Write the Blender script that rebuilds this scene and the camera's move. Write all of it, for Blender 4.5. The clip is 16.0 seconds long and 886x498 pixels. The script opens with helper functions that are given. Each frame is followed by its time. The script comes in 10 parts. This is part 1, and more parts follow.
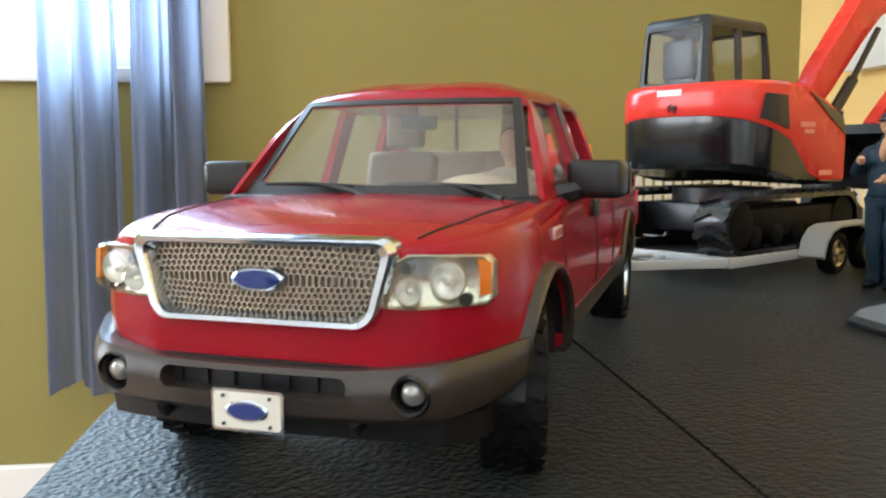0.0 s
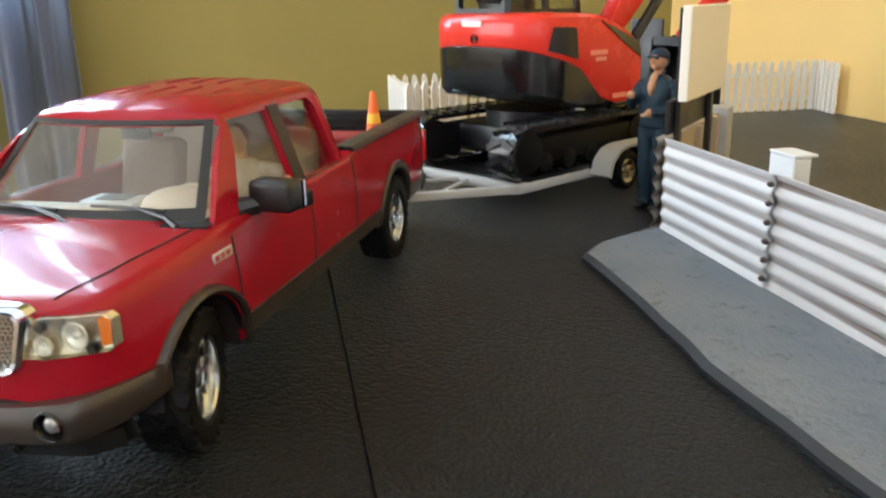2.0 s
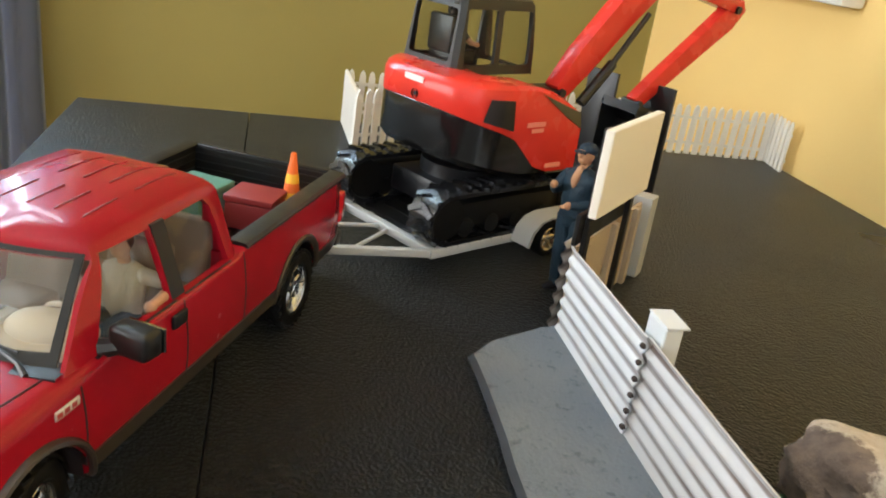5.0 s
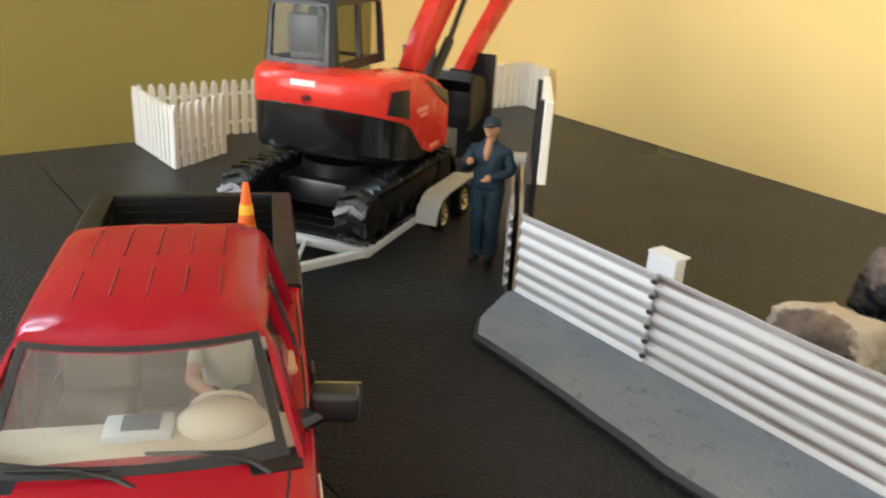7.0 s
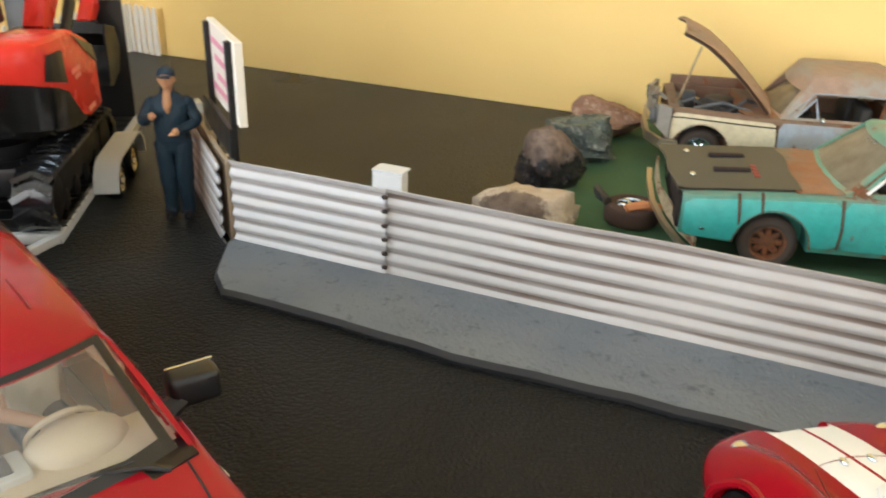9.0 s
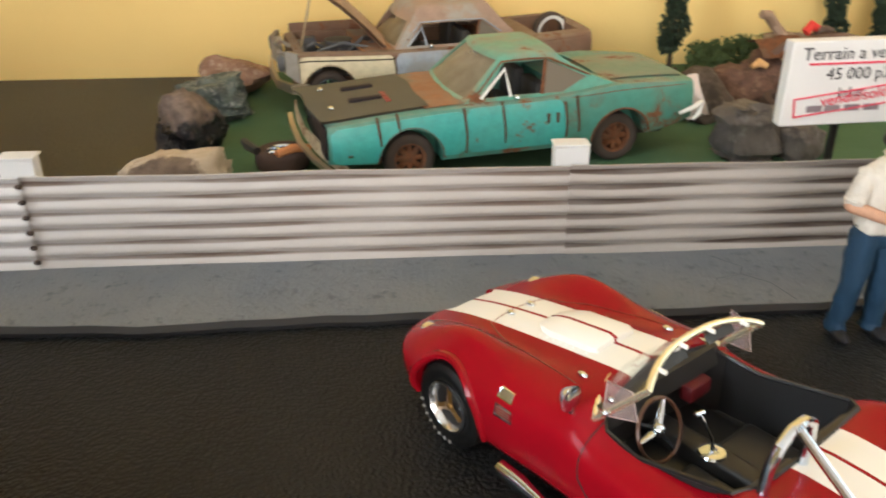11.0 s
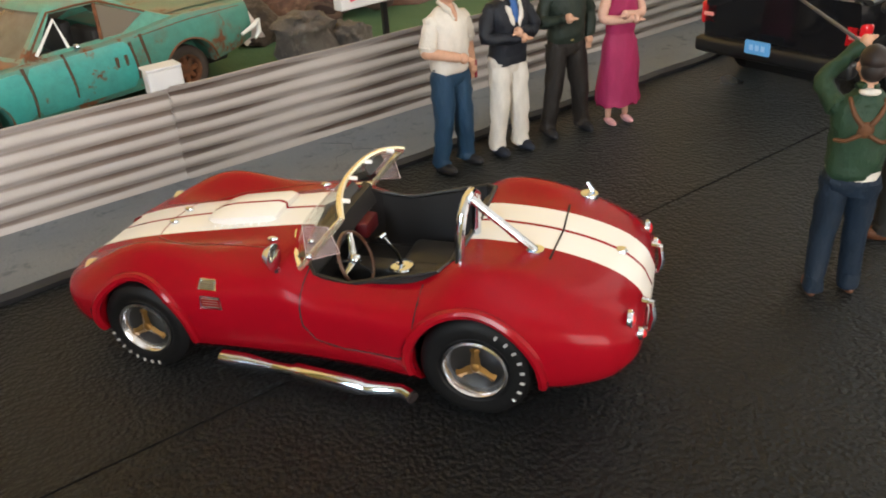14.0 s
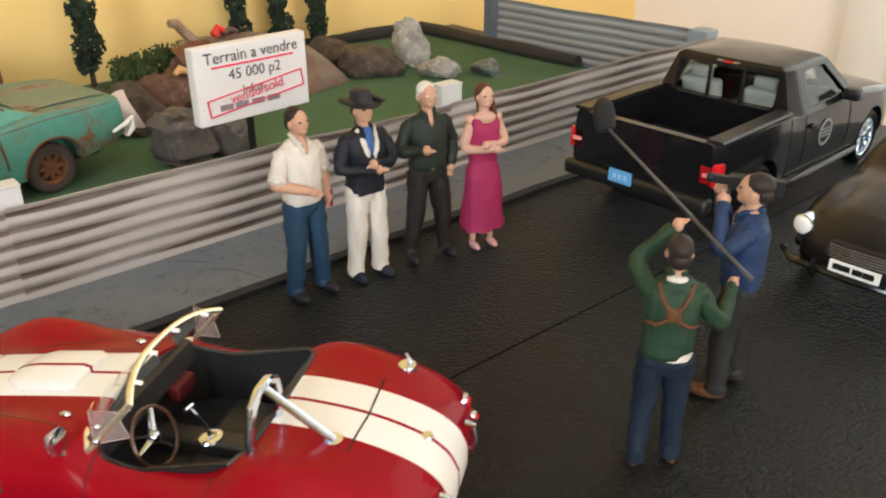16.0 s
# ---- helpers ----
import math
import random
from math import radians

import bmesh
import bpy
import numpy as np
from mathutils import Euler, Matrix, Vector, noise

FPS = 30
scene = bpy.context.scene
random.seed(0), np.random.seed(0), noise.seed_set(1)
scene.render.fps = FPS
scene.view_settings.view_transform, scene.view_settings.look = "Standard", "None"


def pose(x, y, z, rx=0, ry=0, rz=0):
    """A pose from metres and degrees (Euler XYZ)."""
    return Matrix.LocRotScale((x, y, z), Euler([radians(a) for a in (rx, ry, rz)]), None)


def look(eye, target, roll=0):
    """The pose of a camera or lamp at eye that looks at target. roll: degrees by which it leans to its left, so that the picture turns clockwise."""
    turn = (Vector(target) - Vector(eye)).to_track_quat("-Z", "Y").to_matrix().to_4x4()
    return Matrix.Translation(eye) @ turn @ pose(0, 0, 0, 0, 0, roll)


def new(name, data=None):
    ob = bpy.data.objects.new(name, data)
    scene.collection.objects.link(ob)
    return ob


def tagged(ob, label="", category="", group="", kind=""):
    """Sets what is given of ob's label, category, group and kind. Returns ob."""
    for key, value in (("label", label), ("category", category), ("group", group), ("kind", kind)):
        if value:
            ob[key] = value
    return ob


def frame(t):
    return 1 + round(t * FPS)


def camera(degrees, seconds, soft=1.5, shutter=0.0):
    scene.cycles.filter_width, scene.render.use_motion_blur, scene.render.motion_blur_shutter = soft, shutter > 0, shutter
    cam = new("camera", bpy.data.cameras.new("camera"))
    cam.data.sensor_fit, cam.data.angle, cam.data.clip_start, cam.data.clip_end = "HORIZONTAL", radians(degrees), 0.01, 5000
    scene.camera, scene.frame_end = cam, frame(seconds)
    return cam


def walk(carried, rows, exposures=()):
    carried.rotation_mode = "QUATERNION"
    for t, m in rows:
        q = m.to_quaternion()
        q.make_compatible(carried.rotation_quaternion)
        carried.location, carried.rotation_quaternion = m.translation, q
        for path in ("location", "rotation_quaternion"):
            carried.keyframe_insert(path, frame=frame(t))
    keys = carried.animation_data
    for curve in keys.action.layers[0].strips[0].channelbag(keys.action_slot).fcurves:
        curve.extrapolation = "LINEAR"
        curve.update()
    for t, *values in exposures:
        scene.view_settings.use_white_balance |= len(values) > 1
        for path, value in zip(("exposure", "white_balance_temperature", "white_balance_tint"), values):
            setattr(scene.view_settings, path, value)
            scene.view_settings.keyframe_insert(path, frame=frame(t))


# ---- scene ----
cam = camera(56.43, 16.0, soft=1.9, shutter=0.4)
PATH = [
    (0, (-0.2879, 0.0046, 0.0784), (-0.2307, 0.4982, 0.0227), -0.28),
    (0.5, (-0.2771, -0.0074, 0.0951), (-0.2111, 0.4849, 0.0382), -0.01),
    (1, (-0.2627, -0.0373, 0.1162), (-0.1819, 0.4507, 0.0433), -0.15),
    (1.5, (-0.2355, -0.0463, 0.1314), (-0.1426, 0.4352, 0.0337), -0.39),
    (2, (-0.2109, -0.0418, 0.1342), (-0.1212, 0.4285, -0.0101), -1.20),
    (2.5, (-0.1937, -0.0473, 0.1517), (-0.1149, 0.4126, -0.0280), 0.28),
    (3, (-0.1871, -0.0540, 0.1677), (-0.1203, 0.4030, -0.0240), 1.83),
    (3.5, (-0.1716, -0.0582, 0.1767), (-0.1007, 0.3933, -0.0261), 3.50),
    (4, (-0.1704, -0.0556, 0.2003), (-0.0864, 0.3936, -0.0026), 5.95),
    (4.5, (-0.1724, -0.0564, 0.2186), (-0.0732, 0.3920, 0.0208), 7.94),
    (4.7, (-0.1711, -0.0454, 0.2209), (-0.0694, 0.4057, 0.0309), 8.20),
    (6.8, (-0.3105, 0.0258, 0.2252), (-0.0542, 0.4142, 0.0422), 3.99),
    (7, (-0.3330, 0.0321, 0.2228), (-0.0502, 0.4011, 0.0387), 3.50),
    (7.5, (-0.3734, 0.0338, 0.2218), (-0.0360, 0.3506, 0.0326), 2.28),
    (8, (-0.3758, 0.0554, 0.2203), (-0.0034, 0.3252, 0.0239), 1.76),
    (8.2, (-0.3799, 0.0629, 0.2255), (0.0046, 0.3138, 0.0274), 1.83),
    (10.3, (-0.3926, 0.0904, 0.2229), (0.0497, 0.1473, -0.0032), 1.55),
    (10.5, (-0.3953, 0.0877, 0.2183), (0.0502, 0.1250, -0.0057), 1.38),
    (11, (-0.4064, 0.0823, 0.2147), (0.0397, 0.0603, -0.0100), -0.41),
    (11.5, (-0.4094, 0.0862, 0.2063), (0.0360, 0.0149, -0.0093), -2.34),
    (12, (-0.4176, 0.0958, 0.2069), (0.0143, -0.0406, -0.0050), -2.85),
    (12.5, (-0.4271, 0.1028, 0.1997), (-0.0157, -0.0858, -0.0130), -4.29),
    (13, (-0.4238, 0.1098, 0.1938), (-0.0347, -0.1073, -0.0331), -5.01),
    (13.5, (-0.4268, 0.1180, 0.1872), (-0.0577, -0.1172, -0.0546), -5.15),
    (14, (-0.4255, 0.1241, 0.1874), (-0.0687, -0.1259, -0.0580), -4.01),
    (14.5, (-0.4255, 0.1248, 0.1895), (-0.0746, -0.1335, -0.0556), -2.98),
    (15, (-0.4226, 0.1188, 0.2028), (-0.0787, -0.1498, -0.0413), -1.69),
    (15.5, (-0.4216, 0.0933, 0.2177), (-0.0822, -0.1888, -0.0173), -0.71),
    (16, (-0.4313, 0.0713, 0.2239), (-0.0898, -0.2179, 0.0007), -0.11),
]
walk(cam, [(t, look(eye, target, roll)) for t, eye, target, roll in PATH],
     exposures=[(0.0, -0.08, 5500, 10), (1.5, -0.10, 5700, 10), (3.0, -0.08, 5700, 10), (4.5, -0.10, 5900, 10), (8.0, -0.25, 5900, 10), (10.5, -0.40, 6500, 14), (12.5, -0.62, 6600, 16), (16.0, -0.54, 6600, 16)])

# ---------------------------------------------------------------- light
W = bpy.data.worlds.new("world")
scene.world = W
W.use_nodes = True
wn, wl = W.node_tree.nodes, W.node_tree.links
sky = wn.new("ShaderNodeTexSky")
sky.sky_type, sky.sun_disc = "NISHITA", False
sky.sun_elevation, sky.sun_rotation = radians(40), radians(-60)
wl.new(sky.outputs[0], wn["Background"].inputs[0])
wn["Background"].inputs[1].default_value = 0.12


def window_light(name, m, sx, sy, watts, colour):
    """Daylight that comes in through a window's opening."""
    d = bpy.data.lights.new(name, "AREA")
    d.shape, d.size, d.size_y, d.energy, d.color = "RECTANGLE", sx, sy, watts, colour
    ob = new(name, d)
    ob.matrix_world = m
    return ob


ROOM = dict(x0=-2.2, x1=0.420, y0=-1.06, y1=1.25, z0=-0.435, z1=1.90)
WIN1 = dict(x0=-1.12, x1=-0.535, z0=0.206, z1=1.40)      # in the olive wall
WIN2 = dict(y0=-0.30, y1=1.00, z0=-0.02, z1=1.18)        # in the wall across the room
window_light("window_daylight", pose((WIN1["x0"] + WIN1["x1"]) / 2, 1.32, 0.803, -90, 0, 0), 0.58, 1.19, 52, (0.76, 0.90, 1.0))
window_light("window_daylight", pose(-2.27, 0.35, 0.58, 0, -90, 0), 1.15, 1.25, 44, (1.0, 0.955, 0.87))
DOOR = dict(x0=-0.62, x1=0.0, z0=0.02, z1=1.40)         # panes of the glazed door in the end wall
window_light("door_daylight", pose(-0.31, ROOM["y0"] - 0.05, 0.71, 90, 0, 0), 0.58, 1.30, 5, (1.0, 0.97, 0.92))

# ---------------------------------------------------------------- materials


def nodes_of(name):
    m = bpy.data.materials.new(name)
    m.use_nodes = True
    n, l = m.node_tree.nodes, m.node_tree.links
    return m, n, l, n["Principled BSDF"]


def coords(n, l, scale, space="Object"):
    tc, mp = n.new("ShaderNodeTexCoord"), n.new("ShaderNodeMapping")
    mp.inputs["Scale"].default_value = scale if hasattr(scale, "__len__") else (scale,) * 3
    l.new(tc.outputs[space], mp.inputs[0])
    return mp.outputs[0]


def noise_of(n, l, vec, scale, detail=4, rough=0.55):
    t = n.new("ShaderNodeTexNoise")
    t.inputs["Scale"].default_value, t.inputs["Detail"].default_value, t.inputs["Roughness"].default_value = scale, detail, rough
    l.new(vec, t.inputs["Vector"])
    return t.outputs["Fac"]


def ramp(n, l, fac, *stops):
    r = n.new("ShaderNodeValToRGB")
    e = r.color_ramp.elements
    while len(e) < len(stops):
        e.new(0.5)
    for el, (p, c) in zip(e, stops):
        el.position = p
        el.color = (*c, 1) if hasattr(c, "__len__") else (c, c, c, 1)
    l.new(fac, r.inputs[0])
    return r.outputs[0]


def mix(n, l, fac, a, b):
    m = n.new("ShaderNodeMix")
    m.data_type = "RGBA"
    for sock, v in ((m.inputs[0], fac), (m.inputs[6], a), (m.inputs[7], b)):
        if hasattr(v, "links"):
            l.new(v, sock)
        elif hasattr(v, "__len__"):
            sock.default_value = (*v, 1)
        else:
            sock.default_value = v
    return m.outputs[2]


def bump(n, l, bs, height, strength, distance):
    b = n.new("ShaderNodeBump")
    b.inputs["Strength"].default_value, b.inputs["Distance"].default_value = strength, distance
    l.new(height, b.inputs["Height"])
    l.new(b.outputs[0], bs.inputs["Normal"])


def plain(name, colour, rough=0.5, metal=0.0, coat=0.0, vary=0.12, grain=400.0, relief=0.0, spec=0.5):
    """A surface of one colour with fine and broad variation."""
    m, n, l, bs = nodes_of(name)
    v = coords(n, l, 1.0)
    f = noise_of(n, l, v, grain)
    g = noise_of(n, l, v, grain / 9, 3)
    mm = n.new("ShaderNodeMath")
    mm.operation = "ADD"
    l.new(f, mm.inputs[0])
    l.new(g, mm.inputs[1])
    lo, hi = [tuple(min(1, c * k) for c in colour) for k in (1 - vary, 1 + vary)]
    l.new(ramp(n, l, mm.outputs[0], (0.35, lo), (0.65, hi)), bs.inputs["Base Color"])
    r = ramp(n, l, g, (0.3, max(0.0, rough - 0.06)), (0.7, min(1.0, rough + 0.06)))
    l.new(r, bs.inputs["Roughness"])
    bs.inputs["Metallic"].default_value = metal
    bs.inputs["Coat Weight"].default_value = coat
    bs.inputs["Coat Roughness"].default_value = 0.06
    bs.inputs["Specular IOR Level"].default_value = spec
    if relief:
        bump(n, l, bs, f, 0.6, relief)
    return m


def glass(name, tint, gloss=1.0):
    m, n, l, bs = nodes_of(name)
    n.remove(bs)
    t, g, x = n.new("ShaderNodeBsdfTransparent"), n.new("ShaderNodeBsdfGlossy"), n.new("ShaderNodeMixShader")
    lw, pw, f = n.new("ShaderNodeLayerWeight"), n.new("ShaderNodeMath"), n.new("ShaderNodeMath")
    pw.operation, f.operation = "POWER", "MULTIPLY_ADD"
    pw.inputs[1].default_value, f.inputs[1].default_value, f.inputs[2].default_value = 5.0, 0.90, 0.05
    l.new(lw.outputs["Facing"], pw.inputs[0])
    l.new(pw.outputs[0], f.inputs[0])
    t.inputs[0].default_value = (*tint, 1)
    g.inputs["Roughness"].default_value = 0.04
    g.inputs[0].default_value = (gloss, gloss, gloss, 1)
    for a, b in ((f.outputs[0], x.inputs[0]), (t.outputs[0], x.inputs[1]), (g.outputs[0], x.inputs[2]), (x.outputs[0], n["Material Output"].inputs[0])):
        l.new(a, b)
    return m


def wall_paint(name, colour, relief=0.0006):
    m, n, l, bs = nodes_of(name)
    v = coords(n, l, 1.0)
    broad, fine = noise_of(n, l, v, 2.2, 3), noise_of(n, l, v, 260, 3)
    c = ramp(n, l, broad, (0.3, tuple(k * 0.94 for k in colour)), (0.7, tuple(min(1, k * 1.05) for k in colour)))
    l.new(c, bs.inputs["Base Color"])
    bs.inputs["Roughness"].default_value = 0.72
    bump(n, l, bs, fine, 0.35, relief)
    return m


def mat_black(name="black_mat"):
    """Black embossed foam sheet: fine hard grain with small glints and dusty patches."""
    m, n, l, bs = nodes_of(name)
    v = coords(n, l, 1.0)
    vo = n.new("ShaderNodeTexVoronoi")
    vo.feature, vo.inputs["Scale"].default_value = "SMOOTH_F1", 600
    l.new(v, vo.inputs["Vector"])
    warp, fine, broad, dust = noise_of(n, l, v, 420, 3), noise_of(n, l, v, 1150, 4, 0.65), noise_of(n, l, v, 6, 4), noise_of(n, l, v, 1500, 2)
    height = vo.outputs["Distance"]
    for src, k in ((height, -1.0), (warp, 0.35), (fine, 0.45)):
        mm = n.new("ShaderNodeMath")
        mm.operation = "MULTIPLY_ADD"
        l.new(src, mm.inputs[0])
        mm.inputs[1].default_value = k
        if src is height:
            mm.inputs[2].default_value = 1.0
        else:
            l.new(height, mm.inputs[2])
        height = mm.outputs[0]
    base = ramp(n, l, broad, (0.3, (0.0058, 0.0061, 0.0064)), (0.7, (0.0100, 0.0104, 0.0106)))
    specks = ramp(n, l, dust, (0.70, 0.0), (0.79, 1.0))
    l.new(mix(n, l, specks, base, (0.15, 0.15, 0.145)), bs.inputs["Base Color"])
    l.new(ramp(n, l, broad, (0.3, 0.27), (0.7, 0.40)), bs.inputs["Roughness"])
    bs.inputs["Specular IOR Level"].default_value = 0.22
    bs.inputs["Sheen Weight"].default_value, bs.inputs["Sheen Roughness"].default_value = 0.10, 0.22
    bs.inputs["Sheen Tint"].default_value = (0.86, 1.0, 0.98, 1)
    bump(n, l, bs, height, 1.0, 0.0009)
    return m


OLIVE = wall_paint("olive_wall_paint", (0.285, 0.235, 0.062))
YELLOW = wall_paint("yellow_wall_paint", (0.92, 0.645, 0.235))
WHITEWALL = wall_paint("white_wall_paint", (0.95, 0.90, 0.84))
CEILING = wall_paint("ceiling_white", (0.82, 0.81, 0.78))
TRIM = plain("white_trim", (0.88, 0.86, 0.82), 0.4, vary=0.04, grain=60)
WOODFLOOR = plain("floor_wood", (0.22, 0.13, 0.07), 0.4, vary=0.3, grain=30)
MAT = mat_black()

# ---------------------------------------------------------------- mesh helpers


def box(bm, x0, x1, y0, y1, z0, z1, bevel=0.0, seg=2, m=None):
    vs = [bm.verts.new((x, y, z)) for x in (x0, x1) for y in (y0, y1) for z in (z0, z1)]
    fs = [bm.faces.new([vs[i] for i in f]) for f in ((0, 1, 3, 2), (4, 6, 7, 5), (0, 4, 5, 1), (2, 3, 7, 6), (0, 2, 6, 4), (1, 5, 7, 3))]
    made = vs
    if bevel:
        es = list({e for f in fs for e in f.edges})
        made = bmesh.ops.bevel(bm, geom=es, offset=bevel, segments=seg, affect="EDGES", profile=0.5)["verts"]
    if m is not None:
        bmesh.ops.transform(bm, matrix=m, verts=[v for v in made if v.is_valid])
    return made


def loft(bm, rings, closed=True, cap=True):
    vr = [[bm.verts.new(p) for p in r] for r in rings]
    k = len(rings[0])
    for a, b in zip(vr, vr[1:]):
        for i in range(k if closed else k - 1):
            j = (i + 1) % k
            bm.faces.new((a[i], a[j], b[j], b[i]))
    if cap and closed:
        bm.faces.new(vr[0][::-1])
        bm.faces.new(vr[-1])
    return vr


def frames_along(pts):
    pts = [Vector(p) for p in pts]
    up = None
    for i, p in enumerate(pts):
        d = (pts[min(i + 1, len(pts) - 1)] - pts[max(i - 1, 0)]).normalized()
        if up is None:
            up = Vector((0, 0, 1)) if abs(d.z) < 0.9 else Vector((1, 0, 0))
        s = d.cross(up).normalized()
        up = s.cross(d).normalized()
        yield p, s, up


def tube(bm, pts, r, seg=8, squash=1.0):
    rs = r if hasattr(r, "__len__") else [r] * len(pts)
    rings = []
    for (p, s, u), q in zip(frames_along(pts), rs):
        rings.append([p + q * (math.cos(a) * s + squash * math.sin(a) * u) for a in (2 * math.pi * i / seg for i in range(seg))])
    loft(bm, rings)


def lathe(bm, profile, c=(0, 0, 0), axis="Y", seg=32, cap=True):
    """Turn (radius, height) pairs round an axis; closed into itself when the profile ends where it began."""
    rot = {"Z": Matrix.Identity(3), "Y": Euler((radians(-90), 0, 0)).to_matrix(), "X": Euler((0, radians(90), 0)).to_matrix()}[axis]
    rings = [[Vector(c) + rot @ Vector((r * math.cos(a), r * math.sin(a), h)) for a in (2 * math.pi * i / seg for i in range(seg))] for r, h in profile]
    loft(bm, rings, cap=cap and profile[0] != profile[-1])


def ball(bm, c, r, seg=12, rings=8, m=None):
    rx, ry, rz = r if hasattr(r, "__len__") else (r, r, r)
    prof = [[Vector((rx * math.sin(t) * math.cos(a), ry * math.sin(t) * math.sin(a), -rz * math.cos(t)))
             for a in (2 * math.pi * i / seg for i in range(seg))] for t in (math.pi * (j + 0.04) / (rings + 0.08) for j in range(rings + 1))]
    m = m or Matrix.Identity(3)
    loft(bm, [[Vector(c) + m @ p for p in r_] for r_ in prof])


def prism(bm, poly, d0, d1, axis="Y"):
    """A polygon in the plane across an axis, from d0 to d1 along it."""
    put = {"X": lambda a, b, d: (d, a, b), "Y": lambda a, b, d: (a, d, b), "Z": lambda a, b, d: (a, b, d)}[axis]
    loft(bm, [[put(a, b, d) for a, b in poly] for d in (d0, d1)])


def rounded(w, h, r, n=4, cx=0.0, cy=0.0):
    return [(cx + sx * (w / 2 - r) + r * math.cos(a), cy + sy * (h / 2 - r) + r * math.sin(a))
            for sx, sy, a0 in ((1, 1, 0), (-1, 1, 90), (-1, -1, 180), (1, -1, 270)) for a in (radians(a0 + 90 * i / n) for i in range(n + 1))]


def mesh_of(name, bm, mats, sc=1.0, angle=35, recalc=True):
    if recalc:
        bmesh.ops.recalc_face_normals(bm, faces=bm.faces)
    if sc != 1.0:
        bmesh.ops.scale(bm, vec=(sc, sc, sc), verts=bm.verts)
    me = bpy.data.meshes.new(name)
    bm.to_mesh(me)
    bm.free()
    for mt in mats if hasattr(mats, "__len__") else (mats,):
        me.materials.append(mt)
    if angle:
        me.polygons.foreach_set("use_smooth", [True] * len(me.polygons))
        me.set_sharp_from_angle(angle=radians(angle))
    return me


def part(name, bm, mats, parent, label="", sc=1.0, angle=35, m=None):
    me = bm if isinstance(bm, bpy.types.Mesh) else mesh_of(name, bm, mats, sc, angle)
    ob = new(name, me)
    ob.parent = parent
    if m is not None:
        ob.matrix_basis = m
    return tagged(ob, label)


def thing(name, m, label, category, group="", kind=""):
    ob = new(name)
    ob.empty_display_size = 0.01
    ob.matrix_basis = m
    return tagged(ob, label, category, group, kind)


def single(name, bm, mats, label, category, group="", kind="", m=None, sc=1.0, angle=35):
    ob = part(name, bm, mats, None, "", sc, angle, m)
    return tagged(ob, label, category, group, kind)


def carve(bm, cutters):
    """bm with the cutters taken out of it."""
    def temp(b):
        bmesh.ops.recalc_face_normals(b, faces=b.faces)
        me = bpy.data.meshes.new("carve")
        b.to_mesh(me)
        b.free()
        return new("carve", me)
    base = temp(bm)
    tools = [temp(c) for c in cutters]
    for t in tools:
        md = base.modifiers.new("cut", "BOOLEAN")
        md.operation, md.solver, md.object = "DIFFERENCE", "EXACT", t
    me = bpy.data.meshes.new_from_object(base.evaluated_get(bpy.context.evaluated_depsgraph_get()))
    out = bmesh.new()
    out.from_mesh(me)
    for o in (base, *tools):
        d = o.data
        bpy.data.objects.remove(o)
        bpy.data.meshes.remove(d)
    bpy.data.meshes.remove(me)
    return out


def B():
    return bmesh.new()


# ---------------------------------------------------------------- room
R_ = ROOM
T = 0.10


def structure(name, bm, mat, label="", angle=0):
    return tagged(part(name, bm, mat, None, "", angle=angle), label, kind="structure")


bm = B()
x0, x1 = R_["x0"] - T, R_["x1"] + T
box(bm, WIN1["x1"], x1, R_["y1"], R_["y1"] + T, R_["z0"], R_["z1"])
box(bm, x0, WIN1["x0"], R_["y1"], R_["y1"] + T, R_["z0"], R_["z1"])
box(bm, WIN1["x0"], WIN1["x1"], R_["y1"], R_["y1"] + T, R_["z0"], WIN1["z0"])
box(bm, WIN1["x0"], WIN1["x1"], R_["y1"], R_["y1"] + T, WIN1["z1"], R_["z1"])
structure("wall_north", bm, OLIVE, "olive green painted wall with a window")
bm = B()
box(bm, R_["x1"], x1, R_["y0"] - T, R_["y1"], R_["z0"], R_["z1"])
structure("wall_east", bm, YELLOW, "warm yellow painted wall beside the table")
bm = B()
box(bm, x0, DOOR["x0"], R_["y0"] - T, R_["y0"], R_["z0"], R_["z1"])
box(bm, DOOR["x1"], R_["x1"], R_["y0"] - T, R_["y0"], R_["z0"], R_["z1"])
box(bm, DOOR["x0"], DOOR["x1"], R_["y0"] - T, R_["y0"], DOOR["z1"], R_["z1"])
box(bm, DOOR["x0"], DOOR["x1"], R_["y0"] - T, R_["y0"], R_["z0"], DOOR["z0"])
structure("wall_south", bm, WHITEWALL, "white painted wall")
bm = B()
box(bm, x0, R_["x0"], R_["y0"], WIN2["y0"], R_["z0"], R_["z1"])
box(bm, x0, R_["x0"], WIN2["y1"], R_["y1"], R_["z0"], R_["z1"])
box(bm, x0, R_["x0"], WIN2["y0"], WIN2["y1"], R_["z0"], WIN2["z0"])
box(bm, x0, R_["x0"], WIN2["y0"], WIN2["y1"], WIN2["z1"], R_["z1"])
structure("wall_west", bm, WHITEWALL, "white painted wall with a window")
bm = B()
box(bm, x0, x1, R_["y0"] - T, R_["y1"] + T, R_["z0"] - T, R_["z0"])
structure("floor", bm, WOODFLOOR, "brown wooden floor")
bm = B()
box(bm, x0, x1, R_["y0"] - T, R_["y1"] + T, R_["z1"], R_["z1"] + T)
structure("ceiling", bm, CEILING, "white ceiling")
bm = B()
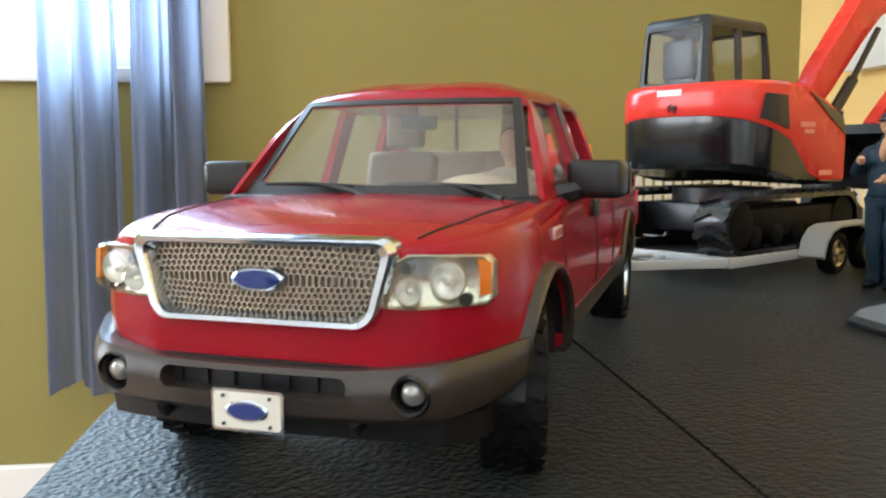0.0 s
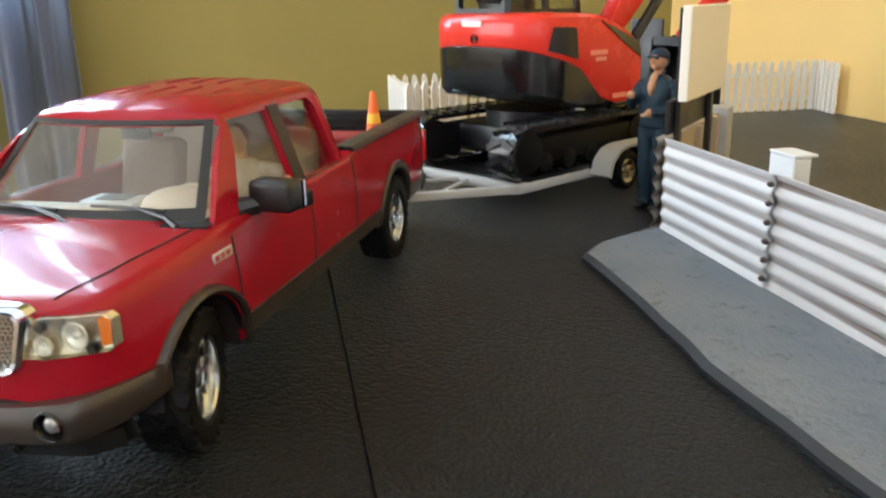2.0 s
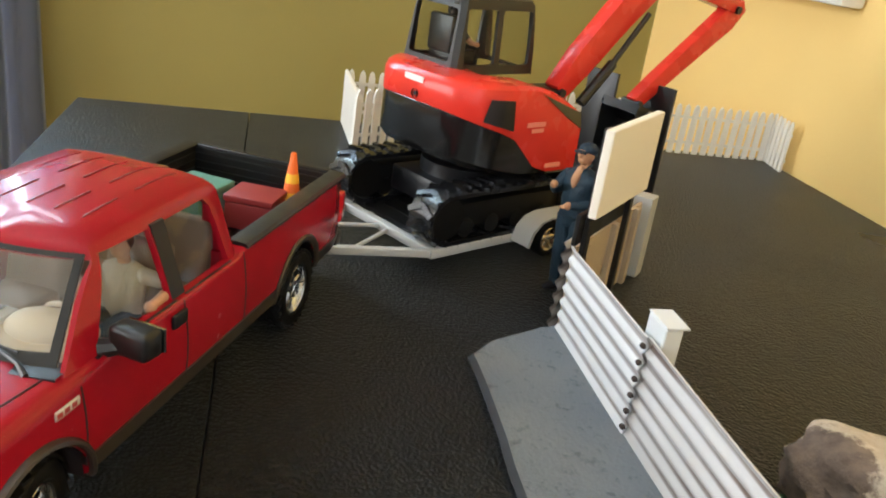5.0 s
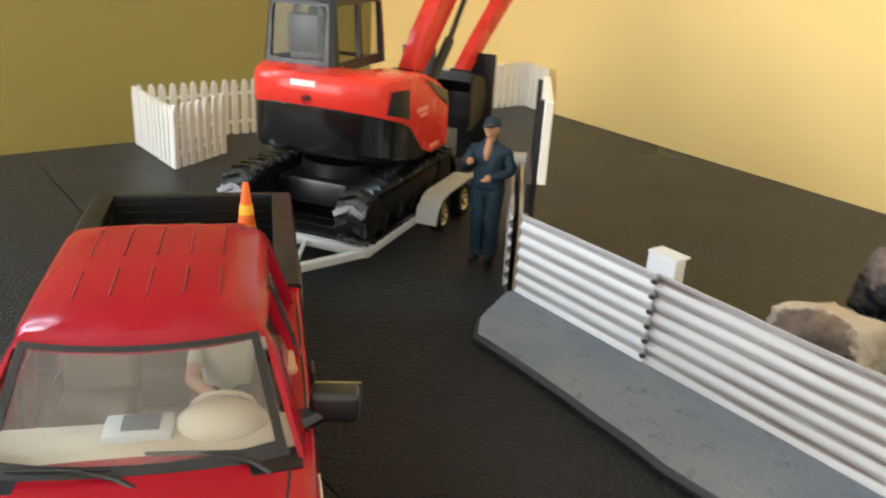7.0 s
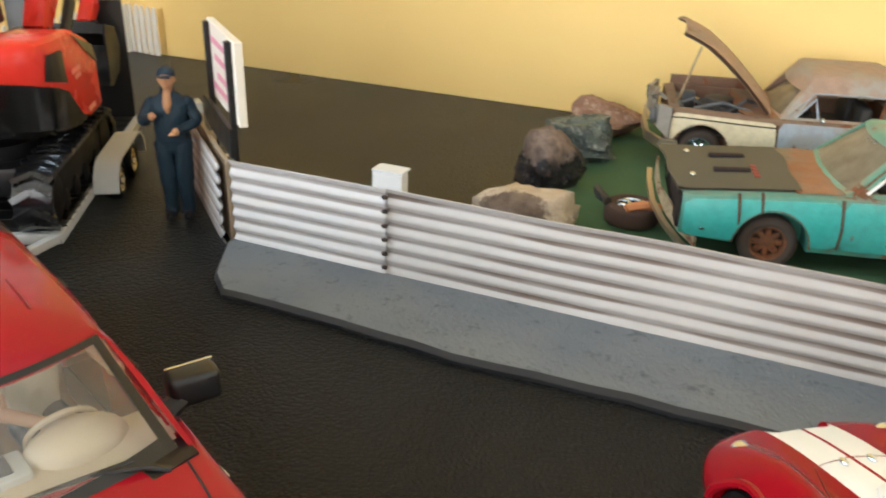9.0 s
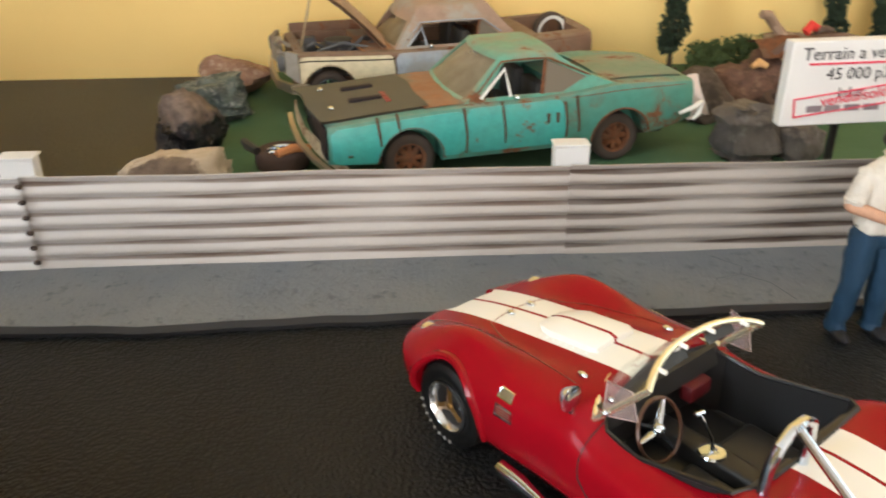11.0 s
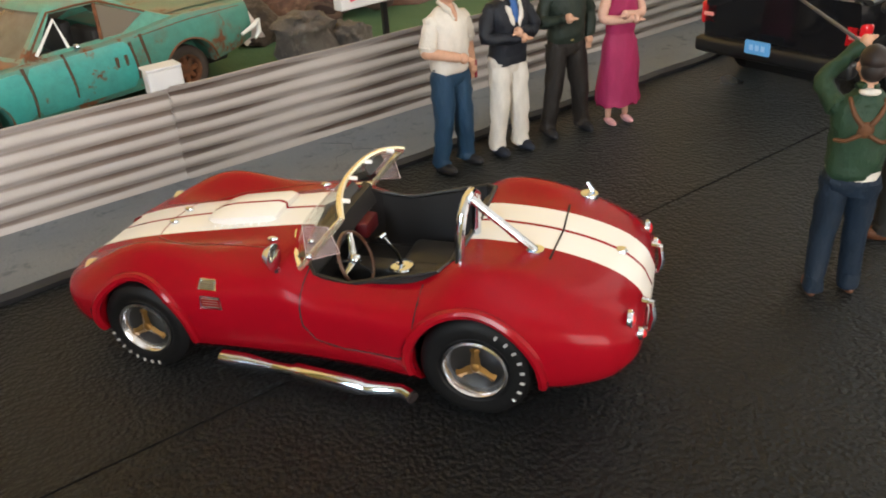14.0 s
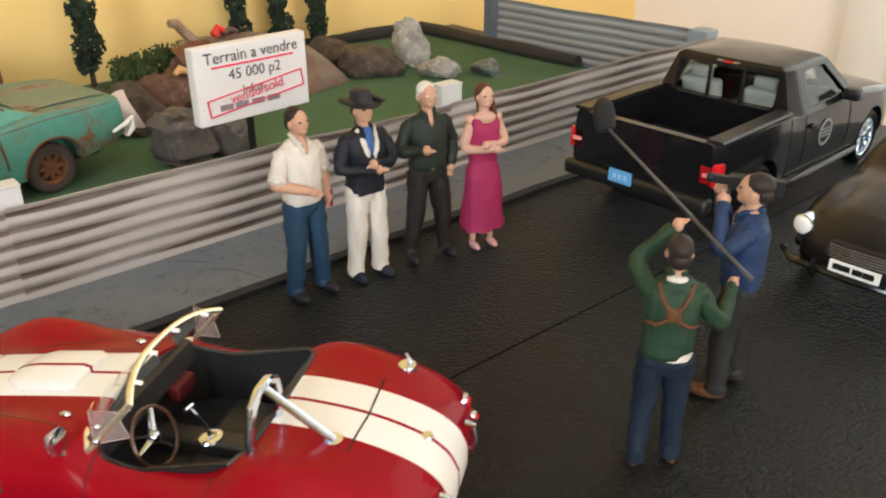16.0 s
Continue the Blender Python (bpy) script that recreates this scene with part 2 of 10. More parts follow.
box(bm, x0 + T, R_["x1"] - 0.002, R_["y1"] - 0.014, R_["y1"] - 0.001, R_["z0"], R_["z0"] + 0.065, 0.004)
structure("baseboard", bm, TRIM, "white wooden baseboard")

# ---------------------------------------------------------------- table with its black sheets
TX0, TX1, TY0, TY1, SEAM = -0.364, 0.417, -0.665, 0.861, -0.193
table = thing("table", pose(0, 0, 0), "low table covered with black textured sheets", "table")
bm = B()
box(bm, TX0 + 0.004, TX1 - 0.002, TY0 + 0.01, TY1 - 0.01, -0.045, -0.0062, 0.004)
part("tabletop", bm, plain("table_wood", (0.030, 0.022, 0.016), 0.6, vary=0.25, grain=60), table)
for lx in (TX0 + 0.06, TX1 - 0.08):
    for ly in (TY0 + 0.06, TY1 - 0.06):
        bm = B()
        box(bm, lx - 0.025, lx + 0.025, ly - 0.025, ly + 0.025, R_["z0"], -0.045, 0.004)
        part("leg", bm, TRIM, table)
for poly in ([(TX0, TY1), (TX0, 0.06), (-0.43, 0.06), (-0.43, TY0), (SEAM - 0.0006, TY0), (SEAM - 0.0006, TY1)],
             [(SEAM + 0.0006, TY1), (SEAM + 0.0006, TY0), (TX1, TY0), (TX1, TY1)]):
    bm = B()
    prism(bm, poly, -0.006, 0.0, "Z")
    part("sheet", bm, MAT, table, "black pebbled foam sheet")

# ---------------------------------------------------------------- vehicle helpers (drawn in life-size metres, built at 1:18)
S18 = 1 / 18.0
CHROME = plain("chrome", (0.66, 0.74, 0.85), 0.10, 1.0, vary=0.03, grain=900)
ALLOY = plain("polished_alloy", (0.66, 0.68, 0.71), 0.22, 1.0, vary=0.05, grain=900)
RUBBER = plain("tyre_rubber", (0.0042, 0.0042, 0.0042), 0.55, vary=0.25, grain=900, relief=0.0002, spec=0.2)
BLACKPL = plain("black_plastic", (0.008, 0.008, 0.008), 0.36, vary=0.15, grain=700)
BLACKGL = plain("black_gloss", (0.006, 0.006, 0.006), 0.20, coat=0.25, vary=0.1, grain=500)
GAP = plain("panel_gap_dark", (0.012, 0.006, 0.006), 0.8, vary=0.1)
BEIGE = plain("beige_interior", (0.54, 0.45, 0.335), 0.6, vary=0.08, grain=500)
TANTRIM = plain("tan_trim_paint", (0.036, 0.028, 0.022), 0.34, coat=0.2, vary=0.06)
GLASS = glass("window_glass", (0.86, 0.90, 0.88))


def dusty_glass(name, tint, dust, amount):
    """Clear glass under a thin even film of pale dust."""
    m = glass(name, tint)
    n, l = m.node_tree.nodes, m.node_tree.links
    out = n["Material Output"]
    src = out.inputs[0].links[0].from_socket
    d, x = n.new("ShaderNodeBsdfDiffuse"), n.new("ShaderNodeMixShader")
    d.inputs[0].default_value = (*dust, 1)
    f = ramp(n, l, noise_of(n, l, coords(n, l, 1.0), 60, 5), (0.3, amount * 0.7), (0.7, amount * 1.3))
    l.new(f, x.inputs[0])
    l.new(src, x.inputs[1])
    l.new(d.outputs[0], x.inputs[2])
    l.new(x.outputs[0], out.inputs[0])
    return m


# Real dust film, made paler to paint in haze of window light on the glass.
DUST_GLARE_GLASS = dusty_glass("dusty_glare_windscreen", (0.88, 0.91, 0.88), (0.60, 0.57, 0.50), 0.11)
LENS = glass("lamp_lens", (0.93, 0.93, 0.90), 0.8)
REDLENS = plain("red_lamp_lens", (0.55, 0.01, 0.015), 0.12, coat=0.7, vary=0.1)
AMBER = plain("amber_lens", (0.75, 0.20, 0.015), 0.15, coat=0.6, vary=0.08)
WHITEP = plain("white_plastic", (0.80, 0.79, 0.76), 0.42, vary=0.04)
BLUEB = plain("blue_enamel", (0.015, 0.035, 0.17), 0.2, coat=0.6, vary=0.08)


def car_paint(name, colour, dust=0.0, rough=0.16):
    """Glossy diecast paint with a clear coat and, where it is dusty, pale specks that dull the gloss."""
    m, n, l, bs = nodes_of(name)
    v = coords(n, l, 1.0)
    broad, fine, speck = noise_of(n, l, v, 28, 3), noise_of(n, l, v, 600, 3), noise_of(n, l, v, 1700, 2)
    base = ramp(n, l, broad, (0.3, tuple(c * 0.93 for c in colour)), (0.7, tuple(min(1, c * 1.06) for c in colour)))
    sp = ramp(n, l, speck, (0.70, 0.0), (0.78, dust))
    l.new(mix(n, l, sp, base, (0.55, 0.45, 0.42)), bs.inputs["Base Color"])
    l.new(ramp(n, l, broad, (0.25, rough), (0.75, rough + 0.10 + dust * 0.1)), bs.inputs["Roughness"])
    bs.inputs["Specular IOR Level"].default_value = 0.16
    bs.inputs["Coat Weight"].default_value, bs.inputs["Coat Roughness"].default_value = 0.34, 0.05
    bump(n, l, bs, fine, 0.05, 0.0001)
    return m


def key(*pairs):
    """A smooth curve through (x, value) pairs."""
    xs, ys = [p[0] for p in pairs], [p[1] for p in pairs]
    n = len(xs)
    ds = [(ys[min(i + 1, n - 1)] - ys[max(i - 1, 0)]) / (xs[min(i + 1, n - 1)] - xs[max(i - 1, 0)]) for i in range(n)]

    def f(x):
        if x <= xs[0]:
            return ys[0]
        if x >= xs[-1]:
            return ys[-1]
        i = max(j for j in range(n - 1) if xs[j] <= x)
        h = xs[i + 1] - xs[i]
        t = (x - xs[i]) / h
        s0, s1 = ys[i], ys[i + 1]
        lim = abs(3 * (s1 - s0) / h)
        m0, m1 = (max(-lim, min(lim, d)) for d in (ds[i], ds[i + 1]))
        return s0 * (2 * t**3 - 3 * t * t + 1) + m0 * h * (t**3 - 2 * t * t + t) + s1 * (3 * t * t - 2 * t**3) + m1 * h * (t**3 - t * t)
    return f


def spread(a, b, n):
    return [a + (b - a) * i / (n - 1) for i in range(n)]


def mirrored_loft(bm, xs, prof):
    """Rings across x from a half profile (y, z) that runs from the bottom's middle round the side to the top's middle."""
    rings = []
    for x in xs:
        h = prof(x)
        rings.append([(x, y, z) for y, z in h] + [(x, -y, z) for y, z in h[-2:0:-1]])
    loft(bm, rings)


def bvh_of(bm):
    from mathutils.bvhtree import BVHTree
    bmesh.ops.recalc_face_normals(bm, faces=bm.faces)
    bm.normal_update()
    return BVHTree.FromBMesh(bm)


def dense(pts, step):
    out = [Vector(pts[0])]
    for a, b in zip(pts, pts[1:]):
        a, b = Vector(a), Vector(b)
        k = max(1, int((b - a).length / step))
        out += [a + (b - a) * i / k for i in range(1, k + 1)]
    return out


def on_skin(tree, pts, way, lift=0.0, step=0.05):
    """Points of a line laid onto a body along a direction."""
    way = Vector(way).normalized()
    out = []
    for p in dense(pts, step):
        hit, nrm, *_ = tree.ray_cast(p - way * 4, way)
        if hit is not None:
            if nrm.dot(way) > 0:
                nrm = -nrm
            out.append(hit + nrm * lift)
    return out


def seams(tree, lines, r=0.007, step=0.06):
    bm = B()
    for pts, way in lines:
        q = on_skin(tree, pts, way, 0.0, step)
        if len(q) > 1:
            tube(bm, q, r, 5)
    return bm


def tyre_mesh(r, w, ri, treads=0, seg=48):
    bm = B()
    h = w / 2
    prof = [(ri, -h * 0.82), (ri + 0.02, -h * 0.95), ((r + ri) / 2, -h), (r - 0.035, -h * 0.93), (r - 0.008, -h * 0.72), (r, -h * 0.4), (r, h * 0.4),
            (r - 0.008, h * 0.72), (r - 0.035, h * 0.93), ((r + ri) / 2, h), (ri + 0.02, h * 0.95), (ri, h * 0.82), (ri, -h * 0.82)]
    lathe(bm, prof, seg=seg)
    for i in range(treads):
        a = 2 * math.pi * i / treads
        for k, (y0, y1) in enumerate(((-0.95, -0.50), (-0.42, -0.04), (0.04, 0.42), (0.50, 0.95))):
            t = a + (k % 2) * math.pi / treads
            m = Matrix.Rotation(t, 4, "Y") @ Matrix.Translation((0, 0, r - 0.004)) @ Matrix.Rotation(0.35 * (-1) ** k, 4, "Z")
            wid = 0.36 * 2 * math.pi * r / treads
            box(bm, -wid, wid, y0 * h, y1 * h, -0.02, 0.016 if abs(y0) < 0.9 and abs(y1) < 0.9 else 0.004, m=m)
    return bm


def rim_mesh(ri, w, spokes, spoke_w=0.07, dish=0.02, hub=0.075, seg=40):
    """The outer face looks along +y."""
    bm = B()
    h = w / 2 * 0.80
    lathe(bm, [(ri, -h), (ri, h), (ri - 0.012, h + 0.012), (ri - 0.028, h), (ri - 0.035, h - 0.05), (ri - 0.045, -h), (ri, -h)], seg=seg)
    y = h - dish
    for i in range(spokes):
        a = 2 * math.pi * i / spokes
        m = Matrix.Rotation(a, 4, "Y")
        rings = []
        for rad, ww, yy in ((hub * 0.5, spoke_w * 0.9, y), (0.5 * (hub + ri), spoke_w * 0.62, y + 0.01), (ri - 0.03, spoke_w, y - 0.012)):
            rings.append([m @ Vector((sx * ww / 2 * k, yy + dy, rad)) for sx, dy, k in ((-1, -0.04, 1), (1, -0.04, 1), (1, 0.0, 1), (0.5, 0.016, 1), (-0.5, 0.016, 1), (-1, 0, 1))])
        loft(bm, rings)
    lathe(bm, [(0.001, y - 0.05), (hub, y - 0.05), (hub, y + 0.012), (hub * 0.6, y + 0.026), (0.001, y + 0.03)], seg=20)
    return bm


def wheel_set(car, places, tyre, rim, disc_r, sc=S18, rim_mat=None, tyre_mat=None, extra=()):
    """places: (x, y, z, steer degrees). The wheel's outer face looks away from the car."""
    tm, rm = mesh_of("tyre", tyre, tyre_mat or RUBBER, sc), mesh_of("rim", rim, rim_mat or CHROME, sc)
    bm = B()
    lathe(bm, [(0.001, -0.06), (disc_r, -0.06), (disc_r, -0.03), (0.001, -0.03)], seg=28)
    dm = mesh_of("wheel", bm, plain("brake_dark", (0.02, 0.02, 0.02), 0.5), sc)
    for x, y, z, st in places:
        m = pose(x * sc, y * sc, z * sc, 0, 0, st + (0 if y > 0 else 180))
        wheel = part("wheel", dm, None, car, m=m)
        part("tyre", tm, None, wheel)
        part("rim", rm, None, wheel)
        for nm, me in extra:
            part(nm, me, None, wheel)
    return


def box_bm(*a, **k):
    bm = B()
    box(bm, *a, **k)
    return bm


def cyl_y(x, z, r, y0, y1, seg=40):
    bm = B()
    lathe(bm, [(r, y0), (r, y1)], (x, 0, z), "Y", seg)
    return bm


# ---------------------------------------------------------------- red pickup
def pickup_paint_profile(hw, top, bottom, crown, shoulder):
    def prof(x):
        w, zt, zb, r = hw(x), top(x), bottom(x), shoulder(x)
        h = zt - zb
        side = [(w * (0.955 + 0.045 * math.sin(math.pi * min(1, (0.12 + 0.80 * t)))), zb + 0.04 + (h - 0.04 - r) * t) for t in spread(0, 1, 7)]
        ys = side[-1][0]
        arc = [(ys - r * (1 - math.cos(a)), zt - r + r * math.sin(a)) for a in (radians(d) for d in (22, 45, 68, 90))]
        yi = ys - r
        roof = [(yi * k, zt + crown(x) * (1 - k * k)) for k in (0.8, 0.55, 0.28, 0.0)]
        return [(0, zb), (w * 0.8, zb), (w * 0.93, zb + 0.01)] + side + arc + roof
    return prof


def red_pickup(m):
    car = thing("pickup_truck", m, "glossy red extended cab pickup model with tan trim", "truck model")
    paint = car_paint("red_truck_paint", (0.31, 0.0055, 0.0150), 0.25)

    FZ = 0.10    # height of the nose above the first plan of lamps, grille and bumper
    TALL = 1.21  # the cab stands taller above its belt

    def p(name, bm, mat, parent=car, label="", angle=35, up=0.0, tall=False):
        for v in bm.verts:
            v.co.z += up
            if tall and v.co.z > 1.17:
                v.co.z = 1.17 + (v.co.z - 1.17) * TALL
        return part(name, bm, mat, parent, label, S18, angle)

    hw = key((-3.0, 0.93), (-2.7, 0.985), (-1.7, 0.99), (1.9, 0.985), (2.3, 0.96), (2.5, 0.90), (2.62, 0.80), (2.70, 0.66), (2.74, 0.50))
    top = key((-3.0, 1.25), (-0.6, 1.25), (-0.52, 1.20), (1.3, 1.20), (1.62, 1.19), (2.2, 1.155), (2.5, 1.115), (2.66, 1.075), (2.74, 1.04))
    bot = key((-3.0, 0.44), (2.3, 0.43), (2.5, 0.52), (2.74, 0.56))
    body = B()
    xs = spread(-3.0, 2.3, 46) + spread(2.34, 2.74, 14)
    prof = pickup_paint_profile(hw, top, bot, key((-3, 0.0), (0.8, 0.0), (1.6, 0.035), (2.74, 0.03)), key((-3, 0.03), (1.2, 0.05), (1.8, 0.11), (2.74, 0.09)))
    mirrored_loft(body, xs, prof)
    tree = bvh_of(body)
    cuts = [box_bm(-2.93, -0.70, -0.80, 0.80, 0.70, 2.0), box_bm(-0.52, 1.46, -0.87, 0.87, 0.62, 2.0)]
    for x, z in ((1.93, 0.42), (-1.76, 0.42)):
        for y0, y1 in ((0.55, 1.3), (-1.3, -0.55)):
            cuts.append(cyl_y(x, z, 0.47, y0, y1))
    cuts += [box_bm(2.55, 3.0, -0.50, 0.50, 0.69 + FZ, 0.99 + FZ, bevel=0.05)]
    lamp_poly = [(0.505, 0.755), (0.56, 0.925), (0.60, 0.95), (0.86, 0.945), (0.885, 0.92), (0.89, 0.79), (0.87, 0.765), (0.72, 0.752), (0.60, 0.748)]

    def hl(s, y, z, f):
        return (2.745 - 0.55 * max(0, y - 0.5) ** 1.35 - 0.05 * (z - 0.85) + f, s * y, z + FZ)
    for s in (1, -1):
        c = B()
        loft(c, [[hl(s, 0.70 + (y - 0.70) * 1.04, 0.85 + (z - 0.85) * 1.04, f) for y, z in lamp_poly] for f in (-0.075, 0.5)])
        cuts.append(c)
    p("body", carve(body, cuts), paint, angle=28)
    for x in (1.93, -1.76):
        for s in (1, -1):
            bm = B()
            arc = [(x + 0.466 * math.cos(radians(d)), 0.42 + 0.466 * math.sin(radians(d))) for d in range(2, 169, 11)]
            loft(bm, [[(a, s * y, b) for a, b in arc] for y in (0.56, 0.972)], closed=False)
            loft(bm, [[(a, s * 0.56, b) for a, b in arc], [(x, s * 0.56, 0.42) for a, b in arc]], closed=False)
            p("wheel_liner", bm, BLACKPL)
    # panel gaps: bonnet, doors, bed, tailgate
    lines = []
    for s in (1, -1):
        lines += [([(2.60, s * 0.60, 3), (2.35, s * 0.70, 3), (1.9, s * 0.77, 3), (1.62, s * 0.80, 3)], (0, 0, -1)),
                  ([(1.50, s * 3, 1.12), (1.50, s * 3, 0.55)], (0, -s, 0)), ([(0.33, s * 3, 1.18), (0.33, s * 3, 0.55)], (0, -s, 0)),
                  ([(-0.60, s * 3, 1.22), (-0.60, s * 3, 0.48)], (0, -s, 0)), ([(1.50, s * 3, 0.57), (-0.42, s * 3, 0.57)], (0, -s, 0)),
                  ([(-2.86, s * 3, 1.20), (-2.86, s * 3, 0.60)], (0, -s, 0))]
    for ln in lines:
        p("panel_gap", seams(tree, [ln], 0.0075), GAP)
    # lower cladding and arch flares
    for s in (1, -1):
        bm = B()
        for a, b in ((-3.0, -2.26), (-1.26, 1.43)):
            q = [on_skin(tree, [(x, s * 3, z) for x in spread(a, b, 12)], (0, -s, 0), 0.014, 9) for z in (0.475, 0.54, 0.61)]
            loft(bm, [[pt for pt in row] + [pt - Vector((0, s * 0.03, 0)) for pt in row[::-1]] for row in q], closed=True)
        p("rocker_cladding", bm, TANTRIM, label="tan lower side cladding")
        for x in (1.93, -1.76):
            bm = B()
            arc = [(x + 0.50 * math.cos(a), 0.42 + 0.50 * math.sin(a)) for a in (radians(d) for d in range(-8, 189, 7))]
            q = [on_skin(tree, [(a, s * 3, max(0.45, b))], (0, -s, 0), 0.005) for a, b in arc]
            q = [v[0] for v in q if v]
            tube(bm, q, 0.042, 8, 0.6)
            p("wheel_arch_flare", bm, TANTRIM)
    # cab: roof shell with pillars
    def cab_prof(z):
        t = (z - 1.17) / 0.57
        xf = 1.60 - 0.66 * t - 0.10 * max(0, t - 0.85)
        xr = -0.60 + 0.02 * t + 0.04 * max(0, t - 0.8)
        w = 0.91 - 0.23 * t
        return xf, xr, w

    def cab_solid(inset):
        bm = B()
        rings = []
        zs = [1.17, 1.30, 1.45, 1.56, 1.62, 1.658] if not inset else [1.0, 1.17, 1.30, 1.45, 1.54, 1.60]
        for z in zs:
            xf, xr, w = cab_prof(max(1.17, z))
            xf, xr, w = xf - inset, xr + inset, w - inset
            bow = 0.12
            ring = [(xf + bow * (1 - k * k) - 0.02, w * k * 0.98, z) for k in spread(-1, 1, 9)]
            ring += [(xf - 0.10 + (xr - xf + 0.16) * k, w, z) for k in spread(0.04, 1, 8)]
            ring += [(xr - 0.02 * (1 - k * k), w * k * 0.97, z) for k in spread(1, -1, 7)]
            ring += [(xf - 0.10 + (xr - xf + 0.16) * k, -w, z) for k in spread(1, 0.04, 8)]
            rings.append(ring)
        if not inset:
            last = rings[-1]
            cx = sum(q[0] for q in last) / len(last)
            rings.append([(cx + (x - cx) * 0.975, y * 0.965, 1.690) for x, y, z in last])
            rings.append([(cx + (x - cx) * 0.92, y * 0.88, 1.722) for x, y, z in last])
            rings.append([(cx + (x - cx) * 0.55, y * 0.5, 1.748) for x, y, z in last])
        loft(bm, rings)
        # the roof falls towards the windscreen and rounds off at its corners
        for v in bm.verts:
            if v.co.z > 1.5 and not inset:
                k = min(1.0, max(0.0, (v.co.x - 0.25) / 0.75))
                u = min(1.0, (v.co.z - 1.5) / 0.16)
                v.co.z -= u * (0.040 * k * k + 0.028 * min(1.0, abs(v.co.y) / 0.66) ** 4)
        return bm

    shell = cab_solid(0.0)
    ctree = bvh_of(shell)
    cuts = [cab_solid(0.055)]
    ws = B()
    prism(ws, [(1.30, 1.18), (2.2, 1.18), (2.2, 1.600), (0.86, 1.600)], -1.0, 1.0)
    for v in ws.verts:
        v.co.y *= 0.86 if v.co.z < 1.4 else 0.68
    cuts.append(ws)
    for s in (1, -1):
        for poly in ([(1.27, 1.19), (0.40, 1.19), (0.42, 1.622), (0.93, 1.622)], [(0.24, 1.19), (-0.44, 1.19), (-0.38, 1.57), (-0.32, 1.622), (0.26, 1.622)]):
            c = B()
            prism(c, poly, 0.5 * s, 1.3 * s)
            cuts.append(c)
    rw = B()
    box(rw, -0.9, -0.45, -0.60, 0.60, 1.25, 1.60, 0.03)
    cuts.append(rw)
    cab = p("cab", carve(shell, cuts), paint, angle=28, tall=True)
    bm = B()
    for yy in spread(-0.42, 0.42, 5):
        for a, b in ((0.72, 0.34), (0.12, -0.42)):
            tube(bm, on_skin(ctree, [(a, yy, 3), (b, yy, 3)], (0, 0, -1), -0.004, 0.08), 0.010, 5)
    p("roof_rib", bm, plain("rib_dark_red", (0.17, 0.005, 0.011), 0.4, spec=0.2), cab, tall=True)
    bm = B()
    box(bm, -0.655, -0.59, -0.10, 0.10, 1.64, 1.680, 0.012)
    p("third_brake_lamp", bm, REDLENS, cab, tall=True)
    for s in (1, -1):
        bm = B()
        box(bm, -0.660, -0.585, s * 0.102, s * 0.24, 1.64, 1.692, 0.018)
        p("cargo_lamp", bm, CHROME, cab, tall=True)
    # windows
    bm = B()
    rows = []
    for t in spread(0.03, 0.80, 6):
        z = 1.17 + 0.57 * t
        xf, xr, w = cab_prof(z)
        rows.append([(xf - 0.02 + 0.12 * (1 - k * k) - 0.035, w * k * 0.90, z) for k in spread(-1, 1, 11)])
    loft(bm, rows, closed=False)
    g = p("windscreen", bm, DUST_GLARE_GLASS, tall=True)
    g.visible_shadow = False
    def screen(k, t, off=0.0):
        z = 1.17 + 0.57 * t
        xf, xr, w = cab_prof(z)
        return (xf - 0.055 + 0.12 * (1 - k * k) + off, w * k * 0.90, z + off * 0.5)

    def band(grid):
        b = B()
        loft(b, [[screen(k, t, 0.008) for k, t in row] + [screen(k, t, -0.006) for k, t in row[::-1]] for row in grid])
        return b
    ks, ts = spread(-0.94, 0.94, 13), spread(0.02, 0.81, 7)
    for grid in ([[(k, 0.02), (k, 0.13 + 0.02 * k * k)] for k in ks], [[(k, 0.772), (k, 0.81)] for k in ks], [[(-0.99, t), (-0.92, t)] for t in ts], [[(0.92, t), (0.99, t)] for t in ts]):
        p("windscreen_surround", band(grid), BLACKPL, tall=True)
    for s in (1, -1):
        for a, b in ((0.36, 1.30), (-0.42, 0.26)):
            bm = B()
            rows = []
            for z in (1.18, 1.63):
                t = (z - 1.17) / 0.57
                w = 0.91 - 0.23 * t - 0.04
                bb = min(b, 1.60 - 0.66 * t - 0.12)
                rows.append([(a, s * w, z), (bb, s * w, z)])
            loft(bm, rows, closed=False)
            g = p("side_window", bm, GLASS, tall=True)
            g.visible_shadow = False
        bm = B()
        tube(bm, [(1.30, s * 0.915, 1.185), (0.38, s * 0.922, 1.185)], 0.014, 6)
        tube(bm, [(0.26, s * 0.922, 1.185), (-0.44, s * 0.922, 1.185)], 0.014, 6)
        p("window_seal", bm, BLACKPL, tall=True)
        bm = B()
        loft(bm, [[(x, s * (0.91 - 0.23 * (z - 1.17) / 0.57 + y), z) for x, y in ((0.24, -0.05), (0.40, -0.05), (0.40, 0.004), (0.24, 0.004))] for z in (1.18, 1.40, 1.64)])
        p("door_pillar", bm, BLACKPL, tall=True)
        # mirror
        bm = B()
        mm = pose(1.14, s * 1.10, 1.295, 0, 0, -8 * s)
        box(bm, -0.085, 0.095, -0.165, 0.135, -0.105, 0.095, 0.04, 3, mm)
        mir = p("door_mirror", bm, BLACKPL)
        bm = B()
        tube(bm, [(1.20, s * 0.88, 1.21), (1.16, s * 1.04, 1.25)], [0.07, 0.05], 8)
        p("mirror_arm", bm, BLACKPL, mir)
        bm = B()
